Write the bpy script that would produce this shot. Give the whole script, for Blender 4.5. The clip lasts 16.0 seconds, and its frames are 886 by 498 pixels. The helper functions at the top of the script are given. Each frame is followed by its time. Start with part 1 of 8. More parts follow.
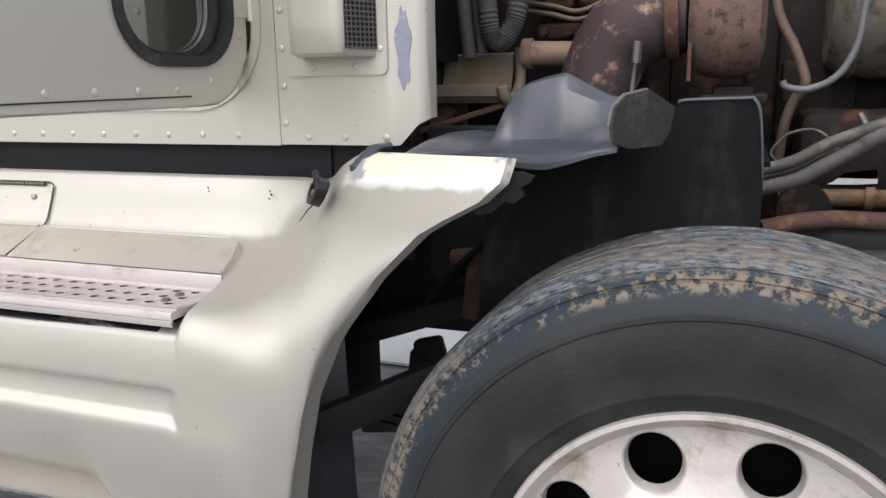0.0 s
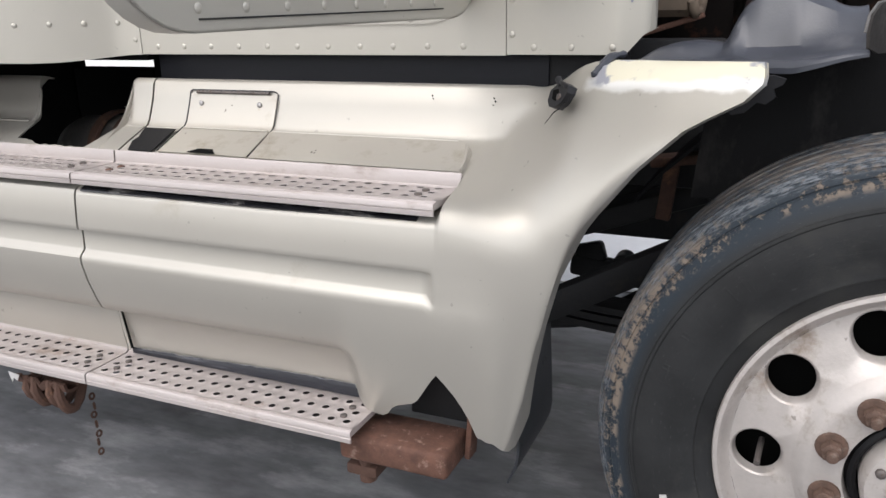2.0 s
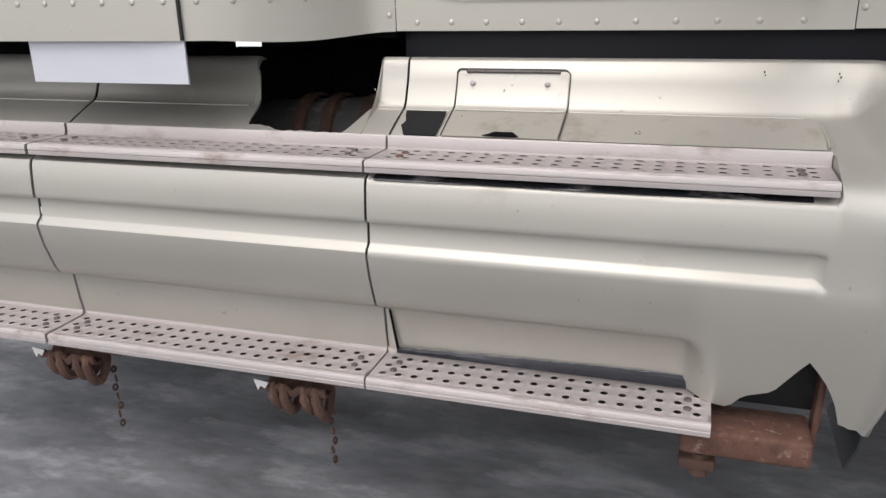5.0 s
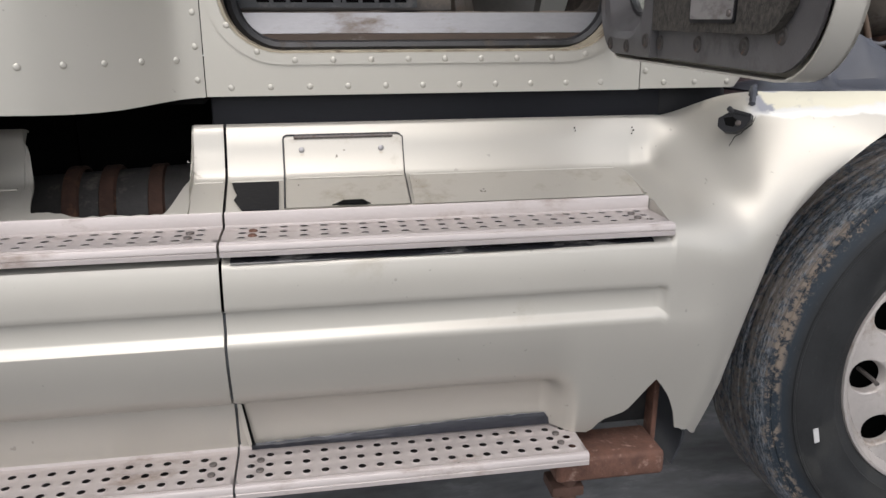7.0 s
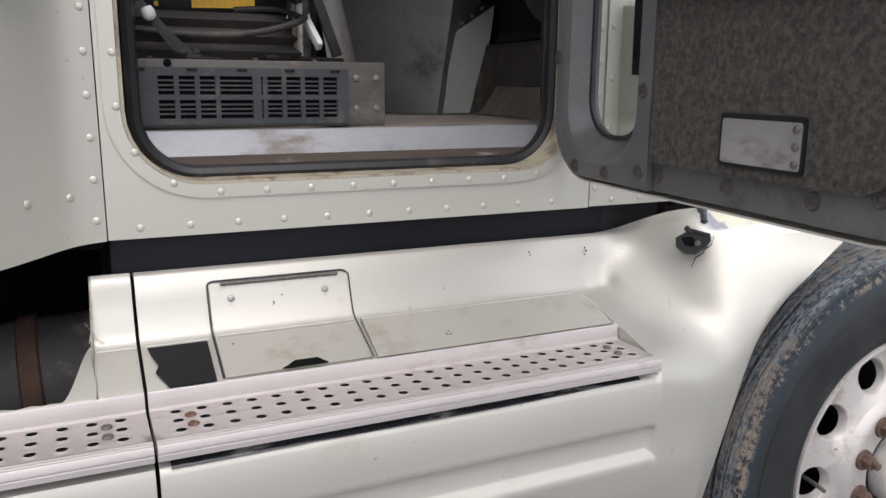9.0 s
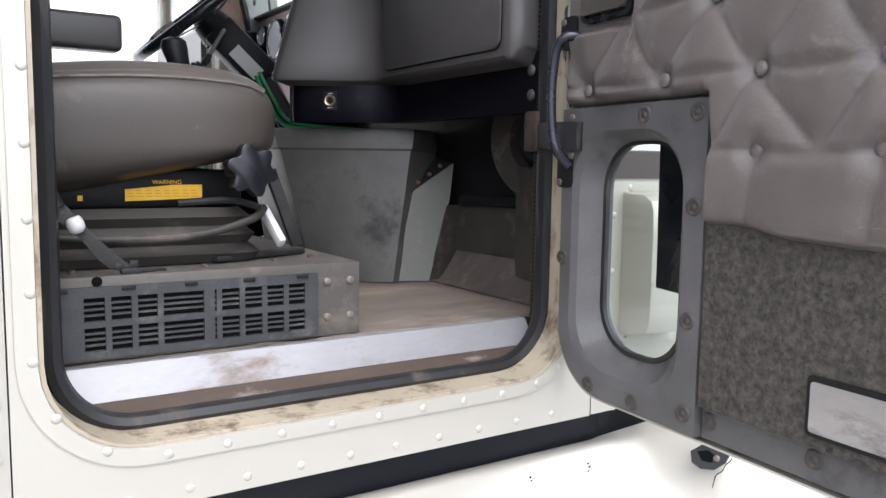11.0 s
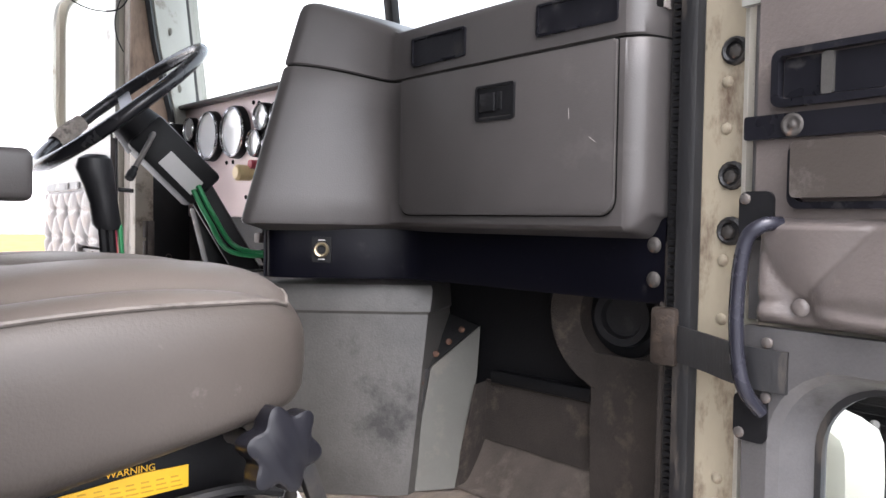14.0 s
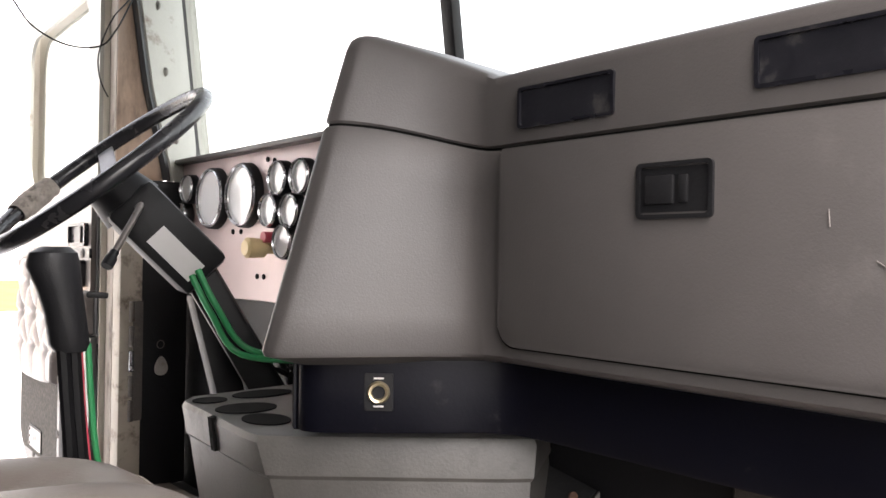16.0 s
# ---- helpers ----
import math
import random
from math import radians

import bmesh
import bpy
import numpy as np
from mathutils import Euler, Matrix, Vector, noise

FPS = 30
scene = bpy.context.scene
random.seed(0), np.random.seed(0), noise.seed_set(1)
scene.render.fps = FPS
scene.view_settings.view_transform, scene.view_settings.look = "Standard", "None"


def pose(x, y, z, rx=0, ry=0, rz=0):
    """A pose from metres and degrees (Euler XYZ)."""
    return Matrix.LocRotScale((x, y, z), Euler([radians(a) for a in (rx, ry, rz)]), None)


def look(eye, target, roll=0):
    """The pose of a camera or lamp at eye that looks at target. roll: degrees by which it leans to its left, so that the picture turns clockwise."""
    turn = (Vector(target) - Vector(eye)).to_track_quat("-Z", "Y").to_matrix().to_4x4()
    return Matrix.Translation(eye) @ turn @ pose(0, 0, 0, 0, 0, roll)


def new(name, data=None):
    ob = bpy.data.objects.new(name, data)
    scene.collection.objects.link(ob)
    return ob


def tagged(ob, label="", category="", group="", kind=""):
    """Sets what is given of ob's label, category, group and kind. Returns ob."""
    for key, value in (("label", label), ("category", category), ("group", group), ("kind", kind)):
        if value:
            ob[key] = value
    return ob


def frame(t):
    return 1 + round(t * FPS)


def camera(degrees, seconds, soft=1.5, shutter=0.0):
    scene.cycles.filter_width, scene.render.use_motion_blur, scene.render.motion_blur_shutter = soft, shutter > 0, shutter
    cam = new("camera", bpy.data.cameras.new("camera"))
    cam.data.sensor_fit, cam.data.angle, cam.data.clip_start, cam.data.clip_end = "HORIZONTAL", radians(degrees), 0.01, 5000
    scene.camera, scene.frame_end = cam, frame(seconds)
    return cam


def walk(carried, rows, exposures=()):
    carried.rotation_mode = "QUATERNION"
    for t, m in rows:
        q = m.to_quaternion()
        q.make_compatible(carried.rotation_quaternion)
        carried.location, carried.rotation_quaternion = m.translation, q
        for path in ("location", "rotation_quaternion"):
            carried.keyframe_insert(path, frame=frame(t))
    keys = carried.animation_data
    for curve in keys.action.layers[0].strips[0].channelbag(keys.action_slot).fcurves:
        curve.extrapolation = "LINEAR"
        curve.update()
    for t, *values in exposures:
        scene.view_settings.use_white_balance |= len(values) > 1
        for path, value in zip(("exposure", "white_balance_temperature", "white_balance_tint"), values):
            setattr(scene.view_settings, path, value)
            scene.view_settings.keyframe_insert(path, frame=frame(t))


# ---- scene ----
cam = camera(58.7, 16.0)
SKY, SUN = 0.27, 0.62
EXPOSURES = [(0.0, 0.34, 6500.0, 11.5), (0.5, 0.09, 6500.0, 11.5), (1.0, 0.07, 6500.0, 11.5), (2.0, 0.14, 6500.0, 11.5), (3.0, -0.16, 6470.0, 11.5), (3.5, -0.16, 6470.0, 11.5), (6.0, -0.16, 6490.0, 11.5), (7.0, -0.11, 6480.0, 11.5), (8.0, -0.03, 6420.0, 11.5), (9.0, 0.04, 6330.0, 11.5), (9.7, 0.44, 6330.0, 11.5), (12.0, 1.7, 6080.0, 12.5), (12.5, 2.07, 6350.0, 16.0), (13.0, 2.05, 6350.0, 16.0), (13.5, 1.85, 6330.0, 14.0), (14.5, 2.06, 6580.0, 14.0), (15.0, 2.16, 6600.0, 13.0), (16.0, 2.11, 7050.0, 14.5)]
METRES, EYE, TILT, LEAN, TURN = 3.5, 1.213, -12.208, 1.055, 20.574
ROWS = [
    (0.0, 0.0, 0.0, 0.0, -0.0, 0.0, 0.0),
    (0.5, -0.0271, -0.0183, -0.0064, 1.05, -1.98, -0.2),
    (1.0, -0.0477, -0.0352, -0.0086, 1.57, -3.72, -0.17),
    (1.5, -0.0658, -0.044, -0.0112, 2.11, -4.67, -0.23),
    (2.0, -0.0905, -0.0439, -0.0144, 3.14, -5.2, -0.41),
    (2.5, -0.134, -0.0376, -0.0177, 3.52, -5.43, -0.56),
    (3.0, -0.1727, -0.0341, -0.0177, 3.51, -5.45, -0.55),
    (3.5, -0.2122, -0.0379, -0.0187, 3.46, -5.4, -0.56),
    (6.0, -0.3882, 0.0035, -0.0038, -14.91, -7.08, 2.95),
    (6.5, -0.4215, 0.0161, 0.0057, -23.35, -6.59, 4.34),
    (7.0, -0.4357, 0.0295, 0.0095, -30.05, -5.23, 5.35),
    (7.5, -0.4411, 0.0514, 0.0158, -34.39, -4.34, 6.01),
    (8.0, -0.4501, 0.0834, 0.0296, -38.49, -4.21, 6.62),
    (8.5, -0.4557, 0.1057, 0.0444, -42.08, -4.01, 7.13),
    (9.0, -0.4642, 0.129, 0.06, -45.04, -2.69, 7.42),
    (9.5, -0.47, 0.1524, 0.0818, -48.97, -0.91, 7.85),
    (12.0, -0.418, 0.2457, 0.1614, -54.71, 2.94, 8.55),
    (12.5, -0.4101, 0.2755, 0.1785, -57.11, 3.36, 8.78),
    (13.0, -0.403, 0.2982, 0.1916, -59.59, 3.98, 9.0),
    (13.5, -0.3934, 0.3107, 0.2042, -60.78, 4.51, 9.16),
    (14.0, -0.3727, 0.3274, 0.2177, -61.21, 4.85, 9.28),
    (14.5, -0.3434, 0.3455, 0.2384, -61.23, 5.54, 9.38),
    (15.0, -0.3206, 0.36, 0.2496, -61.3, 6.6, 9.36),
    (15.5, -0.3031, 0.383, 0.2576, -61.35, 6.82, 9.4),
    (16.0, -0.2841, 0.4113, 0.2702, -61.35, 7.25, 9.42),
]
walk(cam, [(t, pose(0.800, -1.196, EYE, TILT, LEAN, TURN) @ pose(METRES * x, METRES * y, METRES * z, 90 + pitch, roll, yaw)) for t, x, y, z, yaw, pitch, roll in ROWS], EXPOSURES)

# ---- world, sun ----
world = bpy.data.worlds.new("sky")
scene.world = world
world.use_nodes = True
wn, wl = world.node_tree.nodes, world.node_tree.links
wn.clear()
sky = wn.new("ShaderNodeTexSky")
sky.sky_type = "NISHITA"
sky.sun_disc = False
sky.sun_elevation, sky.sun_rotation = radians(59), radians(194)
sky.air_density, sky.dust_density, sky.ozone_density = 1.0, 3.0, 1.0
pale = wn.new("ShaderNodeHueSaturation")
pale.inputs["Saturation"].default_value = 0.30
back = wn.new("ShaderNodeBackground")
back.inputs["Strength"].default_value = SKY
wout = wn.new("ShaderNodeOutputWorld")
wl.new(sky.outputs[0], pale.inputs["Color"])
wl.new(pale.outputs[0], back.inputs["Color"])
wl.new(back.outputs[0], wout.inputs["Surface"])
sun = new("sun", bpy.data.lights.new("sun", "SUN"))
sun.data.energy, sun.data.angle, sun.data.color = SUN, radians(100), (1.0, 0.99, 0.97)
# high soft light, a little from the yard side and from behind
sun.matrix_world = look((-0.70, -2.85, 4.9), (0, 0, 0))

# ---- materials ----


def mat(name, base, rough=0.5, metal=0.0, var=0.10, scale=6.0, fine=90.0, bump=0.05, dirt=None, dirt_amount=0.45, dirt_scale=4.0, coat=0.0, stretch=(1, 1, 1), spec=0.5, dirt_rough=0.85, specks=0.0, creases=0):
    """A surface with broad and fine variation of colour and gloss, fine relief, and patches of dirt or wear."""
    m = bpy.data.materials.new(name)
    m.use_nodes = True
    n, l = m.node_tree.nodes, m.node_tree.links
    b = n["Principled BSDF"]
    b.inputs["Metallic"].default_value = metal
    b.inputs["Specular IOR Level"].default_value = spec
    b.inputs["Coat Weight"].default_value = coat
    tc = n.new("ShaderNodeTexCoord")
    mp = n.new("ShaderNodeMapping")
    mp.inputs["Scale"].default_value = stretch
    l.new(tc.outputs["Object"], mp.inputs["Vector"])

    def noise_tex(s, detail=4.0, rough_=0.6):
        t = n.new("ShaderNodeTexNoise")
        t.inputs["Scale"].default_value, t.inputs["Detail"].default_value, t.inputs["Roughness"].default_value = s, detail, rough_
        l.new(mp.outputs[0], t.inputs["Vector"])
        return t
    big, small = noise_tex(scale), noise_tex(fine, 3.0)
    mix = n.new("ShaderNodeMix")
    mix.data_type = "RGBA"
    mix.inputs[6].default_value = (*[c * (1 - var) for c in base], 1)
    mix.inputs[7].default_value = (*[min(1, c * (1 + var)) for c in base], 1)
    add = n.new("ShaderNodeMath")
    add.operation = "MULTIPLY_ADD"
    add.inputs[1].default_value = 0.35
    l.new(small.outputs[0], add.inputs[0])
    sub = n.new("ShaderNodeMath")
    sub.operation = "MULTIPLY_ADD"
    sub.inputs[1].default_value = 1.6
    sub.inputs[2].default_value = -0.45
    l.new(big.outputs[0], sub.inputs[0])
    l.new(sub.outputs[0], add.inputs[2])
    l.new(add.outputs[0], mix.inputs[0])
    col = mix.outputs[2]
    rr = n.new("ShaderNodeMapRange")
    rr.inputs[3].default_value, rr.inputs[4].default_value = max(0.02, rough - 0.08), min(1, rough + 0.10)
    l.new(big.outputs[0], rr.inputs[0])
    rgh = rr.outputs[0]
    if dirt:
        dn = noise_tex(dirt_scale, 8.0, 0.68)
        ramp = n.new("ShaderNodeMapRange")
        ramp.inputs[1].default_value, ramp.inputs[2].default_value = 0.78 - 0.5 * dirt_amount, 0.86 - 0.35 * dirt_amount
        l.new(dn.outputs[0], ramp.inputs[0])
        dm = n.new("ShaderNodeMix")
        dm.data_type = "RGBA"
        dm.inputs[7].default_value = (*dirt, 1)
        l.new(ramp.outputs[0], dm.inputs[0])
        l.new(col, dm.inputs[6])
        col = dm.outputs[2]
        dr = n.new("ShaderNodeMix")
        dr.inputs[3].default_value = dirt_rough
        l.new(ramp.outputs[0], dr.inputs[0])
        l.new(rgh, dr.inputs[2])
        rgh = dr.outputs[0]
    if specks:
        sn_ = noise_tex(55.0, 2.0, 0.5)
        sr = n.new("ShaderNodeMapRange")
        sr.inputs[1].default_value, sr.inputs[2].default_value, sr.inputs[4].default_value = 0.735, 0.765, specks
        l.new(sn_.outputs[0], sr.inputs[0])
        sm = n.new("ShaderNodeMix")
        sm.data_type = "RGBA"
        sm.inputs[7].default_value = (0.10, 0.085, 0.07, 1)
        l.new(sr.outputs[0], sm.inputs[0])
        l.new(col, sm.inputs[6])
        col = sm.outputs[2]
    if creases:
        # fine pale cracks, here and there
        vo = n.new("ShaderNodeTexVoronoi")
        vo.feature = "DISTANCE_TO_EDGE"
        vo.inputs["Scale"].default_value = creases
        wv = n.new("ShaderNodeVectorMath")
        wv.operation = "MULTIPLY_ADD"
        wv.inputs[1].default_value = (0.12, 0.12, 0.12)
        l.new(noise_tex(9.0, 4.0).outputs[1], wv.inputs[0])
        l.new(mp.outputs[0], wv.inputs[2])
        l.new(wv.outputs[0], vo.inputs["Vector"])
        cr_ = n.new("ShaderNodeMapRange")
        cr_.inputs[1].default_value, cr_.inputs[2].default_value, cr_.inputs[3].default_value, cr_.inputs[4].default_value = 0.004, 0.020, 1.0, 0.0
        l.new(vo.outputs[0], cr_.inputs[0])
        wh = n.new("ShaderNodeMapRange")
        wh.inputs[1].default_value, wh.inputs[2].default_value, wh.inputs[4].default_value = 0.50, 0.62, 0.32
        l.new(noise_tex(5.0, 3.0).outputs[0], wh.inputs[0])
        both = n.new("ShaderNodeMath")
        both.operation = "MULTIPLY"
        l.new(cr_.outputs[0], both.inputs[0])
        l.new(wh.outputs[0], both.inputs[1])
        cm = n.new("ShaderNodeMix")
        cm.data_type = "RGBA"
        cm.inputs[7].default_value = (*[min(1, 2.1 * c) for c in base], 1)
        l.new(both.outputs[0], cm.inputs[0])
        l.new(col, cm.inputs[6])
        col = cm.outputs[2]
    l.new(col, b.inputs["Base Color"])
    l.new(rgh, b.inputs["Roughness"])
    if bump:
        bp = n.new("ShaderNodeBump")
        bp.inputs["Strength"].default_value, bp.inputs["Distance"].default_value = min(1, bump * 4), 0.0015
        l.new(small.outputs[0], bp.inputs["Height"])
        l.new(bp.outputs[0], b.inputs["Normal"])
    return m


PAINT = mat("champagne_paint", (0.515, 0.490, 0.432), 0.42, 0.42, 0.035, 2.0, 400, 0.008, (0.42, 0.37, 0.285), 0.27, 3.0, coat=0.06, dirt_rough=0.5, specks=0.3)
# the champagne paint in a somewhat darker tone, for the fairings
PAINT_FAIRING = mat("champagne_paint_darker", (0.455, 0.431, 0.384), 0.38, 0.46, 0.05, 2.2, 400, 0.008, (0.37, 0.33, 0.268), 0.33, 2.6, coat=0.05, dirt_rough=0.5, specks=0.3)
PAINT_WORN = mat("champagne_paint_scuffed", (0.480, 0.452, 0.400), 0.38, 0.48, 0.06, 3.0, 200, 0.01, (0.36, 0.315, 0.25), 0.44, 7.0, dirt_rough=0.55, specks=0.8)
PRIMER = mat("blue_grey_primer", (0.24, 0.25, 0.31), 0.55, 0.0, 0.25, 30, 160, 0.05, (0.62, 0.61, 0.60), 0.42, 25)
STEP_ALU = mat("dull_pink_grey_aluminium", (0.465, 0.418, 0.400), 0.44, 0.36, 0.14, 5, 160, 0.05, (0.30, 0.245, 0.21), 0.44, 10, stretch=(0.5, 1, 1))
WHEEL_ALU = mat("oxidised_wheel_aluminium", (0.475, 0.438, 0.412), 0.46, 0.45, 0.2, 8, 140, 0.09, (0.32, 0.265, 0.22), 0.50, 11, specks=0.6)
BARE_ALU = mat("bare_sill_aluminium", (0.262, 0.260, 0.272), 0.46, 0.3, 0.25, 8, 150, 0.08, (0.165, 0.128, 0.10), 0.42, 12, stretch=(0.4, 1, 1))
CHROME = mat("worn_chrome", (0.6, 0.6, 0.62), 0.25, 0.9, 0.1, 20, 200, 0.03)
BLACK_PLASTIC = mat("black_plastic", (0.0162, 0.0162, 0.01836), 0.45, 0.0, 0.2, 8, 320, 0.06, (0.0594, 0.05616, 0.054), 0.34, 12, spec=0.35)
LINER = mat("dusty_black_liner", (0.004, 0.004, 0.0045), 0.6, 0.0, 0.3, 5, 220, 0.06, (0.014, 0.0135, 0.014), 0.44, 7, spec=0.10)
GREY_PLASTIC = mat("faded_grey_plastic", (0.045, 0.049, 0.062), 0.36, 0.0, 0.3, 7, 260, 0.05, (0.13, 0.13, 0.145), 0.42, 9, spec=0.6)
RUBBER = mat("black_rubber", (0.014, 0.014, 0.0154), 0.42, 0.0, 0.3, 12, 150, 0.1, (0.07, 0.0574, 0.0476), 0.42, 26, stretch=(1, 1, 0.3))
DARK_STRIP = mat("dusty_black_panel", (0.007, 0.0075, 0.011), 0.42, 0.0, 0.35, 7, 150, 0.06, (0.028, 0.029, 0.036), 0.42, 5, stretch=(0.35, 1, 3), spec=0.22)
SCUFFED = mat("scuffed_black_trim", (0.014, 0.015, 0.021), 0.38, 0.0, 0.4, 12, 90, 0.2, (0.13, 0.13, 0.145), 0.43, 16, stretch=(0.25, 1, 3))
PALE_FRAY = mat("frayed_pale_rubber", (0.22, 0.22, 0.235), 0.7, 0.0, 0.6, 60, 200, 0.1, (0.05, 0.05, 0.06), 0.5, 40)
CHASSIS = mat("chassis_black", (0.012, 0.012, 0.013), 0.65, 0.1, 0.3, 6, 80, 0.2, (0.045, 0.038, 0.032), 0.4, 8)
RUST = mat("rusted_steel", (0.105, 0.050, 0.034), 0.8, 0.1, 0.55, 30, 130, 0.8, (0.27, 0.18, 0.14), 0.42, 40)
RUST_DARK = mat("dark_rusted_steel", (0.085, 0.045, 0.032), 0.85, 0.1, 0.4, 16, 120, 0.4, (0.22, 0.11, 0.06), 0.45, 20)
ELBOW = mat("heat_browned_iron", (0.060, 0.040, 0.042), 0.7, 0.2, 0.3, 10, 120, 0.35, (0.46, 0.31, 0.20), 0.42, 16)
DIRTY_ALLOY = mat("dirty_cast_alloy", (0.16, 0.138, 0.116), 0.65, 0.3, 0.3, 12, 90, 0.4, (0.045, 0.034, 0.028), 0.54, 14)
HOSE = mat("dusty_hose_rubber", (0.06, 0.055, 0.052), 0.7, 0.0, 0.3, 20, 120, 0.3, (0.20, 0.175, 0.15), 0.45, 14)
ENGINE_DARK = mat("oily_engine_iron", (0.013, 0.0095, 0.0085), 0.65, 0.0, 0.5, 9, 60, 0.6, (0.090, 0.042, 0.026), 0.47, 12, spec=0.2)
PALE_LINING = mat("grey_headlining", (0.30, 0.29, 0.28), 0.85, 0.0, 0.08, 6, 200, 0.1)
DASH = mat("grey_dash_plastic", (0.065, 0.0595, 0.0585), 0.36, 0.0, 0.18, 4, 420, 0.04, (0.090, 0.082, 0.079), 0.36, 5, dirt_rough=0.52)
CONSOLE = mat("grey_console_plastic", (0.066, 0.063, 0.059), 0.42, 0.0, 0.5, 6, 260, 0.06, (0.024, 0.023, 0.022), 0.48, 6, spec=0.4, dirt_rough=0.55)
# the seat's dusty vinyl, with the top's sheen painted as a lighter base
SEAT_TOP_SHEEN = mat("dusty_seat_vinyl_sheen_tone", (0.082, 0.0685, 0.060), 0.42, 0.0, 0.2, 6, 500, 0.05, (0.15, 0.130, 0.116), 0.38, 8, creases=18)
SUSPENSION = mat("dusty_brown_black_metal", (0.027, 0.023, 0.020), 0.6, 0.1, 0.3, 9, 120, 0.15, (0.115, 0.095, 0.080), 0.44, 9, stretch=(0.5, 1, 1))
NAVY = mat("navy_black_metal", (0.0036, 0.0037, 0.0068), 0.34, 0.1, 0.2, 8, 200, 0.03, (0.026, 0.025, 0.028), 0.30, 18, spec=0.18)
DULL_SCREW = mat("dull_dark_screw", (0.064, 0.058, 0.054), 0.55, 0.4, 0.3, 60, 200, 0.1, (0.2, 0.12, 0.08), 0.4, 60)
VINYL = mat("grey_brown_vinyl", (0.053, 0.045, 0.0396), 0.42, 0.0, 0.15, 5, 300, 0.06, (0.14, 0.124, 0.114), 0.36, 9, spec=0.35)
DOOR_VINYL = mat("dark_grey_leatherette", (0.118, 0.101, 0.095), 0.31, 0.0, 0.22, 7, 220, 0.10, (0.22, 0.185, 0.16), 0.36, 12, dirt_rough=0.6, creases=26)
DOOR_PLASTIC = mat("grey_moulded_plastic", (0.086, 0.082, 0.083), 0.40, 0.0, 0.35, 8, 300, 0.06, (0.036, 0.031, 0.028), 0.50, 7, dirt_rough=0.6, specks=0.5)
CARPET = mat("brown_grey_carpet", (0.050, 0.044, 0.037), 0.95, 0.0, 0.95, 95, 210, 1.0, (0.0105, 0.0095, 0.0085), 0.50, 150)
MAT_FLOOR = mat("dusty_floor_mat", (0.150, 0.124, 0.104), 0.85, 0.0, 0.4, 6, 160, 0.5, (0.255, 0.208, 0.164), 0.50, 3.5, stretch=(1, 2.5, 1))
FOOT_CARPET = mat("dirty_footwell_carpet", (0.036, 0.029, 0.025), 0.95, 0.0, 0.6, 7, 300, 0.9, (0.088, 0.068, 0.054), 0.44, 13)
BOX_METAL = mat("dusty_brown_grey_metal", (0.083, 0.074, 0.067), 0.58, 0.15, 0.3, 7, 120, 0.2, (0.19, 0.158, 0.130), 0.46, 9)
BEIGE = mat("beige_jamb_paint", (0.375, 0.325, 0.242), 0.45, 0.0, 0.2, 6, 120, 0.05, (0.12, 0.08, 0.055), 0.54, 20, stretch=(1, 1, 0.45), specks=0.6)
GREY_PAINT = mat("grey_green_metal", (0.3375, 0.3375, 0.3075), 0.45, 0.2, 0.08, 6, 150, 0.05, (0.18, 0.15, 0.12), 0.36, 10)
BLACK = mat("matt_black", (0.0072, 0.0072, 0.00832), 0.5, 0.0, 0.2, 9, 150, 0.08, spec=0.25)
# near-black that stands in for deep shade in gaps, hollows and undersides
VOID = mat("shade_black", (0.004, 0.004, 0.004), 0.9, 0.0, 0.2, 9, 150, 0.0, spec=0.1)
YELLOW = mat("yellow_label_film", (0.837, 0.4725, 0.02025), 0.5, 0.0, 0.06, 20, 200, 0.01)
LABEL_INK = mat("label_ink", (0.56, 0.308, 0.021), 0.6, 0.0, 0.05, 20, 200, 0.0)
WHITE_PLASTIC = mat("off_white_plastic", (0.4875, 0.4778, 0.468), 0.45, 0.0, 0.06, 12, 150, 0.03, (0.39, 0.3608, 0.3315), 0.3, 20)
GREEN_WIRE = mat("green_cable", (0.0216, 0.252, 0.09), 0.4, 0.0, 0.1, 20, 150, 0.02)
RED_WIRE = mat("red_cable", (0.512, 0.064, 0.096), 0.4, 0.0, 0.1, 20, 150, 0.02)
GAUGE_PANEL = mat("pinkish_grey_dash_panel", (0.609, 0.493, 0.4785), 0.4, 0.2, 0.06, 10, 200, 0.03)
GAUGE_FACE = mat("pale_gauge_glass", (0.70, 0.70, 0.70), 0.12, 0.1, 0.05, 10, 200, 0.0)
TAN = mat("tan_knob_plastic", (0.672, 0.518, 0.28), 0.45, 0.0, 0.1, 20, 200, 0.03)
CONCRETE = mat("grey_concrete", (0.150, 0.153, 0.160), 0.7, 0.0, 0.85, 3.6, 24, 0.3, (0.36, 0.36, 0.365), 0.52, 3.4, stretch=(0.6, 1.4, 1))
GLOSS_BLACK = mat("glossy_black_plastic", (0.009, 0.009, 0.012), 0.28, 0.0, 0.2, 12, 200, 0.02, (0.0525, 0.0495, 0.048), 0.36, 20, spec=0.3)
PLATE = mat("brushed_cover_plate", (0.37, 0.355, 0.35), 0.40, 0.7, 0.22, 10, 200, 0.06, (0.17, 0.15, 0.14), 0.46, 9, stretch=(1, 0.5, 1.4))
# concrete in a very pale tone that paints daylight onto the far ground
PALE_CONCRETE = mat("pale_daylit_concrete", (0.72, 0.72, 0.73), 0.8, 0.0, 0.1, 2.0, 40, 0.2, (0.5, 0.5, 0.5), 0.35, 2.0)
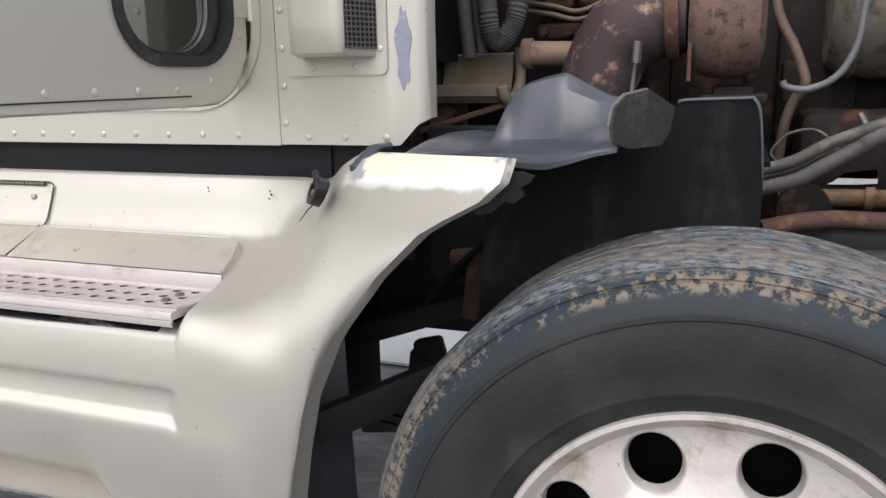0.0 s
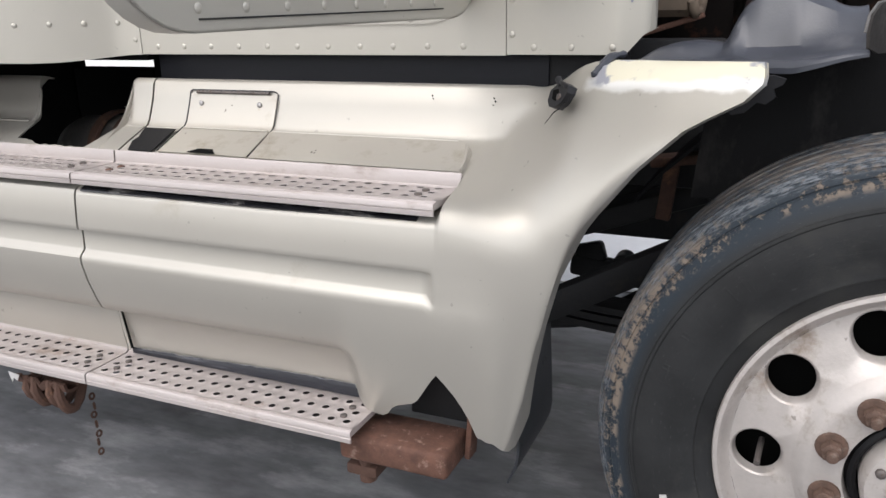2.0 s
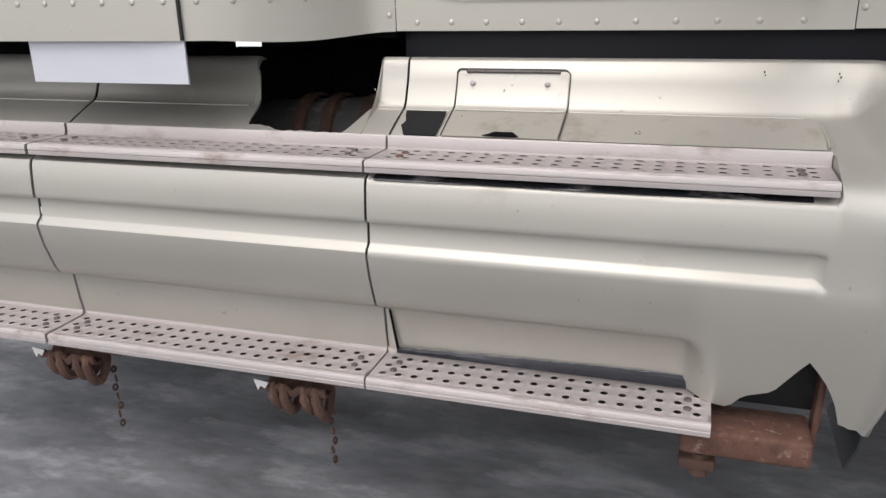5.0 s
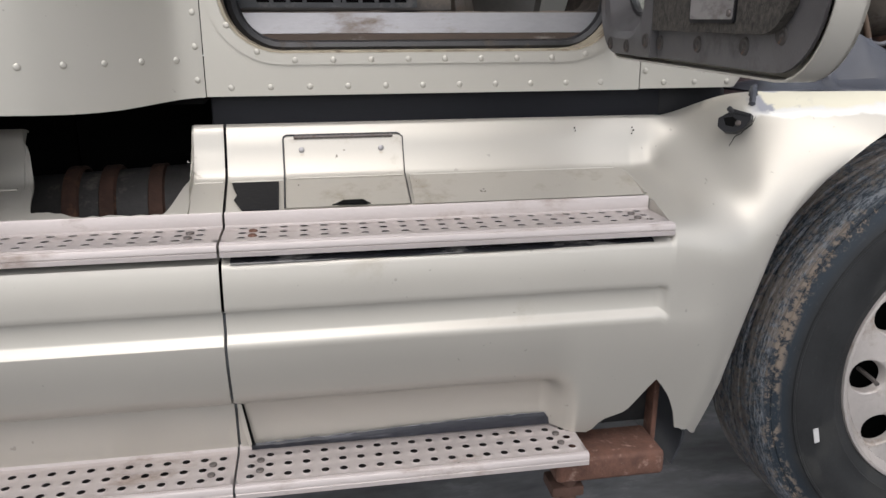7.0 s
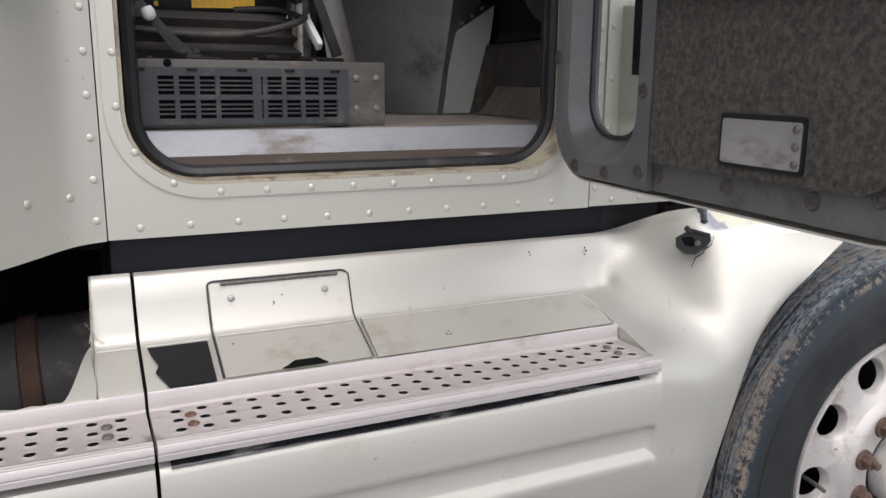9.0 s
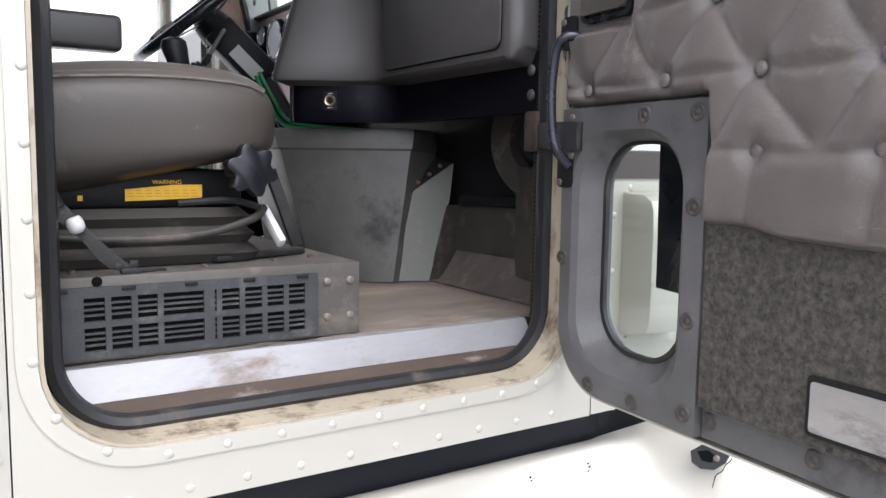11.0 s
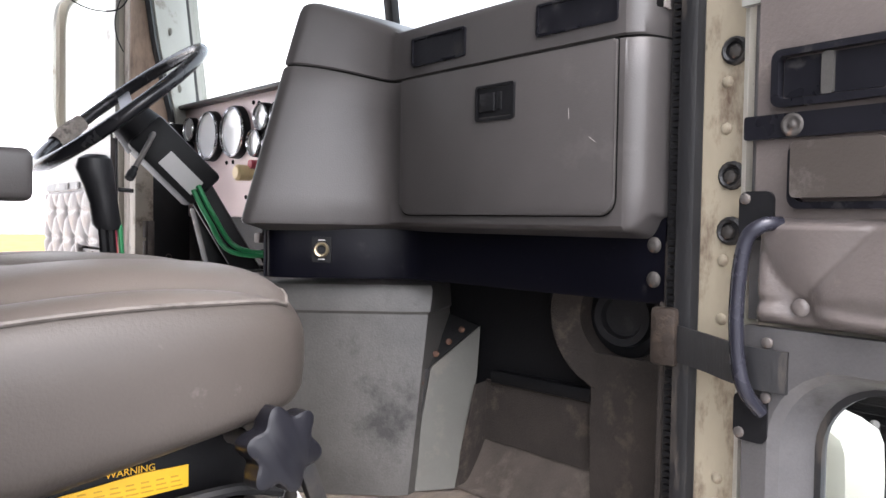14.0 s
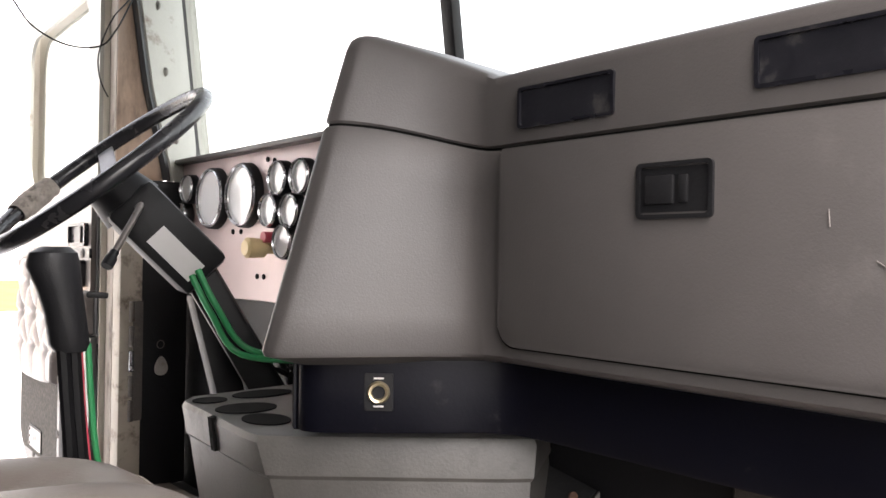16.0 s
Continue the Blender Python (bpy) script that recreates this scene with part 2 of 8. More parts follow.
WALL_WHITE = mat("white_wall_paint", (0.80, 0.80, 0.78), 0.8, 0.0, 0.04, 1, 30, 0.05)
WOOD = mat("orange_wood_board", (0.46, 0.22, 0.07), 0.6, 0.0, 0.2, 6, 60, 0.1, stretch=(1, 1, 8))
STEEL_BOLT = mat("dull_steel_bolt", (0.14, 0.125, 0.118), 0.5, 0.6, 0.25, 40, 200, 0.1, (0.14, 0.085, 0.05), 0.42, 60)
SHEET = mat("pale_grey_sheet", (0.62, 0.62, 0.66), 0.5, 0.2, 0.04, 10, 120, 0.02)
MAROON = mat("maroon_stripe", (0.16, 0.02, 0.035), 0.35, 0.1, 0.05, 5, 200, 0.0)
BROWN = mat("dark_brown_stripe", (0.075, 0.06, 0.055), 0.4, 0.1, 0.05, 5, 200, 0.0)
WHITE_STRIPE = mat("white_stripe", (0.78, 0.78, 0.77), 0.4, 0.0, 0.04, 5, 200, 0.0)


def glass_mat(name, tint, rough=0.02):
    m = bpy.data.materials.new(name)
    m.use_nodes = True
    n, l = m.node_tree.nodes, m.node_tree.links
    n.clear()
    tr, gl, mx, out = n.new("ShaderNodeBsdfTransparent"), n.new("ShaderNodeBsdfGlossy"), n.new("ShaderNodeMixShader"), n.new("ShaderNodeOutputMaterial")
    fr = n.new("ShaderNodeMath")
    fr.operation = "POWER"
    lw = n.new("ShaderNodeLayerWeight")
    lw.inputs[0].default_value = 0.5
    l.new(lw.outputs["Facing"], fr.inputs[0])
    fr.inputs[1].default_value = 3.0
    sc = n.new("ShaderNodeMath")
    sc.operation = "MULTIPLY_ADD"
    sc.inputs[1].default_value, sc.inputs[2].default_value = 0.55, 0.03
    l.new(fr.outputs[0], sc.inputs[0])
    tr.inputs[0].default_value = (*tint, 1)
    gl.inputs["Roughness"].default_value = rough
    l.new(sc.outputs[0], mx.inputs[0])
    l.new(tr.outputs[0], mx.inputs[1])
    l.new(gl.outputs[0], mx.inputs[2])
    l.new(mx.outputs[0], out.inputs[0])
    return m


GLASS = glass_mat("window_glass", (0.90, 0.93, 0.92))


def tyre_mat():
    """Blue-black rubber; scuffs that run round the tyre, dried mud on shoulder and tread."""
    m = mat("muddy_tyre_rubber", (0.0165, 0.0172, 0.0178), 0.6, 0.0, 0.5, 9, 160, 0.2, (0.034, 0.034, 0.032), 0.48, 8, spec=0.3)
    n, l = m.node_tree.nodes, m.node_tree.links
    b = n["Principled BSDF"]
    col = b.inputs["Base Color"].links[0].from_socket
    tc = n.new("ShaderNodeTexCoord")
    sep = n.new("ShaderNodeSeparateXYZ")
    l.new(tc.outputs["Object"], sep.inputs[0])

    def math_(op, *args):
        q = n.new("ShaderNodeMath")
        q.operation = op
        for i, v in enumerate(args):
            if isinstance(v, (int, float)):
                q.inputs[i].default_value = v
            else:
                l.new(v, q.inputs[i])
        return q.outputs[0]

    def ramp(v, a, b_):
        q = n.new("ShaderNodeMapRange")
        q.interpolation_type = "SMOOTHSTEP"
        q.inputs[1].default_value, q.inputs[2].default_value = a, b_
        l.new(v, q.inputs[0])
        return q.outputs[0]

    def noise_(vec, s, detail, rough_):
        q = n.new("ShaderNodeTexNoise")
        q.inputs["Scale"].default_value, q.inputs["Detail"].default_value, q.inputs["Roughness"].default_value = s, detail, rough_
        l.new(vec, q.inputs["Vector"])
        return q.outputs[0]
    # the axle runs along y through the object's origin
    rad = math_("SQRT", math_("ADD", math_("MULTIPLY", sep.outputs[0], sep.outputs[0]), math_("MULTIPLY", sep.outputs[2], sep.outputs[2])))
    ang = math_("ARCTAN2", sep.outputs[2], sep.outputs[0])
    polar = n.new("ShaderNodeCombineXYZ")
    l.new(math_("MULTIPLY", ang, 0.5), polar.inputs[0])
    l.new(math_("MULTIPLY", rad, 5.0), polar.inputs[1])
    l.new(math_("MULTIPLY", sep.outputs[1], 4.0), polar.inputs[2])
    streak = noise_(polar.outputs[0], 44, 8, 0.8)
    lump = noise_(tc.outputs["Object"], 55, 10, 0.74)
    wide = noise_(polar.outputs[0], 3.2, 3, 0.5)
    lump = math_("ADD", lump, math_("MULTIPLY_ADD", wide, 0.5, -0.25))
    shoulder = ramp(rad, 0.440, 0.470)
    tread = ramp(rad, 0.488, 0.500)

    def mixed(c0, fac, c):
        mx = n.new("ShaderNodeMix")
        mx.data_type = "RGBA"
        mx.inputs[7].default_value = (*c, 1)
        l.new(fac, mx.inputs[0])
        l.new(c0, mx.inputs[6])
        return mx.outputs[2]
    col = mixed(col, math_("MULTIPLY", shoulder, 0.8), (0.017, 0.027, 0.038))
    col = mixed(col, math_("MULTIPLY", math_("MULTIPLY", tread, ramp(streak, 0.43, 0.60)), 0.75), (0.22, 0.235, 0.255))
    col = mixed(col, math_("MULTIPLY", ramp(streak, 0.58, 0.70), math_("MULTIPLY_ADD", shoulder, 0.45, 0.25)), (0.17, 0.172, 0.175))
    band = math_("MULTIPLY", ramp(rad, 0.462, 0.474), math_("SUBTRACT", 1.0, math_("MULTIPLY", tread, 0.45)))
    mud = math_("MULTIPLY", math_("MULTIPLY", band, ramp(lump, 0.462, 0.545)), 0.88)
    col = mixed(col, mud, (0.205, 0.165, 0.130))
    l.new(col, b.inputs["Base Color"])
    bp = n.new("ShaderNodeBump")
    bp.inputs["Strength"].default_value, bp.inputs["Distance"].default_value = 0.6, 0.004
    l.new(math_("ADD", math_("MULTIPLY", mud, lump), math_("MULTIPLY", streak, 0.35)), bp.inputs["Height"])
    l.new(bp.outputs[0], b.inputs["Normal"])
    return m


TYRE = tyre_mat()


def filler_mat():
    """The fairing's paint, with the cream filler patch and rubbed primer on the arch top."""
    m = PAINT_FAIRING.copy()
    m.name = "champagne_paint_with_filler"
    n, l = m.node_tree.nodes, m.node_tree.links
    b = n["Principled BSDF"]
    tc = n.new("ShaderNodeTexCoord")
    sep = n.new("ShaderNodeSeparateXYZ")
    ns = n.new("ShaderNodeTexNoise")
    ns.inputs["Scale"].default_value, ns.inputs["Detail"].default_value = 22, 5
    l.new(tc.outputs["Object"], ns.inputs["Vector"])
    l.new(tc.outputs["Object"], sep.inputs[0])

    def math_(op, a, b_, c=None):
        q = n.new("ShaderNodeMath")
        q.operation = op
        for i, v in enumerate((a, b_, c)):
            if v is None:
                continue
            if isinstance(v, (int, float)):
                q.inputs[i].default_value = v
            else:
                l.new(v, q.inputs[i])
        return q.outputs[0]

    def ramp(v, a, b_):
        q = n.new("ShaderNodeMapRange")
        q.inputs[1].default_value, q.inputs[2].default_value = a, b_
        l.new(v, q.inputs[0])
        return q.outputs[0]
    fine = n.new("ShaderNodeTexNoise")
    fine.inputs["Scale"].default_value, fine.inputs["Detail"].default_value, fine.inputs["Roughness"].default_value = 17, 6, 0.58
    l.new(tc.outputs["Object"], fine.inputs["Vector"])
    wob = math_("MULTIPLY_ADD", ns.outputs[0], 0.03, -0.015)
    x, z = math_("ADD", sep.outputs[0], wob), math_("ADD", sep.outputs[2], wob)
    line = math_("MULTIPLY_ADD", x, -0.06, z)
    patch = math_("MULTIPLY", ramp(x, 0.255, 0.268), ramp(line, 1.046, 1.052))
    edge = math_("MULTIPLY", math_("MULTIPLY", ramp(x, 0.225, 0.24), ramp(line, 1.040, 1.046)), math_("SUBTRACT", 1.0, ramp(line, 1.056, 1.062)))
    rub = math_("MULTIPLY", ramp(x, 0.235, 0.255), math_("SUBTRACT", 1.0, ramp(x, 0.31, 0.35)))
    rub = math_("MAXIMUM", rub, ramp(x, 0.475, 0.50))
    rub = math_("MULTIPLY", math_("MULTIPLY", rub, ramp(fine.outputs[0], 0.50, 0.56)), ramp(line, 1.044, 1.052))
    col = b.inputs["Base Color"].links[0].from_socket
    for fac, c in ((patch, (0.70, 0.66, 0.52)), (edge, (0.70, 0.69, 0.66)), (rub, (0.30, 0.305, 0.34))):
        mx = n.new("ShaderNodeMix")
        mx.data_type = "RGBA"
        mx.inputs[7].default_value = (*c, 1)
        l.new(fac, mx.inputs[0])
        l.new(col, mx.inputs[6])
        col = mx.outputs[2]
    l.new(col, b.inputs["Base Color"])
    met = math_("MULTIPLY_ADD", math_("MAXIMUM", patch, rub), -0.46, 0.46)
    l.new(met, b.inputs["Metallic"])
    return m


PAINT_FILLER = filler_mat()

# ---- builders ----


def part(name, bm, material, parent=None, label="", sharp=38):
    """Links a bmesh, in world metres, as one mesh object under a thing or a part."""
    bmesh.ops.recalc_face_normals(bm, faces=bm.faces)
    lim = radians(sharp)
    for f in bm.faces:
        f.smooth = True
    for e in bm.edges:
        if len(e.link_faces) == 2 and e.calc_face_angle(0) > lim:
            e.smooth = False
    me = bpy.data.meshes.new(name)
    bm.to_mesh(me)
    bm.free()
    me.materials.append(material)
    ob = new(name, me)
    if parent:
        attach(ob, parent)
    if label:
        ob["label"] = label
    return ob


def origin_of(ob):
    p = Matrix.Identity(4)
    chain = []
    while ob:
        chain.append(ob)
        ob = ob.parent
    for o in reversed(chain):
        p = p @ o.matrix_parent_inverse @ o.matrix_basis
    return p


def attach(ob, parent):
    ob.parent = parent
    ob.matrix_parent_inverse = origin_of(parent).inverted()


def thing(name, at, label, category, group="", kind=""):
    ob = new(name)
    ob.empty_display_size = 0.05
    ob.location = at
    return tagged(ob, label, category, group, kind)


def box(bm, x0, x1, y0, y1, z0, z1, bevel=0.0, seg=2):
    r = bmesh.ops.create_cube(bm, size=1.0)
    m = Matrix.LocRotScale(((x0 + x1) / 2, (y0 + y1) / 2, (z0 + z1) / 2), None, (abs(x1 - x0), abs(y1 - y0), abs(z1 - z0)))
    bmesh.ops.transform(bm, matrix=m, verts=r["verts"])
    if bevel:
        edges = list({e for v in r["verts"] for e in v.link_edges})
        bmesh.ops.bevel(bm, geom=edges, offset=bevel, segments=seg, affect="EDGES", profile=0.5)
    return bm


def obox(bm, a, b, w, h, up=(0, 0, 1), bevel=0.0):
    """A bar from a to b, w wide and h high."""
    a, b = Vector(a), Vector(b)
    d = (b - a)
    x = d.normalized()
    y = Vector(up).cross(x).normalized()
    z = x.cross(y)
    r = bmesh.ops.create_cube(bm, size=1.0)
    rot = Matrix((x, y, z)).transposed().to_4x4()
    m = Matrix.Translation((a + b) / 2) @ rot @ Matrix.Diagonal((d.length, w, h, 1))
    vs = r["verts"]
    bmesh.ops.transform(bm, matrix=m, verts=vs)
    if bevel:
        bmesh.ops.bevel(bm, geom=list({e for v in vs for e in v.link_edges}), offset=bevel, segments=2, affect="EDGES", profile=0.5)


def cyl(bm, a, b, r, r2=None, seg=20):
    a, b = Vector(a), Vector(b)
    d = b - a
    m = Matrix.Translation((a + b) / 2) @ d.to_track_quat("Z", "Y").to_matrix().to_4x4()
    bmesh.ops.create_cone(bm, cap_ends=True, segments=seg, radius1=r, radius2=r if r2 is None else r2, depth=d.length, matrix=m)


def smooth_path(pts, sub=6):
    p = [Vector(q) for q in pts]
    if len(p) < 3:
        return p
    out = []
    for i in range(len(p) - 1):
        a, b, c, d = p[max(0, i - 1)], p[i], p[i + 1], p[min(len(p) - 1, i + 2)]
        for k in range(sub):
            t = k / sub
            out.append(0.5 * ((2 * b) + (c - a) * t + (2 * a - 5 * b + 4 * c - d) * t * t + (3 * b - a - 3 * c + d) * t ** 3))
    out.append(p[-1])
    return out


def tube(bm, pts, r, seg=10, sub=6, ridge=0.0):
    path = smooth_path(pts, sub)
    rings, up = [], Vector((0.01, 0.02, 1))
    for i, q in enumerate(path):
        d = (path[min(i + 1, len(path) - 1)] - path[max(i - 1, 0)]).normalized()
        if abs(d.dot(up.normalized())) > 0.97:
            up = Vector((1, 0.1, 0))
        x = up.cross(d).normalized()
        y = d.cross(x)
        up = y
        rad = r[i * (len(r) - 1) // max(1, len(path) - 1)] if isinstance(r, (list, tuple)) else r
        rad += ridge * (i % 2)
        rings.append([bm.verts.new(q + rad * (math.cos(2 * math.pi * k / seg) * x + math.sin(2 * math.pi * k / seg) * y)) for k in range(seg)])
    for a, b in zip(rings, rings[1:]):
        for k in range(seg):
            bm.faces.new((a[k], a[(k + 1) % seg], b[(k + 1) % seg], b[k]))
    bm.faces.new(rings[0])
    bm.faces.new(rings[-1])


def lathe(bm, prof, centre, axis=(0, 1, 0), seg=64):
    """Turns a profile of (radius, distance along the axis) round the axis."""
    ax = Vector(axis).normalized()
    x = ax.orthogonal().normalized()
    y = ax.cross(x)
    c = Vector(centre)
    rings = []
    for r, h in prof:
        if r < 1e-5:
            rings.append([bm.verts.new(c + ax * h)])
        else:
            rings.append([bm.verts.new(c + ax * h + r * (math.cos(2 * math.pi * k / seg) * x + math.sin(2 * math.pi * k / seg) * y)) for k in range(seg)])
    for a, b in zip(rings, rings[1:]):
        for k in range(seg):
            k2 = (k + 1) % seg
            if len(a) == 1 and len(b) > 1:
                bm.faces.new((a[0], b[k], b[k2]))
            elif len(b) == 1 and len(a) > 1:
                bm.faces.new((a[k], b[0], a[k2]))
            elif len(a) > 1:
                bm.faces.new((a[k], a[k2], b[k2], b[k]))


def sheet(bm, rows, thick=0.0, closed=False, skip=None):
    """A surface through rows of points; thick gives it depth."""
    vs = [[bm.verts.new(p) for p in r] for r in rows]
    fs = []
    for i in range(len(vs) - 1):
        n = len(vs[i])
        for k in range(n if closed else n - 1):
            if skip and skip(i, k):
                continue
            fs.append(bm.faces.new((vs[i][k], vs[i][(k + 1) % n], vs[i + 1][(k + 1) % n], vs[i + 1][k])))
    if thick:
        bmesh.ops.recalc_face_normals(bm, faces=fs)
        bmesh.ops.solidify(bm, geom=fs, thickness=thick)
    loose = [v for v in bm.verts if not v.link_faces]
    bmesh.ops.delete(bm, geom=loose, context="VERTS")
    return bm


def rounded(x0, x1, z0, z1, r, n=6):
    pts = []
    for cx, cz, a0 in ((x1 - r, z1 - r, 0), (x0 + r, z1 - r, 90), (x0 + r, z0 + r, 180), (x1 - r, z0 + r, 270)):
        for k in range(n + 1):
            a = radians(a0 + 90 * k / n)
            pts.append((cx + r * math.cos(a), cz + r * math.sin(a)))
    return pts


def slab(bm, outline, place, depth):
    """A flat plate of that outline: place(u, v, d) gives the point at depth d."""
    a = [bm.verts.new(place(u, v, 0)) for u, v in outline]
    b = [bm.verts.new(place(u, v, depth)) for u, v in outline]
    bm.faces.new(a)
    bm.faces.new(b[::-1])
    n = len(a)
    for k in range(n):
        bm.faces.new((a[k], a[(k + 1) % n], b[(k + 1) % n], b[k]))


def framed(bm, inner, outer, place, depth):
    """A plate with an opening: two outlines with equally many points."""
    n = len(inner)
    loops = [[bm.verts.new(place(u, v, d)) for u, v in o] for o, d in ((inner, 0), (outer, 0), (outer, depth), (inner, depth))]
    for a, b in ((0, 1), (1, 2), (2, 3), (3, 0)):
        for k in range(n):
            bm.faces.new((loops[a][k], loops[a][(k + 1) % n], loops[b][(k + 1) % n], loops[b][k]))


def cast_out(inner, x0, x1, z0, z1):
    """For each point of an outline, the point of the rectangle that lies out from its middle."""
    cx, cz = sum(p[0] for p in inner) / len(inner), sum(p[1] for p in inner) / len(inner)
    pts = []
    for x, z in inner:
        dx, dz = x - cx, z - cz
        t = min(((x1 - cx) / dx if dx > 1e-6 else (x0 - cx) / dx if dx < -1e-6 else 1e9), ((z1 - cz) / dz if dz > 1e-6 else (z0 - cz) / dz if dz < -1e-6 else 1e9))
        pts.append((cx + dx * t, cz + dz * t))
    # the rectangle's own corners
    for c in ((x0, z0), (x0, z1), (x1, z0), (x1, z1)):
        k = min(range(len(pts)), key=lambda i: (pts[i][0] - c[0]) ** 2 + (pts[i][1] - c[1]) ** 2)
        pts[k] = c
    return pts


def dome_mesh(name, r, h, material, axis=(0, -1, 0), flat=False, seg=8):
    bm = bmesh.new()
    prof = [(0, h), (r * 0.55, h * 0.85), (r * 0.9, h * 0.45), (r, 0)] if not flat else [(0, h), (r * 0.85, h), (r, h * 0.8), (r, 0)]
    lathe(bm, prof, (0, 0, 0), axis, seg)
    for f in bm.faces:
        f.smooth = True
    bmesh.ops.recalc_face_normals(bm, faces=bm.faces)
    me = bpy.data.meshes.new(name)
    bm.to_mesh(me)
    bm.free()
    me.materials.append(material)
    return me


def stud(name, me, at, parent, turn=None):
    ob = new(name, me)
    ob.matrix_basis = Matrix.Translation(at) @ (turn or Matrix.Identity(4))
    attach(ob, parent)
    return ob


def smoothstep(a, b, x):
    t = min(1.0, max(0.0, (x - a) / (b - a)))
    return t * t * (3 - 2 * t)


def at_lengths(p, fracs):
    p = [Vector(q) for q in p]
    acc = [0.0]
    for a, b in zip(p, p[1:]):
        acc.append(acc[-1] + (b - a).length)
    out = []
    for f in fracs:
        s = f * acc[-1]
        i = 0
        while i < len(p) - 2 and acc[i + 1] < s:
            i += 1
        t = (s - acc[i]) / max(1e-9, acc[i + 1] - acc[i])
        out.append(p[i].lerp(p[i + 1], min(1, max(0, t))))
    return out


def lerp(a, b, t):
    return a + (b - a) * t

# ---- ground and surroundings ----
bm = bmesh.new()
bmesh.ops.create_grid(bm, x_segments=2, y_segments=2, size=120)
ground = part("ground", bm, CONCRETE)
tagged(ground, "stained grey concrete yard with pale streaks", "ground", kind="structure")
# added slab whose pale colour stands in for brightly lit ground
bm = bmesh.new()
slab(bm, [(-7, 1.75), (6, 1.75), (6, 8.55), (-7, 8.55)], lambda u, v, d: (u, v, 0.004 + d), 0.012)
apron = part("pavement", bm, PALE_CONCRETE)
tagged(apron, "concrete beyond the truck, coloured pale in place of bright daylight", "pavement", kind="structure")
bm = bmesh.new()
box(bm, -16, 22, 8.6, 8.8, 0, 4.2)
wall_far = part("wall_north", bm, WALL_WHITE)
tagged(wall_far, "plain white rendered yard wall", "wall", kind="structure")
bm = bmesh.new()
box(bm, -16, 22, 8.52, 8.597, 1.25, 1.55)
part("board", bm, WOOD, wall_far, "orange-brown wooden board")

# ---- cab shell ----
cab = thing("truck_cab", (-0.3, 1.0, 1.10), "champagne-painted riveted truck cab standing on its chassis", "truck cab")
RIVET = dome_mesh("rivet", 0.0065, 0.0022, PAINT)

door_hole = rounded(-0.822, 0.004, 1.186, 2.64, 0.118, 8)
ring_line = rounded(-0.846, 0.022, 1.164, 2.665, 0.145, 8)


def side(u, v, d):
    return (u, d, v)


bm = bmesh.new()
framed(bm, door_hole, cast_out(door_hole, -0.853, 0.047, 1.104, 2.75), side, 0.045)
side_wall = part("side_wall", bm, PAINT, cab)
bm = bmesh.new()
framed(bm, rounded(-0.823, 0.005, 1.185, 2.641, 0.119, 8), ring_line, lambda u, v, d: (u, -0.004 + d, v), 0.0035)
part("door_surround", bm, PAINT, cab, "raised pressed rim round the door opening")
for k in range(11):
    stud("rivet", RIVET, (-0.805 + 0.0765 * k, 0, 1.121), side_wall)
for k in range(8):
    stud("rivet", RIVET, (-0.679 + 0.0755 * k, -0.004, 1.173), side_wall)
for x, z in ((-0.751, 1.190), (-0.806, 1.240), (-0.828, 1.31), (-0.078, 1.180), (-0.03, 1.205)):
    stud("rivet", RIVET, (x, -0.004, z), side_wall)
for k in range(5):
    stud("rivet", RIVET, (-0.828, -0.004, 1.39 + 0.085 * k), side_wall)
# rubber seal round the opening
bm = bmesh.new()
loop = [Vector((x, 0.076, z)) for x, z in rounded(-0.800, -0.008, 1.196, 2.61, 0.10, 10)]
n_, sg_ = len(loop), 8
rings_ = []
for i, q in enumerate(loop):
    d = (loop[(i + 1) % n_] - loop[i - 1]).normalized()
    o = Vector((0, 1, 0)).cross(d)
    rings_.append([q + 0.013 * math.cos(2 * math.pi * k / sg_) * o + 0.016 * math.sin(2 * math.pi * k / sg_) * Vector((0, 1, 0)) for k in range(sg_)])
sheet(bm, rings_ + [rings_[0]], closed=True)
bmesh.ops.remove_doubles(bm, verts=bm.verts, dist=1e-5)
part("door_seal", bm, RUBBER, cab, "black rubber bulb seal, worn brown along the sill")
# inner frame of the opening, seen as the beige hinge post at the front
bm = bmesh.new()
box(bm, 0.000, 0.050, 0.094, 0.112, 1.262, 2.70, 0.004)
part("inner_post", bm, RUBBER, cab, "black ribbed edge trim")
for x_, r_ in ((0.003, 0.0045), (0.014, 0.006), (0.027, 0.005)):
    bm = bmesh.new()
    tube(bm, [(x_ + 0.0008 * math.sin(7 * k), 0.0925 + 0.0006 * math.sin(4 * k), 1.27 + 0.1 * k) for k in range(15)], r_, 8, 3)
    part("trim_rib", bm, RUBBER, cab)
bm = bmesh.new()
framed(bm, rounded(-0.816, -0.001, 1.190, 2.635, 0.114, 8), rounded(-0.8215, 0.0035, 1.1865, 2.6395, 0.1175, 8), lambda u, v, d: (u, 0.0015 + d, v), 0.066)
hinge_post = part("door_jamb", bm, BEIGE, cab, "beige painted door jamb with bolt heads and grommets")
BOLT_X = dome_mesh("bolt", 0.0075, 0.004, BEIGE, (-1, 0, 0))
GROMMET = bmesh.new()
lathe(GROMMET, [(0.0, 0.0008), (0.0095, 0.001), (0.0105, 0.0045), (0.0135, 0.0065), (0.0165, 0.004), (0.0172, 0)], (0, 0, 0), (-1, 0, 0), 14)
bmesh.ops.recalc_face_normals(GROMMET, faces=GROMMET.faces)
gm_ = bpy.data.meshes.new("grommet")
GROMMET.to_mesh(gm_)
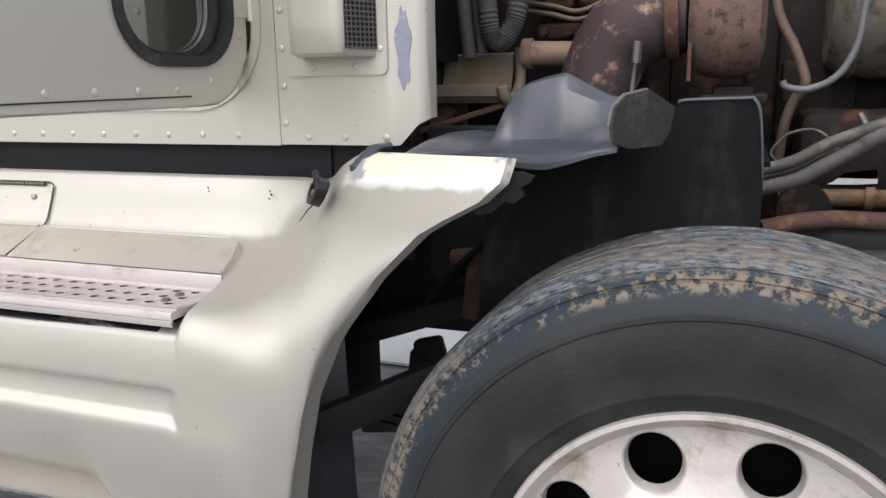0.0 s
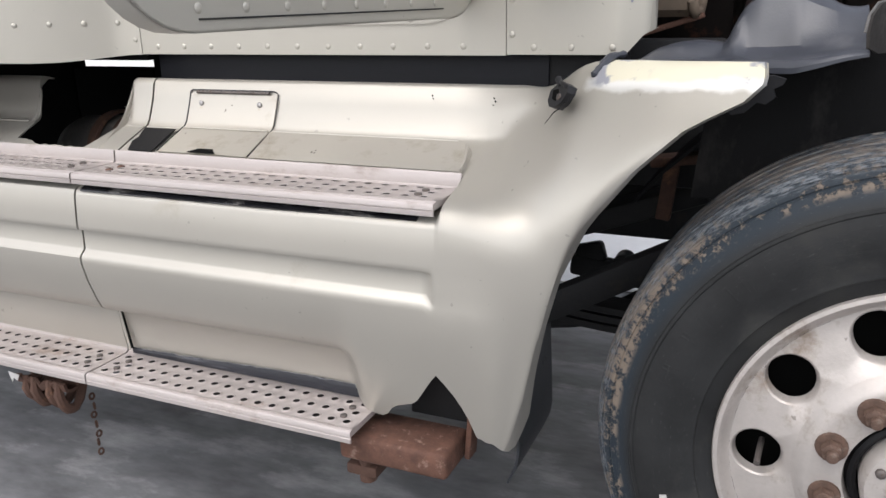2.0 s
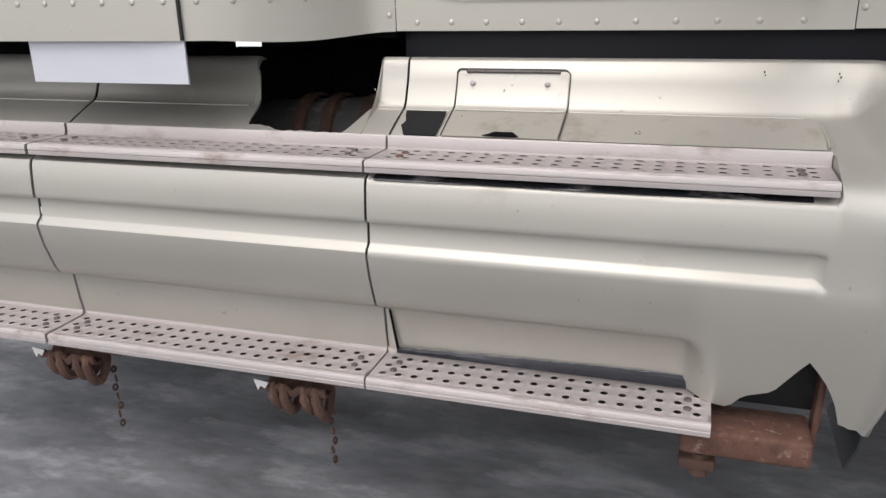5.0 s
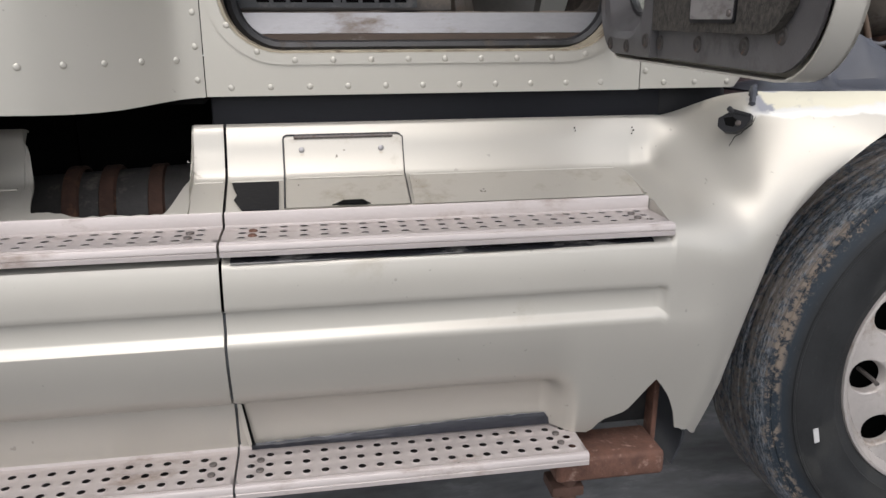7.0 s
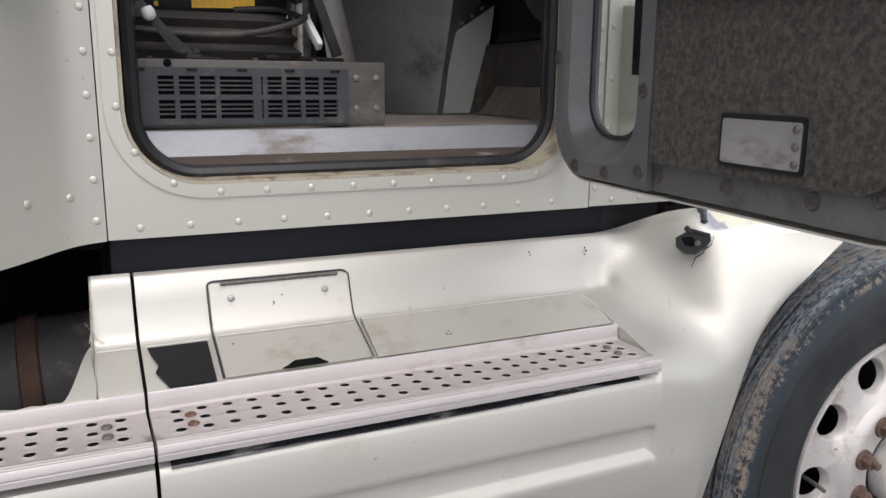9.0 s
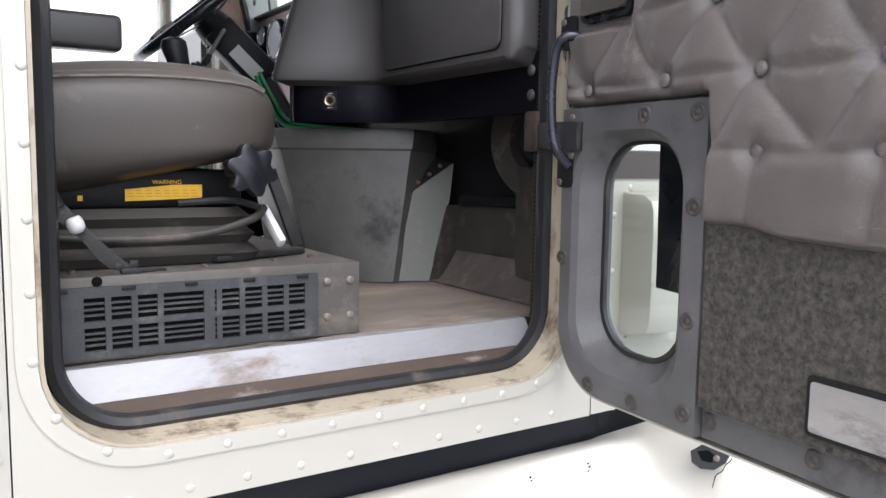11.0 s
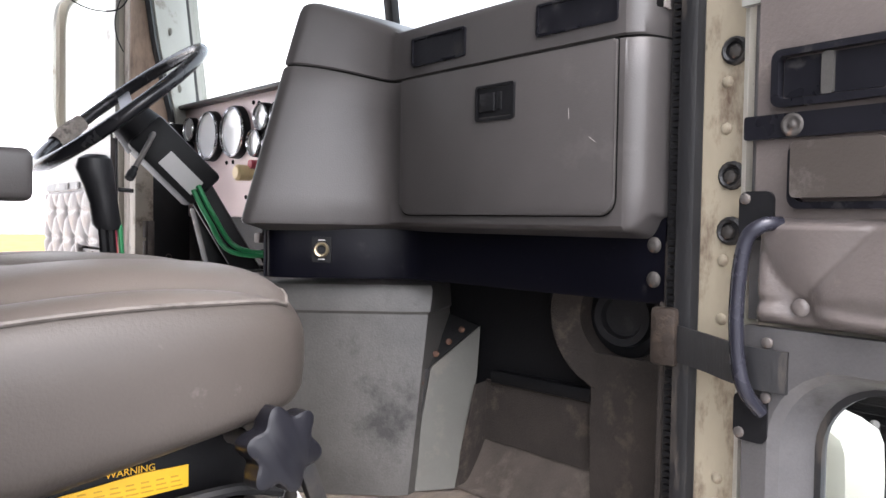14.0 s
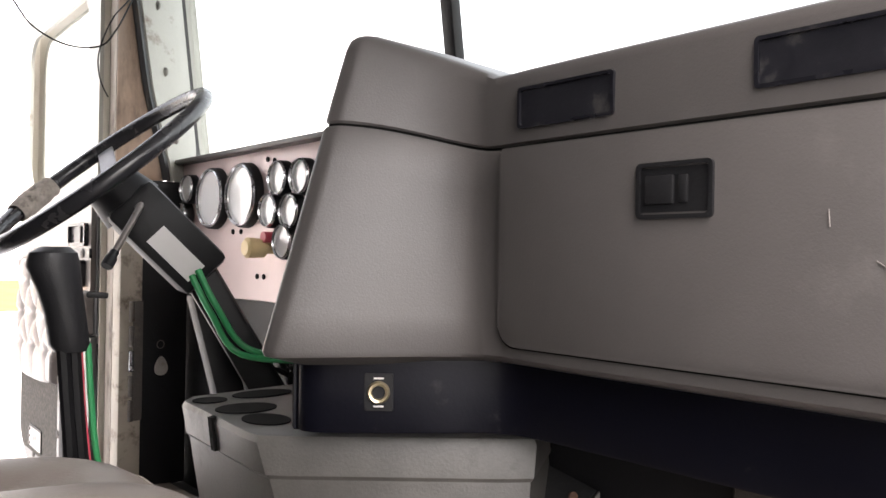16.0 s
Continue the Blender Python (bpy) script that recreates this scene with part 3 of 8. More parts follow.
gm_.materials.append(RUBBER)
for z in (1.91, 1.855, 1.70, 1.63, 1.44, 1.41, 2.10, 2.2):
    stud("bolt", BOLT_X, (-0.001, 0.033, z), hinge_post)
CORE = dome_mesh("core", 0.0085, 0.006, DULL_SCREW, (-1, 0, 0), True, 6)
for z in (1.945, 1.80, 1.735):
    stud("grommet", gm_, (-0.001, 0.024, z), hinge_post)
    stud("core", CORE, (-0.002, 0.0245 - 0.02 * (z - 1.8), z - 0.002), hinge_post)
bm = bmesh.new()
box(bm, -0.853, -0.806, 0.080, 0.12, 1.262, 2.70, 0.01)
part("inner_post", bm, BLACK_PLASTIC, cab)
# toothed edge trim along the front post
bm = bmesh.new()
for k in range(150):
    box(bm, -0.010, -0.002, 0.092, 0.102, 1.30 + 0.0085 * k, 1.305 + 0.0085 * k)
part("edge_trim", bm, BLACK, cab, "toothed black edge trim")
# front plate of the cab side with its bevelled corner
bm = bmesh.new()
prof = [(0.049, -0.001), (0.25, -0.001), (0.262, 0.0), (0.272, 0.006), (0.300, 0.014), (0.312, 0.022), (0.316, 0.034), (0.316, 0.062)]
rows_ = []
for z in (1.106, 1.15, 1.35, 1.7, 2.05):
    rows_.append([Vector((x, y, z + (0.045 * smoothstep(0.27, 0.316, x) if z < 1.11 else 0))) for x, y in prof])
sheet(bm, rows_, 0.004)
front_plate = part("front_plate", bm, PAINT, cab)
for x in (0.103, 0.174, 0.250):
    stud("rivet", RIVET, (x, -0.002, 1.119), front_plate)
for k in range(7):
    stud("rivet", RIVET, (0.060, -0.002, 1.143 + 0.0625 * k), front_plate)
# worn patch on the corner
bm = bmesh.new()
out_ = [(0.281 + 0.0115 * math.cos(a) * (1 + 0.25 * math.sin(5 * a)), 1.262 + 0.062 * math.sin(a) * (1 + 0.12 * math.sin(7 * a + 1))) for a in [2 * math.pi * k / 28 for k in range(28)]]
slab(bm, out_, lambda u, v, d: (u, 0.0068 + (u - 0.274) * 0.286 - d, v), 0.0025)
part("worn_patch", bm, PRIMER, cab, "blue-grey patch of worn paint")
# vent box on the front plate
vent = thing("cab_vent", (0.16, -0.004, 1.22), "painted vent box with black mesh on its flange plate", "vent")
bm = bmesh.new()
slab(bm, rounded(0.072, 0.258, 1.221, 1.519, 0.012, 3), lambda u, v, d: (u, -0.006 + d, v), 0.004)
flange = part("flange", bm, PAINT, vent)
for p_ in ((0.085, 1.262), (0.245, 1.262), (0.122, 1.235), (0.20, 1.235), (0.085, 1.36), (0.245, 1.36), (0.085, 1.46), (0.245, 1.46), (0.122, 1.508), (0.20, 1.508)):
    stud("screw", RIVET, (p_[0], -0.006, p_[1]), flange)
bm = bmesh.new()
secs = []
for z, s in ((1.250, 0.60), (1.256, 0.86), (1.27, 0.97), (1.30, 1.0), (1.43, 1.0), (1.47, 0.97), (1.486, 0.88), (1.497, 0.6), (1.500, 0.1)):
    d = 0.075 * s
    secs.append([Vector((x, -0.006 - y * d, z)) for x, y in ((0.104, 0), (0.106, 0.45), (0.116, 0.82), (0.135, 0.97), (0.165, 1.0), (0.195, 1.0), (0.206, 0.98), (0.212, 0.9), (0.238, 0.0))])
sheet(bm, secs, 0.003)
part("hood", bm, PAINT, vent)
bm = bmesh.new()
slab(bm, [(0, 1.262), (1, 1.262), (1, 1.485), (0, 1.485)], lambda u, v, d: (0.2155 + 0.024 * u + d, -0.068 + 0.06 * u, v), 0.002)
part("mesh_screen", bm, BLACK, vent, "black wire mesh")
bm = bmesh.new()
for k in range(28):
    z = 1.264 + 0.0078 * k
    obox(bm, (0.2165, -0.0695, z), (0.2405, -0.0095, z), 0.0016, 0.0022)
for k in range(7):
    u = 0.07 + 0.14 * k
    obox(bm, (0.2165 + 0.024 * u, -0.0695 + 0.06 * u, 1.262), (0.2165 + 0.024 * u, -0.0695 + 0.06 * u, 1.484), 0.0016, 0.0022, up=(1, 0, 0))
part("wire", bm, STEEL_BOLT, vent)

# sleeper side, flaring outwards behind the door
path_ = smooth_path([(-0.855, 0.0, 0), (-0.905, -0.018, 0), (-0.955, -0.062, 0), (-1.005, -0.108, 0), (-1.07, -0.160, 0), (-1.14, -0.204, 0), (-1.235, -0.232, 0), (-1.45, -0.242, 0), (-2.0, -0.245, 0), (-2.7, -0.245, 0)], 6)
bm = bmesh.new()


def sleeper_foot(p):
    return 1.103 - 0.012 * smoothstep(-0.86, -1.02, p.x) + 0.008 * smoothstep(-1.03, -1.2, p.x)


sheet(bm, [[Vector((p.x, p.y, sleeper_foot(p) if z < 1.11 else z)) for p in path_] for z in (1.10, 1.13, 1.3, 1.6, 2.0, 2.75)], 0.004)
sleeper = part("sleeper_side", bm, PAINT, cab)
s_ = 0.0
last = path_[0]
step_ = 0.05
for p in path_[1:]:
    d = (p - last)
    while s_ + step_ < (p - last).length:
        s_ += step_
        q = last + d.normalized() * s_
        nrm = Vector((d.y, -d.x, 0)).normalized()
        if nrm.y > 0:
            nrm = -nrm
        stud("rivet", RIVET, (q.x + nrm.x * 0.001, q.y + nrm.y * 0.001, 1.176), sleeper, Vector((0, -1, 0)).rotation_difference(nrm).to_matrix().to_4x4())
        step_ = 0.073
    s_ -= d.length
    last = p
for k in range(8):
    stud("rivet", RIVET, (-0.868, -0.004, 1.137 + 0.0635 * k), sleeper)
bm = bmesh.new()
box(bm, -1.236, -1.230, -0.2395, -0.2345, 1.10, 2.6)
part("seam", bm, CHASSIS, cab)
for z0, z1, m_, nm in ((1.500, 1.548, BROWN, "dark brown paint stripe"), (1.55, 1.572, WHITE_STRIPE, "white paint stripe"), (1.574, 1.66, MAROON, "maroon paint stripe")):
    bm = bmesh.new()
    sheet(bm, [[Vector((p.x - 0.001, p.y - 0.0025, z)) for p in path_[1:]] for z in (z0, z1)], 0.0015)
    part("paint_stripe", bm, m_, cab, nm)
for z0, z1, m_, nm in ((1.524, 1.572, BROWN, "dark brown paint stripe"), (1.574, 1.594, WHITE_STRIPE, "white paint stripe"), (1.596, 1.68, MAROON, "maroon paint stripe")):
    bm = bmesh.new()
    sheet(bm, [[Vector((x, y - 0.0045, z)) for x, y in prof[:7]] for z in (z0, z1)], 0.0015)
    part("paint_stripe", bm, m_, cab, nm)
# grab handle on the sleeper
grab = thing("grab_handle", (-0.92, -0.05, 1.45), "pale grey upright grab handle on cast bracket", "handle")
bm = bmesh.new()
cyl(bm, (-0.935, -0.125, 1.53), (-0.935, -0.125, 1.95), 0.016, seg=14)
part("bar", bm, WHITE_PLASTIC, grab)
bm = bmesh.new()
tube(bm, [(-0.935, -0.125, 1.555), (-0.935, -0.125, 1.53), (-0.945, -0.115, 1.505), (-0.965, -0.09, 1.485), (-0.985, -0.078, 1.47)], [0.02, 0.02, 0.018, 0.017, 0.02], 10)
part("bracket", bm, WHITE_PLASTIC, grab, "grey cast bracket with rust spots")

# rest of the shell: floor, roof, far side, back, firewall
bm = bmesh.new()
box(bm, -2.7, 0.16, 0.13, 1.97, 1.20, 1.258)
part("floor_pan", bm, CHASSIS, cab)
bm = bmesh.new()
box(bm, -2.7, -0.90, -0.24, 2.24, 2.752, 2.80, 0.02)
box(bm, -0.89, 0.30, 0.0, 2.0, 2.752, 2.80, 0.02)
part("roof", bm, PAINT, cab)
bm = bmesh.new()
box(bm, -2.70, -2.66, -0.23, 2.23, 1.104, 2.751)
part("rear_wall", bm, VINYL, cab)
far_hole = rounded(-0.808, -0.020, 1.205, 2.62, 0.105, 8)
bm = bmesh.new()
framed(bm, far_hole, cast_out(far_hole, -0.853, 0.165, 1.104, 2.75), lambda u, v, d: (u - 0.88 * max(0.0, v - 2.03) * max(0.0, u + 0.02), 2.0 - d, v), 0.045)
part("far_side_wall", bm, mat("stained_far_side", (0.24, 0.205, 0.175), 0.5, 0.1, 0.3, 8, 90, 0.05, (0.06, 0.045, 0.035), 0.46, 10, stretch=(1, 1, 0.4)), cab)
bm = bmesh.new()
box(bm, -2.7, -0.855, 1.96, 2.0, 1.104, 2.75)
part("far_sleeper_wall", bm, VINYL, cab)
bm = bmesh.new()
box(bm, -0.9, -0.858, 0.012, 0.25, 1.26, 2.75, 0.01)
part("partition", bm, VINYL, cab)
# trim on the far door opening and post
bm = bmesh.new()
box(bm, -0.022, 0.035, 1.90, 1.954, 1.26, 2.035, 0.008)
part("inner_post", bm, mat("grey_beige_post", (0.34, 0.30, 0.25), 0.5, 0.0, 0.2, 8, 120, 0.05, (0.09, 0.07, 0.055), 0.44, 14), cab, "grey-beige inner door post with stains")
bm = bmesh.new()
box(bm, 0.037, 0.158, 1.925, 1.952, 1.262, 2.03, 0.004)
part("far_kick_panel", bm, BLACK, cab, "dark kick panel beside the pedals")


def ws(u, v, d):
    """A point of the windscreen, which leans back."""
    return (0.205 - 0.12 * (v - 2.1) + d, u, v)


def cover_x(z):
    """Rear edge of the far pillar's cover."""
    return float(np.interp(z, (2.043, 2.26, 2.487, 2.66), (0.1145, 0.061, 0.027, 0.005)))


ZS_ = [2.032 + 0.0309 * k for k in range(21)]
bm = bmesh.new()
rows_ = []
for z in ZS_:
    xl, xr = cover_x(z), ws(0, z, 0)[0] - 0.004
    rows_.append([Vector((xl + 0.002, 1.954, z)), Vector((xl, 1.946, z)), Vector((xl + 0.006, 1.941, z))] + [Vector((lerp(xl, xr, f), lerp(1.940, 1.972, f ** 1.3), z)) for f in (0.2, 0.45, 0.7)] + [Vector((xr - 0.008, 1.976, z)), Vector((xr, 1.985, z))])
sheet(bm, rows_, 0.004)
pillar = part("pillar_cover", bm, GREY_PAINT, cab, "grey pillar cover with screw caps")
CAP = dome_mesh("screw_cap", 0.0125, 0.005, GREY_PAINT, (-1, -0.6, 0), False, 16)
for z in (2.14, 2.31, 2.475, 2.62):
    stud("screw_cap", CAP, (lerp(cover_x(z), ws(0, z, 0)[0], 0.34), 1.946, z), pillar)
bm = bmesh.new()
sheet(bm, [[Vector((cover_x(z) + dx, y, z)) for dx, y in ((-0.019, 1.954), (-0.018, 1.941), (-0.010, 1.936), (-0.002, 1.941), (-0.001, 1.954))] for z in ZS_], 0.002)
part("pillar_seal", bm, RUBBER, cab)
bm = bmesh.new()
sheet(bm, [[Vector((lerp(-0.021, cover_x(z) - 0.018, f), 1.947 + 0.004 * math.sin(math.pi * f), z)) for f in (0.0, 0.25, 0.5, 0.75, 1.0)] for z in ZS_], 0.004)
part("post_trim", bm, mat("brown_stained_post", (0.185, 0.115, 0.075), 0.5, 0.0, 0.45, 10, 90, 0.08, (0.060, 0.042, 0.032), 0.48, 9, stretch=(1, 1, 0.3)), cab, "brown-stained post trim")
# windscreen frame
ws_in = rounded(0.14, 1.990, 2.075, 2.62, 0.05, 5)
bm = bmesh.new()
framed(bm, ws_in, cast_out(ws_in, 0.03, 2.03, 2.0, 2.72), ws, 0.04)
part("windscreen_frame", bm, GREY_PAINT, cab)
bm = bmesh.new()
framed(bm, rounded(0.150, 1.980, 2.085, 2.61, 0.045, 5), rounded(0.135, 1.995, 2.07, 2.625, 0.052, 5), lambda u, v, d: (ws(u, v, d)[0] - 0.006, u, v), 0.012)
part("windscreen_rubber", bm, RUBBER, cab)
bm = bmesh.new()
obox(bm, ws(0.955, 2.07, 0.01), ws(0.965, 2.63, 0.01), 0.022, 0.03, up=(0, 1, 0), bevel=0.004)
part("centre_post", bm, BLACK, cab)
bm = bmesh.new()
slab(bm, [(0.13, 2.07), (1.995, 2.07), (1.995, 2.63), (0.13, 2.63)], lambda u, v, d: ws(u, v, 0.02 + d), 0.004)
pane = part("windscreen", bm, GLASS, cab)
pane.visible_shadow = False
bm = bmesh.new()
box(bm, 0.20, 0.24, 0.03, 1.955, 1.60, 2.0)
part("cowl", bm, CHASSIS, cab)
# headliner corners above the screen
bm = bmesh.new()
box(bm, -2.6, 0.14, 0.05, 1.95, 2.70, 2.748)
part("headliner", bm, PALE_LINING, cab)
# black strip between cab and fairing, and the chassis behind
bm = bmesh.new()
box(bm, -0.852, 0.119, 0.047, 0.0635, 0.95, 1.125, 0.004)
under = thing("rocker_panel", (-0.3, 0.05, 1.0), "dusty black panel below the cab sill", "panel")
part("panel", bm, DARK_STRIP, under)
bm = bmesh.new()
box(bm, 0.115, 0.27, 0.052, 0.065, 0.90, 1.13, 0.004)
part("panel", bm, BLACK, under)

chassis = thing("chassis", (-0.5, 0.6, 0.55), "dark dirty truck chassis rails and cross members", "chassis")
bm = bmesh.new()
box(bm, -6.0, 1.97, 0.50, 0.58, 0.62, 0.90, 0.006)
part("rail", bm, CHASSIS, chassis)
bm = bmesh.new()
box(bm, -6.0, 1.97, 1.36, 1.44, 0.62, 0.90, 0.006)
part("rail", bm, CHASSIS, chassis)
for x in (-1.75, -0.6, 0.25):
    bm = bmesh.new()
    box(bm, x, x + 0.12, 0.585, 1.355, 0.66, 0.86, 0.01)
    part("cross_member", bm, CHASSIS, chassis)
# added box and cab underside, blackened in place of the shade beneath the cab
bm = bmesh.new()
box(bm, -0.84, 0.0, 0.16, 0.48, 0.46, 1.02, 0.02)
part("dark_filler_box", bm, VOID, chassis)
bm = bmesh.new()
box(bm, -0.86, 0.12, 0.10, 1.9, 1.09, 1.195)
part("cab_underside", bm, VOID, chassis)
bm = bmesh.new()
for k in range(3):
    sheet(bm, [[Vector((x, y, 0.475 + 0.022 * k + 0.35 * (x - 0.30) ** 2)) for y in (0.24, 0.32)] for x in [0.0 + 0.05 * j for j in range(17 - k)]], 0.016)
part("leaf_spring", bm, CHASSIS, chassis)
bm = bmesh.new()
obox(bm, (0.10, -0.06, 0.60), (0.62, 0.30, 0.80), 0.03, 0.06, bevel=0.004)
part("strut", bm, CHASSIS, chassis)
# arm, cast bracket with its lug, and a hanging hose behind the wheel
bm = bmesh.new()
obox(bm, (-0.05, 0.40, 0.622), (0.40, 0.40, 0.785), 0.05, 0.125, up=(0, 1, 0), bevel=0.008)
part("trailing_arm", bm, CHASSIS, chassis)
bm = bmesh.new()
obox(bm, (0.045, 0.55, 0.520), (0.250, 0.55, 0.497), 0.06, 0.05, up=(0, 1, 0), bevel=0.012)
obox(bm, (0.06, 0.55, 0.54), (0.135, 0.55, 0.56), 0.06, 0.04, up=(0, 1, 0), bevel=0.012)
cyl(bm, (0.186, 0.52, 0.535), (0.186, 0.58, 0.535), 0.026, seg=14)
part("cast_bracket", bm, CHASSIS, chassis)
bm = bmesh.new()
tube(bm, [(-0.02, 0.40, 0.392), (0.044, 0.40, 0.402), (0.12, 0.40, 0.420), (0.222, 0.40, 0.477), (0.34, 0.40, 0.56)], 0.017, 10, 6)
part("air_hose", bm, CHASSIS, chassis)
bm = bmesh.new()
cyl(bm, (0.797, 0.02, 0.485), (0.797, 1.95, 0.485), 0.06)
part("axle", bm, CHASSIS, chassis)
# air tank behind the torn opening
tank = thing("air_tank", (-1.05, 0.22, 0.80), "dirty grey air tank with rusty band under the cab", "tank")
bm = bmesh.new()
lathe(bm, [(0, -0.30), (0.06, -0.29), (0.10, -0.26), (0.115, -0.22), (0.115, 0.22), (0.10, 0.26), (0.06, 0.29), (0, 0.30)], (-1.06, 0.20, 0.815), (1, 0, 0.05), 28)
part("shell", bm, HOSE, tank)
for x in (-1.16, -1.085, -0.985):
    bm = bmesh.new()
    lathe(bm, [(0.116, -0.018), (0.124, -0.014), (0.124, 0.014), (0.116, 0.018)], (x, 0.20, 0.816), (1, 0, 0.05), 28)
    part("band", bm, RUST_DARK, tank, "rusty strap")
bm = bmesh.new()
box(bm, -1.22, -0.90, 0.16, 0.24, 0.52, 0.70, 0.004)
part("cradle", bm, CHASSIS, tank)
# added backings and sleeper underside, coloured black as the shade behind the fairing
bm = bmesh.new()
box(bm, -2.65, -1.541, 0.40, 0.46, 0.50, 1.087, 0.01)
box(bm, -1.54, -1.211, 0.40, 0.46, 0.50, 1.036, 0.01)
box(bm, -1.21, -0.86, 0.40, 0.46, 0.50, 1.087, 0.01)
part("dark_backing", bm, VOID, chassis)
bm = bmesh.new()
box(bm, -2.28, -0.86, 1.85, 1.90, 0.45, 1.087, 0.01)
part("far_dark_backing", bm, VOID, chassis)
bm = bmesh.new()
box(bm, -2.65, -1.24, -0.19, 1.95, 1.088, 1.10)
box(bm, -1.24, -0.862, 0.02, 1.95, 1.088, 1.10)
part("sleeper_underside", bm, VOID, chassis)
bm = bmesh.new()
box(bm, 0.20, 0.42, 0.30, 0.34, 0.80, 1.12, 0.01)
part("splash_panel", bm, CHASSIS, chassis)
bm = bmesh.new()
box(bm, 0.135, 0.158, 0.07, 1.95, 0.88, 1.18, 0.004)
part("bulkhead", bm, ENGINE_DARK, chassis)

# radiator ahead of the engine
radiator = thing("radiator", (2.0, 1.0, 0.55), "dark finned radiator at the front of the engine", "radiator")
bm = bmesh.new()
rad_in = rounded(0.30, 1.66, 0.62, 1.70, 0.01, 2)
framed(bm, rad_in, cast_out(rad_in, 0.22, 1.74, 0.54, 1.78), lambda u, v, d: (1.96 + d, u, v), 0.09)
part("frame", bm, CHASSIS, radiator)
bm = bmesh.new()
box(bm, 1.985, 2.03, 0.30, 1.66, 0.62, 1.70)
for k in range(34):
    box(bm, 1.978, 1.985, 0.30, 1.66, 0.635 + 0.0316 * k, 0.640 + 0.0316 * k)
part("core", bm, LINER, radiator, "dusty black finned core")

# ---- side fairing ----
STEP_ROWS = ((0.04, 1.040), (0.004, 1.049), (-0.007, 1.042), (-0.0185, 1.002), (-0.0380, 0.956), (-0.0470, 0.9450), (-0.062, 0.9395), (-0.1455, 0.9025), (-0.1495, 0.8995), (-0.1510, 0.862),
             (-0.215, 0.850), (-0.262, 0.848), (-0.2755, 0.8415), (-0.2805, 0.830), (-0.285, 0.790), (-0.287, 0.7660), (-0.2870, 0.7580), (-0.2855, 0.7550), (-0.2775, 0.7530), (-0.2752, 0.7518), (-0.2752, 0.7480), (-0.2768, 0.7120),
             (-0.2790, 0.7075), (-0.2892, 0.6990), (-0.2925, 0.6935), (-0.2925, 0.682), (-0.284, 0.640), (-0.267, 0.588), (-0.2575, 0.5665), (-0.248, 0.559), (-0.222, 0.551), (-0.212, 0.541), (-0.206, 0.475), (-0.200, 0.440))
NR = len(STEP_ROWS)
LOW = 26  # from this row on the panel turns in below


def lower_edge(x):
    """Height of the fairing's lower edge, with its torn notch."""
    xs = (-0.17, -0.118, -0.095, -0.045, 0.007, 0.022, 0.045, 0.062, 0.075)
    zs = (0.435, 0.427, 0.458, 0.476, 0.553, 0.535, 0.502, 0.462, 0.415)
    return float(np.interp(x, xs, zs))


FLUSH = {16: (-0.2871, 0.760), 17: (-0.2873, 0.754), 18: (-0.2876, 0.748), 19: (-0.288, 0.740), 20: (-0.289, 0.715), 21: (-0.290, 0.700), 22: (-0.2905, 0.694), 23: (-0.291, 0.690), 24: (-0.2915, 0.682), 25: (-0.292, 0.667)}


# upper sections where the stepped recess runs out into the flank, each with its place along x
RECESS_END = ((0.0175, STEP_ROWS[:14]),
              (0.0225, STEP_ROWS[:7] + ((-0.146, 0.904), (-0.165, 0.898), (-0.19, 0.890), (-0.225, 0.880), (-0.255, 0.871), (-0.274, 0.857), (-0.283, 0.830))),
              (0.0680, STEP_ROWS[:3] + ((-0.0225, 1.0), (-0.042, 0.958), (-0.056, 0.949), (-0.072, 0.941), (-0.140, 0.909), (-0.165, 0.899), (-0.19, 0.890), (-0.225, 0.879), (-0.253, 0.868), (-0.273, 0.851), (-0.284, 0.822))),
              (0.094, STEP_ROWS[:2] + ((-0.010, 1.043), (-0.022, 1.012), (-0.034, 0.996), (-0.055, 0.978), (-0.085, 0.952), (-0.13, 0.918), (-0.16, 0.902), (-0.19, 0.892), (-0.225, 0.880), (-0.253, 0.868), (-0.273, 0.850), (-0.2845, 0.820))))


def section(x):
    """The fairing's cross-section at x, up to the end of the step."""
    g = min(1.0, max(0.0, (x + 0.004) / 0.018))
    w = smoothstep(-0.215, -0.150, x)
    pts = []
    zb = lower_edge(x)
    for i, (y, z) in enumerate(STEP_ROWS):
        if i in FLUSH:
            y, z = lerp(y, FLUSH[i][0], g), lerp(z, FLUSH[i][1], g)
        if i >= LOW:
            f = (i - LOW) / (NR - 1 - LOW)
            z2 = lerp(0.640, zb, f)
            y2 = -0.292 + 0.055 * max(0.0, (0.665 - z2) / 0.255) ** 1.3
            y, z = lerp(y, y2, w), lerp(z, z2, w)
        pts.append(Vector((x, y, z)))
    for (xa, ka), (xb, kb) in zip(RECESS_END, RECESS_END[1:]):
        if xa < x:
            f = min(1.0, (x - xa) / (xb - xa))
            for j in range(14):
                pts[j] = Vector((x, lerp(ka[j][0], kb[j][0], f), lerp(ka[j][1], kb[j][1], f)))
    return pts


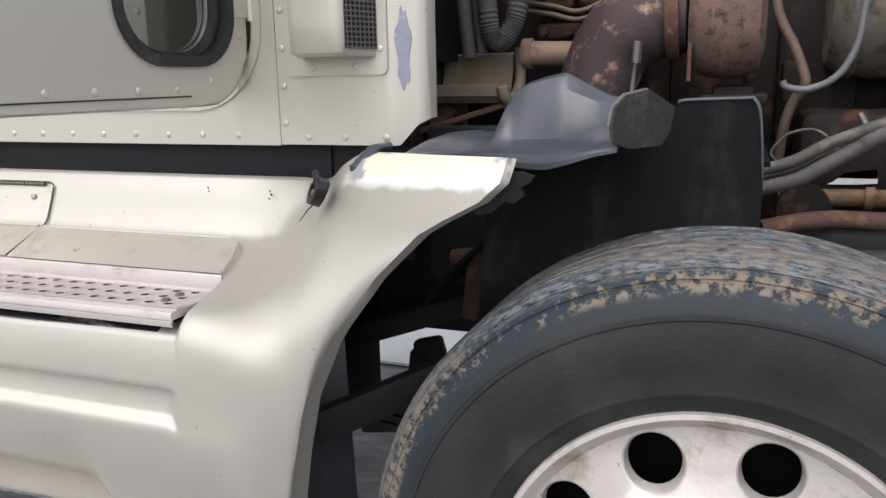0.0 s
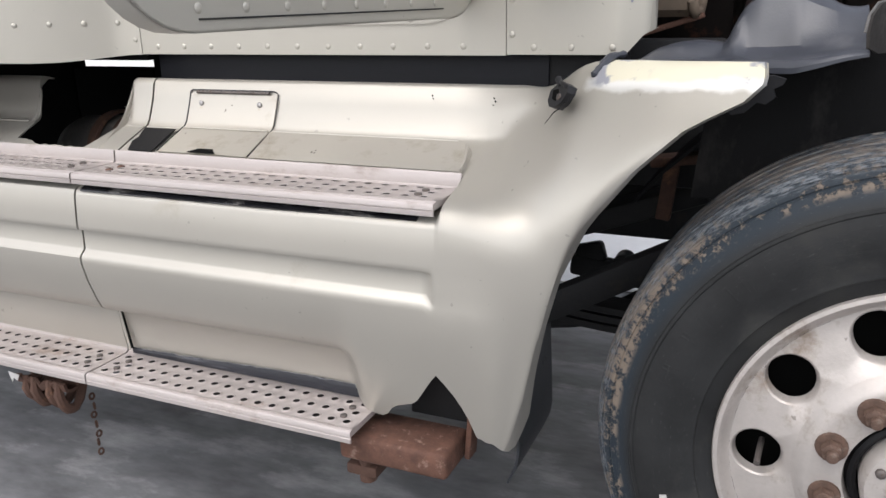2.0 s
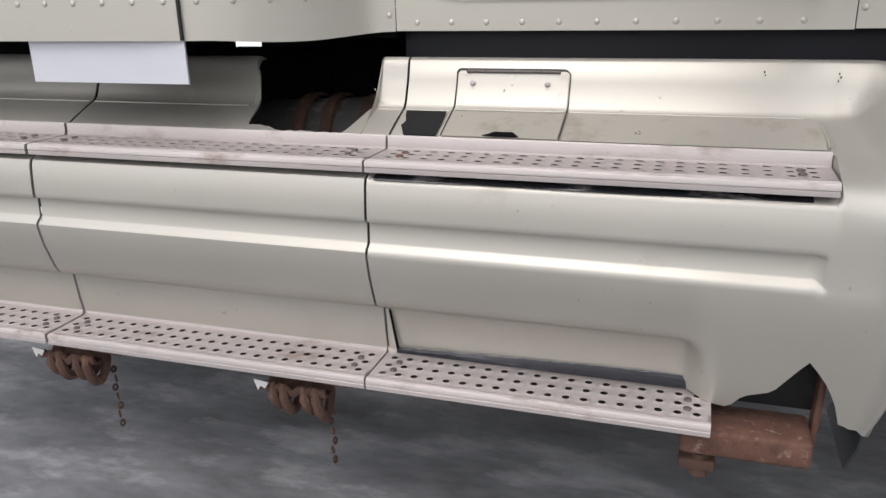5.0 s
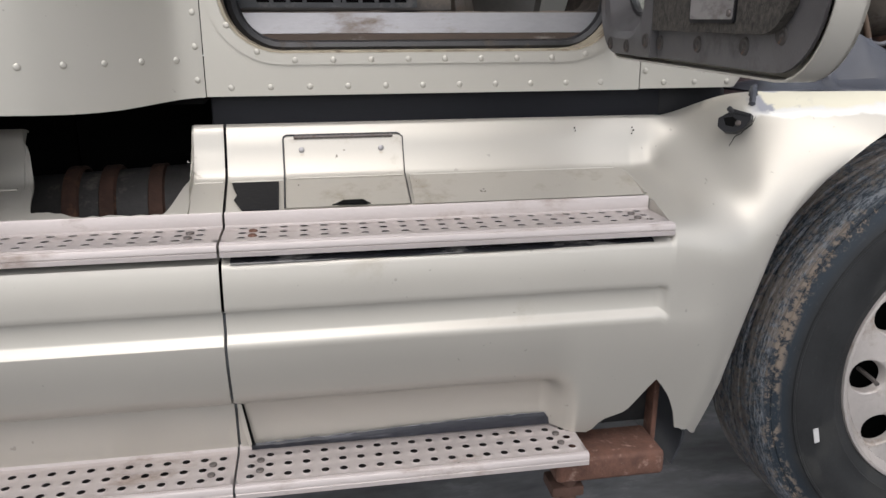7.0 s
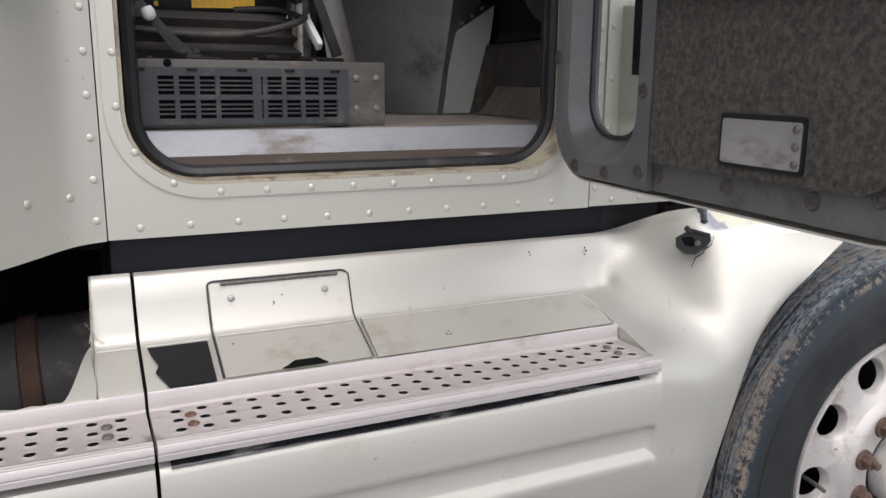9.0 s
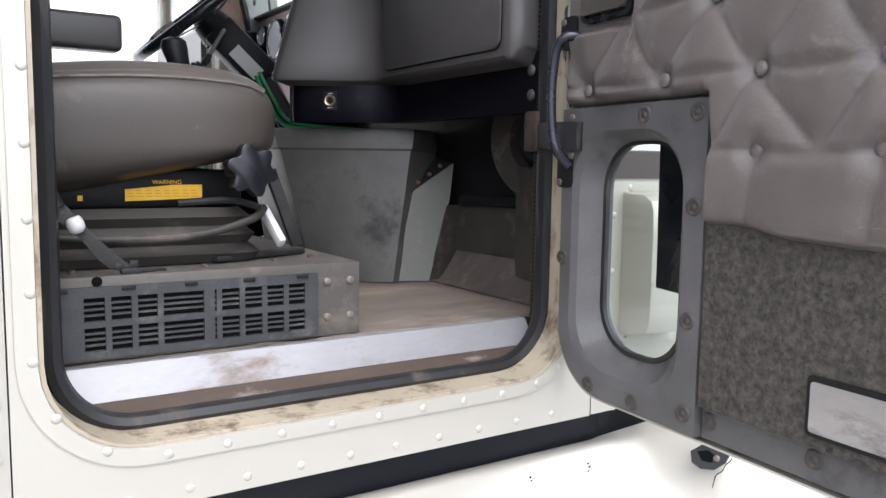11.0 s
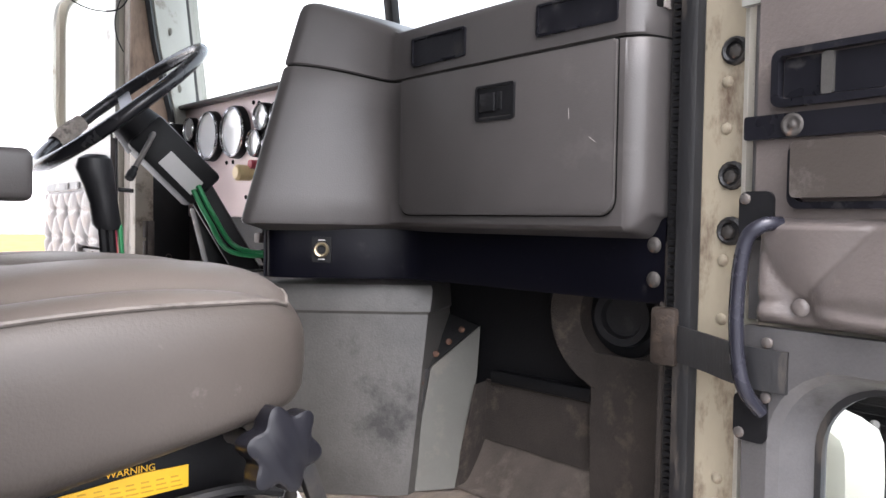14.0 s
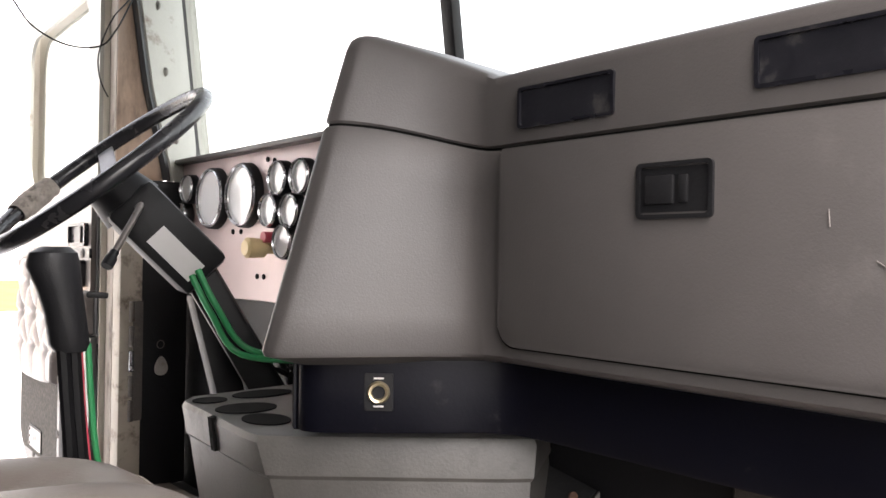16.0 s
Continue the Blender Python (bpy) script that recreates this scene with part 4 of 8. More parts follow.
F2 = [(0.14, 0.03, 1.05), (0.145, -0.012, 1.050), (0.15, -0.035, 1.037), (0.155, -0.075, 1.006), (0.158, -0.115, 0.972), (0.158, -0.165, 0.934), (0.156, -0.210, 0.900), (0.153, -0.247, 0.872), (0.148, -0.272, 0.842), (0.143, -0.284, 0.805), (0.14, -0.285, 0.765), (0.132, -0.283, 0.665), (0.123, -0.2745, 0.56), (0.113, -0.257, 0.48), (0.105, -0.237, 0.41)]
F3 = [(0.233, -0.06, 1.098), (0.235, -0.09, 1.095), (0.235, -0.127, 1.067), (0.235, -0.165, 1.02), (0.23, -0.203, 0.97), (0.225, -0.235, 0.92), (0.215, -0.262, 0.863), (0.20, -0.272, 0.793), (0.185, -0.272, 0.713), (0.162, -0.264, 0.61), (0.143, -0.252, 0.50), (0.126, -0.238, 0.43), (0.116, -0.23, 0.398)]
F4 = [(0.38, -0.135, 1.106), (0.38, -0.165, 1.102), (0.375, -0.197, 1.08), (0.365, -0.225, 1.04), (0.345, -0.245, 0.997), (0.315, -0.254, 0.947), (0.272, -0.26, 0.883), (0.242, -0.262, 0.813), (0.218, -0.26, 0.733), (0.192, -0.253, 0.633), (0.164, -0.242, 0.51), (0.139, -0.232, 0.43), (0.124, -0.227, 0.394)]
F5 = [(0.514, -0.197, 1.11), (0.518, -0.225, 1.10), (0.515, -0.25, 1.075), (0.495, -0.258, 1.06), (0.419, -0.27, 1.02), (0.344, -0.256, 0.95), (0.265, -0.245, 0.85), (0.217, -0.237, 0.75), (0.188, -0.225, 0.65), (0.166, -0.213, 0.55), (0.152, -0.205, 0.45), (0.131, -0.222, 0.392)]

fairing = thing("side_fairing", (-0.3, -0.2, 0.45), "champagne side fairing with wheel-arch flank and torn lower edge", "truck fairing", "side fairings")
xs_ = [-0.821, -0.815] + [-0.80 + 0.04 * k for k in range(15)] + [-0.22 + 0.012 * k for k in range(20)] + [0.0125, 0.0175, 0.0225, 0.0255, 0.031, 0.040] + [0.050 + 0.012 * k for k in range(6)]
cols = [section(x) for x in xs_ if x < 0.098]
acc_ = [0.0]
for a, b in zip(cols[-1], cols[-1][1:]):
    acc_.append(acc_[-1] + (b - a).length)
fr_ = [a / acc_[-1] for a in acc_]
keys_ = [cols[-3], cols[-1]] + [at_lengths(f, fr_) for f in (F2, F3, F4, F5)]
keys_.append([p + Vector((0.004, 0.03, -0.004)) for p in keys_[-1]])
cr = []
for i in range(1, len(keys_) - 2):
    a, b, c, d = keys_[i - 1], keys_[i], keys_[i + 1], keys_[i + 2]
    for s in range(1, 7):
        t = s / 6
        cr.append([b[j].lerp(c[j], t) if i == len(keys_) - 3 else 0.5 * ((2 * b[j]) + (c[j] - a[j]) * t + (2 * a[j] - 5 * b[j] + 4 * c[j] - d[j]) * t * t + (3 * b[j] - a[j] - 3 * c[j] + d[j]) * t ** 3) for j in range(NR)])
cols += cr + [keys_[-1]]
bm = bmesh.new()
sheet(bm, cols, 0.005)
part("skin", bm, PAINT_FILLER, fairing, sharp=48)
# the storage lid with its hinge, bent over the ledge
bm = bmesh.new()
lid_rows = [(-0.0170, 1.019), (-0.0250, 0.996), (-0.0415, 0.9575), (-0.0500, 0.9485), (-0.065, 0.9425), (-0.146, 0.9075)]
sheet(bm, [[Vector((x, y, z)) for x in (-0.708, -0.70, -0.60, -0.48, -0.472)] for y, z in lid_rows], 0.004)
lid = part("lid", bm, PAINT_WORN, fairing, "bent storage lid with piano hinge")


def lid_edge(r, m_, nm):
    b = bmesh.new()
    pts = [(-0.711, y + 0.001, z) for y, z in lid_rows[::-1]] + [(-0.711, -0.0155, 1.020), (-0.709, -0.0145, 1.024), (-0.704, -0.0140, 1.0265)] + [(-0.482, -0.0140, 1.0265), (-0.475, -0.0145, 1.024)]
    tube(b, pts, r, 6, 1)
    tube(b, [(-0.475, -0.0145, 1.024)] + [(-0.469, y + 0.001, z) for y, z in lid_rows], r * 0.6, 6, 1)
    part(nm, b, m_, lid)


lid_edge(0.0016, SCUFFED, "gap")
bm = bmesh.new()
cyl(bm, (-0.69, -0.0185, 1.0225), (-0.49, -0.0185, 1.0225), 0.003, seg=10)
for k in range(20):
    cyl(bm, (-0.688 + 0.01 * k, -0.0185, 1.0225), (-0.681 + 0.01 * k, -0.0185, 1.0225), 0.0040, seg=8)
part("hinge", bm, STEEL_BOLT, lid, "tarnished piano hinge")
# thin brown runs below the lid's screws
for x0_ in (-0.675, -0.515):
    for dx, ln, w_ in ((0.0, 0.030, 0.0035),):
        bm = bmesh.new()
        slab(bm, [(x0_ + dx - w_, 0.0), (x0_ + dx + w_, 0.0), (x0_ + dx + 0.4 * w_, ln), (x0_ + dx - 0.2 * w_, ln)], lambda u, v, d: (u, -0.0272 - 0.42 * v - d, 0.990 - v), 0.0004)
        part("rust_run", bm, mat("rust_run_film", (0.43, 0.38, 0.31), 0.6, 0.0, 0.15, 40, 120, 0.0), lid)
SCREW = dome_mesh("screw", 0.0060, 0.003, PLATE, (0, -1, 0.2), True)
for x in (-0.675, -0.515):
    stud("screw", SCREW, (x, -0.0250, 0.998), lid)
# finger hole as a black plate, its inner shade given by colour
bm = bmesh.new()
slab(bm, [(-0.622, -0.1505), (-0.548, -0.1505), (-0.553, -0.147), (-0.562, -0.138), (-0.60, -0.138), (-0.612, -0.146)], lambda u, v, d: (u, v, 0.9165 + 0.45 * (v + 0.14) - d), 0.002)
part("grip_hole", bm, VOID, lid, "worn finger hole, its shaded inside a flat black plate")
# black square beside the lid
bm = bmesh.new()
o_ = [(-0.812, 0), (-0.722, 0), (-0.722, 1), (-0.79, 1), (-0.797, 0.82), (-0.806, 0.62), (-0.80, 0.45), (-0.808, 0.2)]
slab(bm, o_, lambda u, v, d: (u, lerp(-0.066, -0.150, v), lerp(0.9395, 0.9035, v) + 0.002 + d), 0.002)
part("torn_patch", bm, BLACK, fairing, "dark patch where the skin is torn away")
# shallow pressed panel on the ledge
bm = bmesh.new()
rows_ = []
for j in range(15):
    v = j / 14
    front = 0.0125 + 0.003 * v - 0.040 * (1 - math.sqrt(max(0, 1 - (1 - min(1, v / 0.45)) ** 2)))
    row = []
    for i in range(41):
        s = i / 40
        u = lerp(-0.4625, front, 1 - (1 - s) ** 1.6)
        rise = smoothstep(0, 0.07, v) * smoothstep(front, front - 0.007, u)
        row.append(Vector((u, lerp(-0.060, -0.1505, v), lerp(0.9405, 0.9005, v) - 0.0012 + 0.0115 * rise - 0.004 * v * rise)))
    rows_.append(row)
sheet(bm, rows_, 0.002)
part("ledge_panel", bm, PAINT_WORN, fairing, "scuffed pressed ledge panel", sharp=28)
# pressed bead along the crease, turning down at the end of the ledge
bm = bmesh.new()
tube(bm, [(-0.815, -0.0545, 0.9425), (-0.715, -0.0545, 0.9425)], 0.0024, 8, 1)
part("bead", bm, PAINT_FAIRING, fairing)
bm = bmesh.new()
tube(bm, [(-0.705, -0.0590, 0.9470), (-0.475, -0.0590, 0.9470)], 0.0022, 8, 1)
part("bead", bm, PAINT_WORN, lid)
bm = bmesh.new()
tube(bm, [(-0.462, -0.0590, 0.9465), (-0.25, -0.0590, 0.9465), (-0.055, -0.0590, 0.9465), (-0.024, -0.0625, 0.9455), (-0.006, -0.0750, 0.9410), (0.003, -0.0950, 0.9330), (0.009, -0.1200, 0.9215), (0.012, -0.1490, 0.9090)], 0.0030, 8, 6)
part("bead", bm, PAINT_FAIRING, fairing)
# dark trims: gap below the step and rubber above the lower step
bm = bmesh.new()
rows_ = []
for j in range(4):
    row = []
    for k in range(25):
        x = lerp(-0.806, -0.02, k / 24)
        w_ = 0.0035 * (1 - smoothstep(-0.80, -0.35, x)) + 0.0022 + 0.0012 * noise.noise(Vector((x * 22, 2, 5)))
        row.append(Vector((x, 0.006 * smoothstep(-0.36, -0.03, x) + (-0.262, -0.274, -0.2790, -0.2790 - 0.25 * w_)[j], (0.8520, 0.8470, 0.8435, 0.8435 - w_ + 0.003)[j])))
    rows_.append(row)
sheet(bm, rows_, 0.002)
part("shadow_trim", bm, mat("glossy_scuffed_strip", (0.016, 0.016, 0.019), 0.16, 0.0, 0.4, 30, 120, 0.1, (0.28, 0.265, 0.25), 0.50, 22, stretch=(0.25, 1, 1), dirt_rough=0.4), fairing, "glossy black strip below the step")
bm = bmesh.new()
rows_ = []
for f in (0.0, 0.35, 1.0):
    row = []
    for k in range(64):
        x = lerp(-0.800, -0.185, k / 63)
        top = 0.4515 + 0.012 * smoothstep(-0.75, -0.3, x) + 0.0035 * noise.noise(Vector((x * 30, 1, 2))) + 0.002 * noise.noise(Vector((x * 90, 4, 2)))
        row.append(Vector((x, (-0.2075, -0.2115, -0.211)[(0.0, 0.35, 1.0).index(f)] - 0.0008 * noise.noise(Vector((x * 50, f, 7))), lerp(top, 0.438, f))))
    rows_.append(row)
sheet(bm, rows_, 0.002)
part("rubber_trim", bm, SCUFFED, fairing, "perished black trim above the lower step")
bm = bmesh.new()
slab(bm, [(-0.8195, 0.545), (-0.8125, 0.541), (-0.7985, 0.455), (-0.8035, 0.446), (-0.8145, 0.50)], lambda u, v, d: (u, -0.2145 - d, v), 0.003)
part("bent_flange", bm, PAINT_WORN, fairing, "bent pale edge of the skin")
bm = bmesh.new()
slab(bm, [(-0.8125, 0.541), (-0.8085, 0.539), (-0.7925, 0.452), (-0.7985, 0.452)], lambda u, v, d: (u, -0.2135 - d, v), 0.003)
part("gap", bm, VOID, fairing)
bm = bmesh.new()
tube(bm, [(x_, -0.2125 - 0.0012 * noise.noise(Vector((x_ * 70, 2, 9))), 0.4545 + 0.012 * smoothstep(-0.75, -0.3, x_) + 0.0035 * noise.noise(Vector((x_ * 45, 8, 2)))) for x_ in [-0.77 + 0.01 * k for k in range(58)]], [0.0004 + 0.0011 * abs(noise.noise(Vector((k * 0.37, 1, 1)))) for k in range(115)], 5, 2)
part("frayed_edge", bm, PALE_FRAY, fairing, "frayed pale edge of the trim")
# chips in the paint
for x, y, z, r in ((0.03, -0.0195, 1.026, 0.0022), (0.033, -0.0205, 1.020, 0.0028), (0.029, -0.022, 1.013, 0.0018), (-0.10, -0.0195, 1.028, 0.0024), (-0.098, -0.0205, 1.022, 0.0016), (0.275, -0.1775, 1.027, 0.0028), (0.281, -0.181, 1.021, 0.0024)):
    bm = bmesh.new()
    lathe(bm, [(0, 0.0012), (r * 0.55, 0.001), (r * 0.7, -0.002)], (x, y, z), (0, -0.8, 0.6), 7)
    part("chip", bm, BLACK, fairing)
for pts_ in (((-0.897, 0.985), (-0.880, 0.960), (-0.872, 0.957)), ((-0.884, 0.990), (-0.889, 0.972), (-0.893, 0.955)), ((-0.878, 0.982), (-0.883, 0.967), (-0.888, 0.962))):
    bm = bmesh.new()
    tube(bm, [(x, -0.0338 - 0.37 * (0.985 - z), z) for x, z in pts_], [0.0003, 0.0010, 0.0003], 4, 4)
    part("scratch", bm, WHEEL_ALU, fairing)
# black hook bracket where the lamp was torn off
hook = thing("torn_bracket", (0.19, -0.15, 1.05), "broken black plastic lamp bracket screwed into the fairing", "bracket")
HC = Vector((0.196, -0.148, 1.050))


def axes_of(n):
    """Axes across and up a face with normal n."""
    across = Vector((0, 0, 1)).cross(n).normalized()
    across = -across if across.x < 0 else across
    up = n.cross(across)
    return across, (-up if up.z < 0 else up)


SKIN_N, HN = Vector((-0.55, -0.66, 0.51)).normalized(), Vector((-0.72, -0.58, 0.38)).normalized()
SX, SY = axes_of(SKIN_N)
HX, HY = axes_of(HN)


def skin_at(u, v, d):
    return HC + SX * (1.35 * u) + SY * (1.25 * v) + SKIN_N * d


def hook_at(u, v, d):
    return HC + HX * (1.35 * u) + HY * (1.05 * v) + HN * d


bm = bmesh.new()
slab(bm, [(-0.026, 0.003), (-0.024, -0.014), (-0.013, -0.023), (0.004, -0.022), (0.017, -0.010), (0.023, 0.006), (0.021, 0.017), (0.004, 0.021), (-0.010, 0.018)], lambda u, v, d: hook_at(u, v, d - 0.012), 0.016)
bmesh.ops.bevel(bm, geom=[e for e in bm.edges if e.calc_face_angle(0) > 1.0], offset=0.0025, segments=2, affect="EDGES", profile=0.5)
part("body", bm, BLACK_PLASTIC, hook)
# hollow of the bracket as a black plate in place of shade
bm = bmesh.new()
slab(bm, [(-0.018, 0.004), (-0.012, -0.010), (0.000, -0.012), (0.004, 0.0), (-0.004, 0.008)], lambda u, v, d: hook_at(u, v, 0.0038 + d), 0.0008)
part("hollow", bm, VOID, hook)
bm = bmesh.new()
obox(bm, hook_at(-0.004, 0.014, 0.002), hook_at(-0.014, 0.025, 0.008), 0.011, 0.009, up=HN, bevel=0.003)
obox(bm, hook_at(0.018, 0.014, 0.003), hook_at(-0.006, 0.020, 0.005), 0.007, 0.006, up=HN, bevel=0.002)
part("arm", bm, BLACK_PLASTIC, hook, "broken black arm stub")
stud("bolt", dome_mesh("bolt", 0.006, 0.003, STEEL_BOLT, HN, True), hook_at(0.006, -0.004, 0.004), hook)
bm = bmesh.new()
tube(bm, [skin_at(0.027, 0.012, -0.001), skin_at(0.024, -0.004, 0.0), skin_at(0.016, -0.012, 0.001), skin_at(0.012, -0.020, 0.001), skin_at(0.004, -0.026, 0.0), skin_at(0.001, -0.034, 0.0), skin_at(-0.002, -0.044, 0.001)], [0.0006, 0.0012, 0.0009, 0.0011, 0.0010, 0.0008, 0.0003], 5, 4)
part("crack", bm, BLACK, hook)
# black rubber edge between cab corner and arch
bm = bmesh.new()
tube(bm, [(0.285, -0.060, 1.112), (0.268, -0.082, 1.108), (0.255, -0.105, 1.094), (0.244, -0.122, 1.078)], [0.005, 0.008, 0.006, 0.002], 8, 4, 0.0015)
part("torn_edge", bm, GREY_PLASTIC, fairing, "torn black edge strip")

bm = bmesh.new()
slab(bm, [(0.49, 1.088), (0.528, 1.090), (0.545, 1.084), (0.541, 1.076), (0.529, 1.070), (0.533, 1.058), (0.520, 1.048), (0.508, 1.051), (0.492, 1.036), (0.474, 1.033), (0.466, 1.046)], lambda u, v, d: (u, -0.198 + 0.35 * (u - 0.5) + d, v), 0.012)
part("torn_foam", bm, BLACK, fairing, "ragged black foam at the arch's tip")

# rear fairing sections


def rear_fairing(x0, x1, torn):
    f = thing("side_fairing", ((x0 + x1) / 2, -0.2, 0.45), "champagne side fairing section" + (" with a torn-open top" if torn else ""), "truck fairing", "side fairings")
    n = int((x1 - x0) / 0.01)
    xs = [x0 + (x1 - x0) * k / n for k in range(n + 1)]
    secs_ = STEP_ROWS[:7] + ((-0.100, 0.9235), (-0.114, 0.9173), (-0.128, 0.911)) + STEP_ROWS[7:]
    rows = [[Vector((x, y, z)) for y, z in secs_] for x in xs]

    def torn_from(x):
        """How far down its section the ledge is torn away at x."""
        if not torn:
            return 0.0
        ragged = 0.030 * noise.noise(Vector((x * 16, 3, 1))) + 0.012 * noise.noise(Vector((x * 60, 5, 1)))
        depth = 0.655 + 0.045 * smoothstep(-1.12, -1.06, x) + ragged
        left = 0.30 * smoothstep(-1.200, -1.194, x) + 0.70 * smoothstep(-1.194, -1.165, x)
        return depth * left * (0.58 * smoothstep(-0.886, -0.889, x) + 0.42 * smoothstep(-0.889, -0.935, x))
    b = bmesh.new()
    ledge_rows = []
    for x in [x0 + (x1 - x0) * k / (3 * n) for k in range(3 * n + 1)]:
        sec_ = [Vector((x, y, z)) for y, z in secs_[:14]]
        f0 = torn_from(x)
        ledge_rows.append(at_lengths(sec_, [lerp(f0, 1.0, k / 40) for k in range(41)]))
    sheet(b, ledge_rows, 0.003)
    part("ledge", b, PAINT_FAIRING, f, sharp=30)
    b = bmesh.new()
    sheet(b, [r[13:] for r in rows], 0.005)
    part("lower_panel", b, PAINT_FAIRING, f, sharp=30)
    b = bmesh.new()
    tube(b, [(x0 + 0.004, -0.0545, 0.9425), (-1.206 if torn else x1 - 0.004, -0.0545, 0.9425)], 0.0024, 8, 1)
    part("bead", b, PAINT_FAIRING, f)
    if torn:
        b = bmesh.new()
        tube(b, [(-0.884, -0.0545, 0.9425), (x1 - 0.003, -0.0545, 0.9425)], 0.0024, 8, 1)
        part("bead", b, PAINT_FAIRING, f)
    return f


rear_fairing(-1.640, -0.8265, True)
rear_fairing(-2.46, -1.648, False)
# pale sheet hanging behind
bm = bmesh.new()
box(bm, -1.64, -1.237, -0.226, -0.221, 1.010, 1.103)
hang = part("hanging_sheet", bm, SHEET)
tagged(hang, "plain pale grey sheet hanging below the sleeper", "sheet")

# ---- step plates ----


def step_plate(x0, x1, yb, yf, zt, lip_b, lip_f, y_in, y_out, cols):
    """A perforated tread: rows of raised holes, upturned back edge, ribbed nose; cols are the places of the holes along x."""
    b = bmesh.new()
    rows = 3
    dy = (y_in - y_out) / rows
    nseg = 16
    pitch = cols[1] - cols[0]
    xa, xb = cols[0] - pitch / 2, cols[-1] + pitch / 2
    for r in range(rows):
        ya = y_in - dy * r
        yc = ya - dy / 2
        for e0, e1 in ((x0, xa), (xb, x1)):
            if e1 - e0 > 1e-4:
                b.faces.new([b.verts.new(p) for p in ((e0, ya, zt), (e1, ya, zt), (e1, ya - dy, zt), (e0, ya - dy, zt))])
        for cx in cols:
            sq, rings = [], [[] for _ in range(5)]
            for k in range(nseg):
                a = 2 * math.pi * k / nseg
                ca, sa = math.cos(a), math.sin(a)
                e = 1 / max(abs(ca), abs(sa))
                sq.append(b.verts.new((cx + ca * e * pitch / 2, yc + sa * e * dy / 2, zt)))
                for ring, (rr, dz) in zip(rings, ((0.0132, 0.0), (0.0106, 0.0011), (0.0087, 0.0023), (0.0077, 0.0022), (0.0074, 0.0012))):
                    ring.append(b.verts.new((cx + ca * rr, yc + sa * rr, zt + dz)))
            loops = [sq] + rings
            for p, q in zip(loops, loops[1:]):
                for k in range(nseg):
                    b.faces.new((p[k], p[(k + 1) % nseg], q[(k + 1) % nseg], q[k]))
    prof_b = [(yb, zt - 0.004), (yb, zt + lip_b), (yb - 0.002, zt + lip_b + 0.001), (yb - 0.004, zt + lip_b - 0.002), (yb - 0.0055, zt + 0.003), (min(y_in + 0.001, yb - 0.007), zt), (y_in, zt)]
    w = y_out - yf
    prof_f = [(y_out, zt)]
    for k in range(2):
        y = y_out - w * (0.28 + 0.38 * k)
        prof_f += [(y + 0.0012, zt), (y + 0.0006, zt + 0.0016), (y - 0.0006, zt + 0.0016), (y - 0.0012, zt)]
    prof_f += [(yf + 0.002, zt), (yf, zt - 0.003), (yf - 0.001, zt - lip_f * 0.5), (yf + 0.0012, zt - lip_f * 0.56), (yf - 0.001, zt - lip_f * 0.64), (yf - 0.001, zt - lip_f), (yf + 0.003, zt - lip_f - 0.001), (yf + 0.005, zt - 0.006)]
    for pr in (prof_b, prof_f):
        sheet(b, [[Vector((x, y, z)) for x in (x0, x1)] for y, z in pr])
    for x in (x0, x1):
        b.faces.new([b.verts.new((x, y, z)) for y, z in [prof_b[1]] + prof_b[4:] + [prof_f[0]] + prof_f[-8:-2] + [(yf + 0.004, zt - 0.012), (yb, zt - 0.012)]])
    bmesh.ops.remove_doubles(b, verts=b.verts, dist=2e-4)
    return b


STEP_LINER = mat("dirty_step_liner", (0.022, 0.019, 0.017), 0.8, 0.0, 0.4, 20, 120, 0.2, (0.075, 0.060, 0.050), 0.42, 14)
STEP_BOLT = dome_mesh("bolt", 0.0075, 0.004, STEEL_BOLT, (0, 0, 1), True)
RUSTY_BOLT = dome_mesh("bolt", 0.0085, 0.0045, RUST, (0, 0, 1), False, 10)


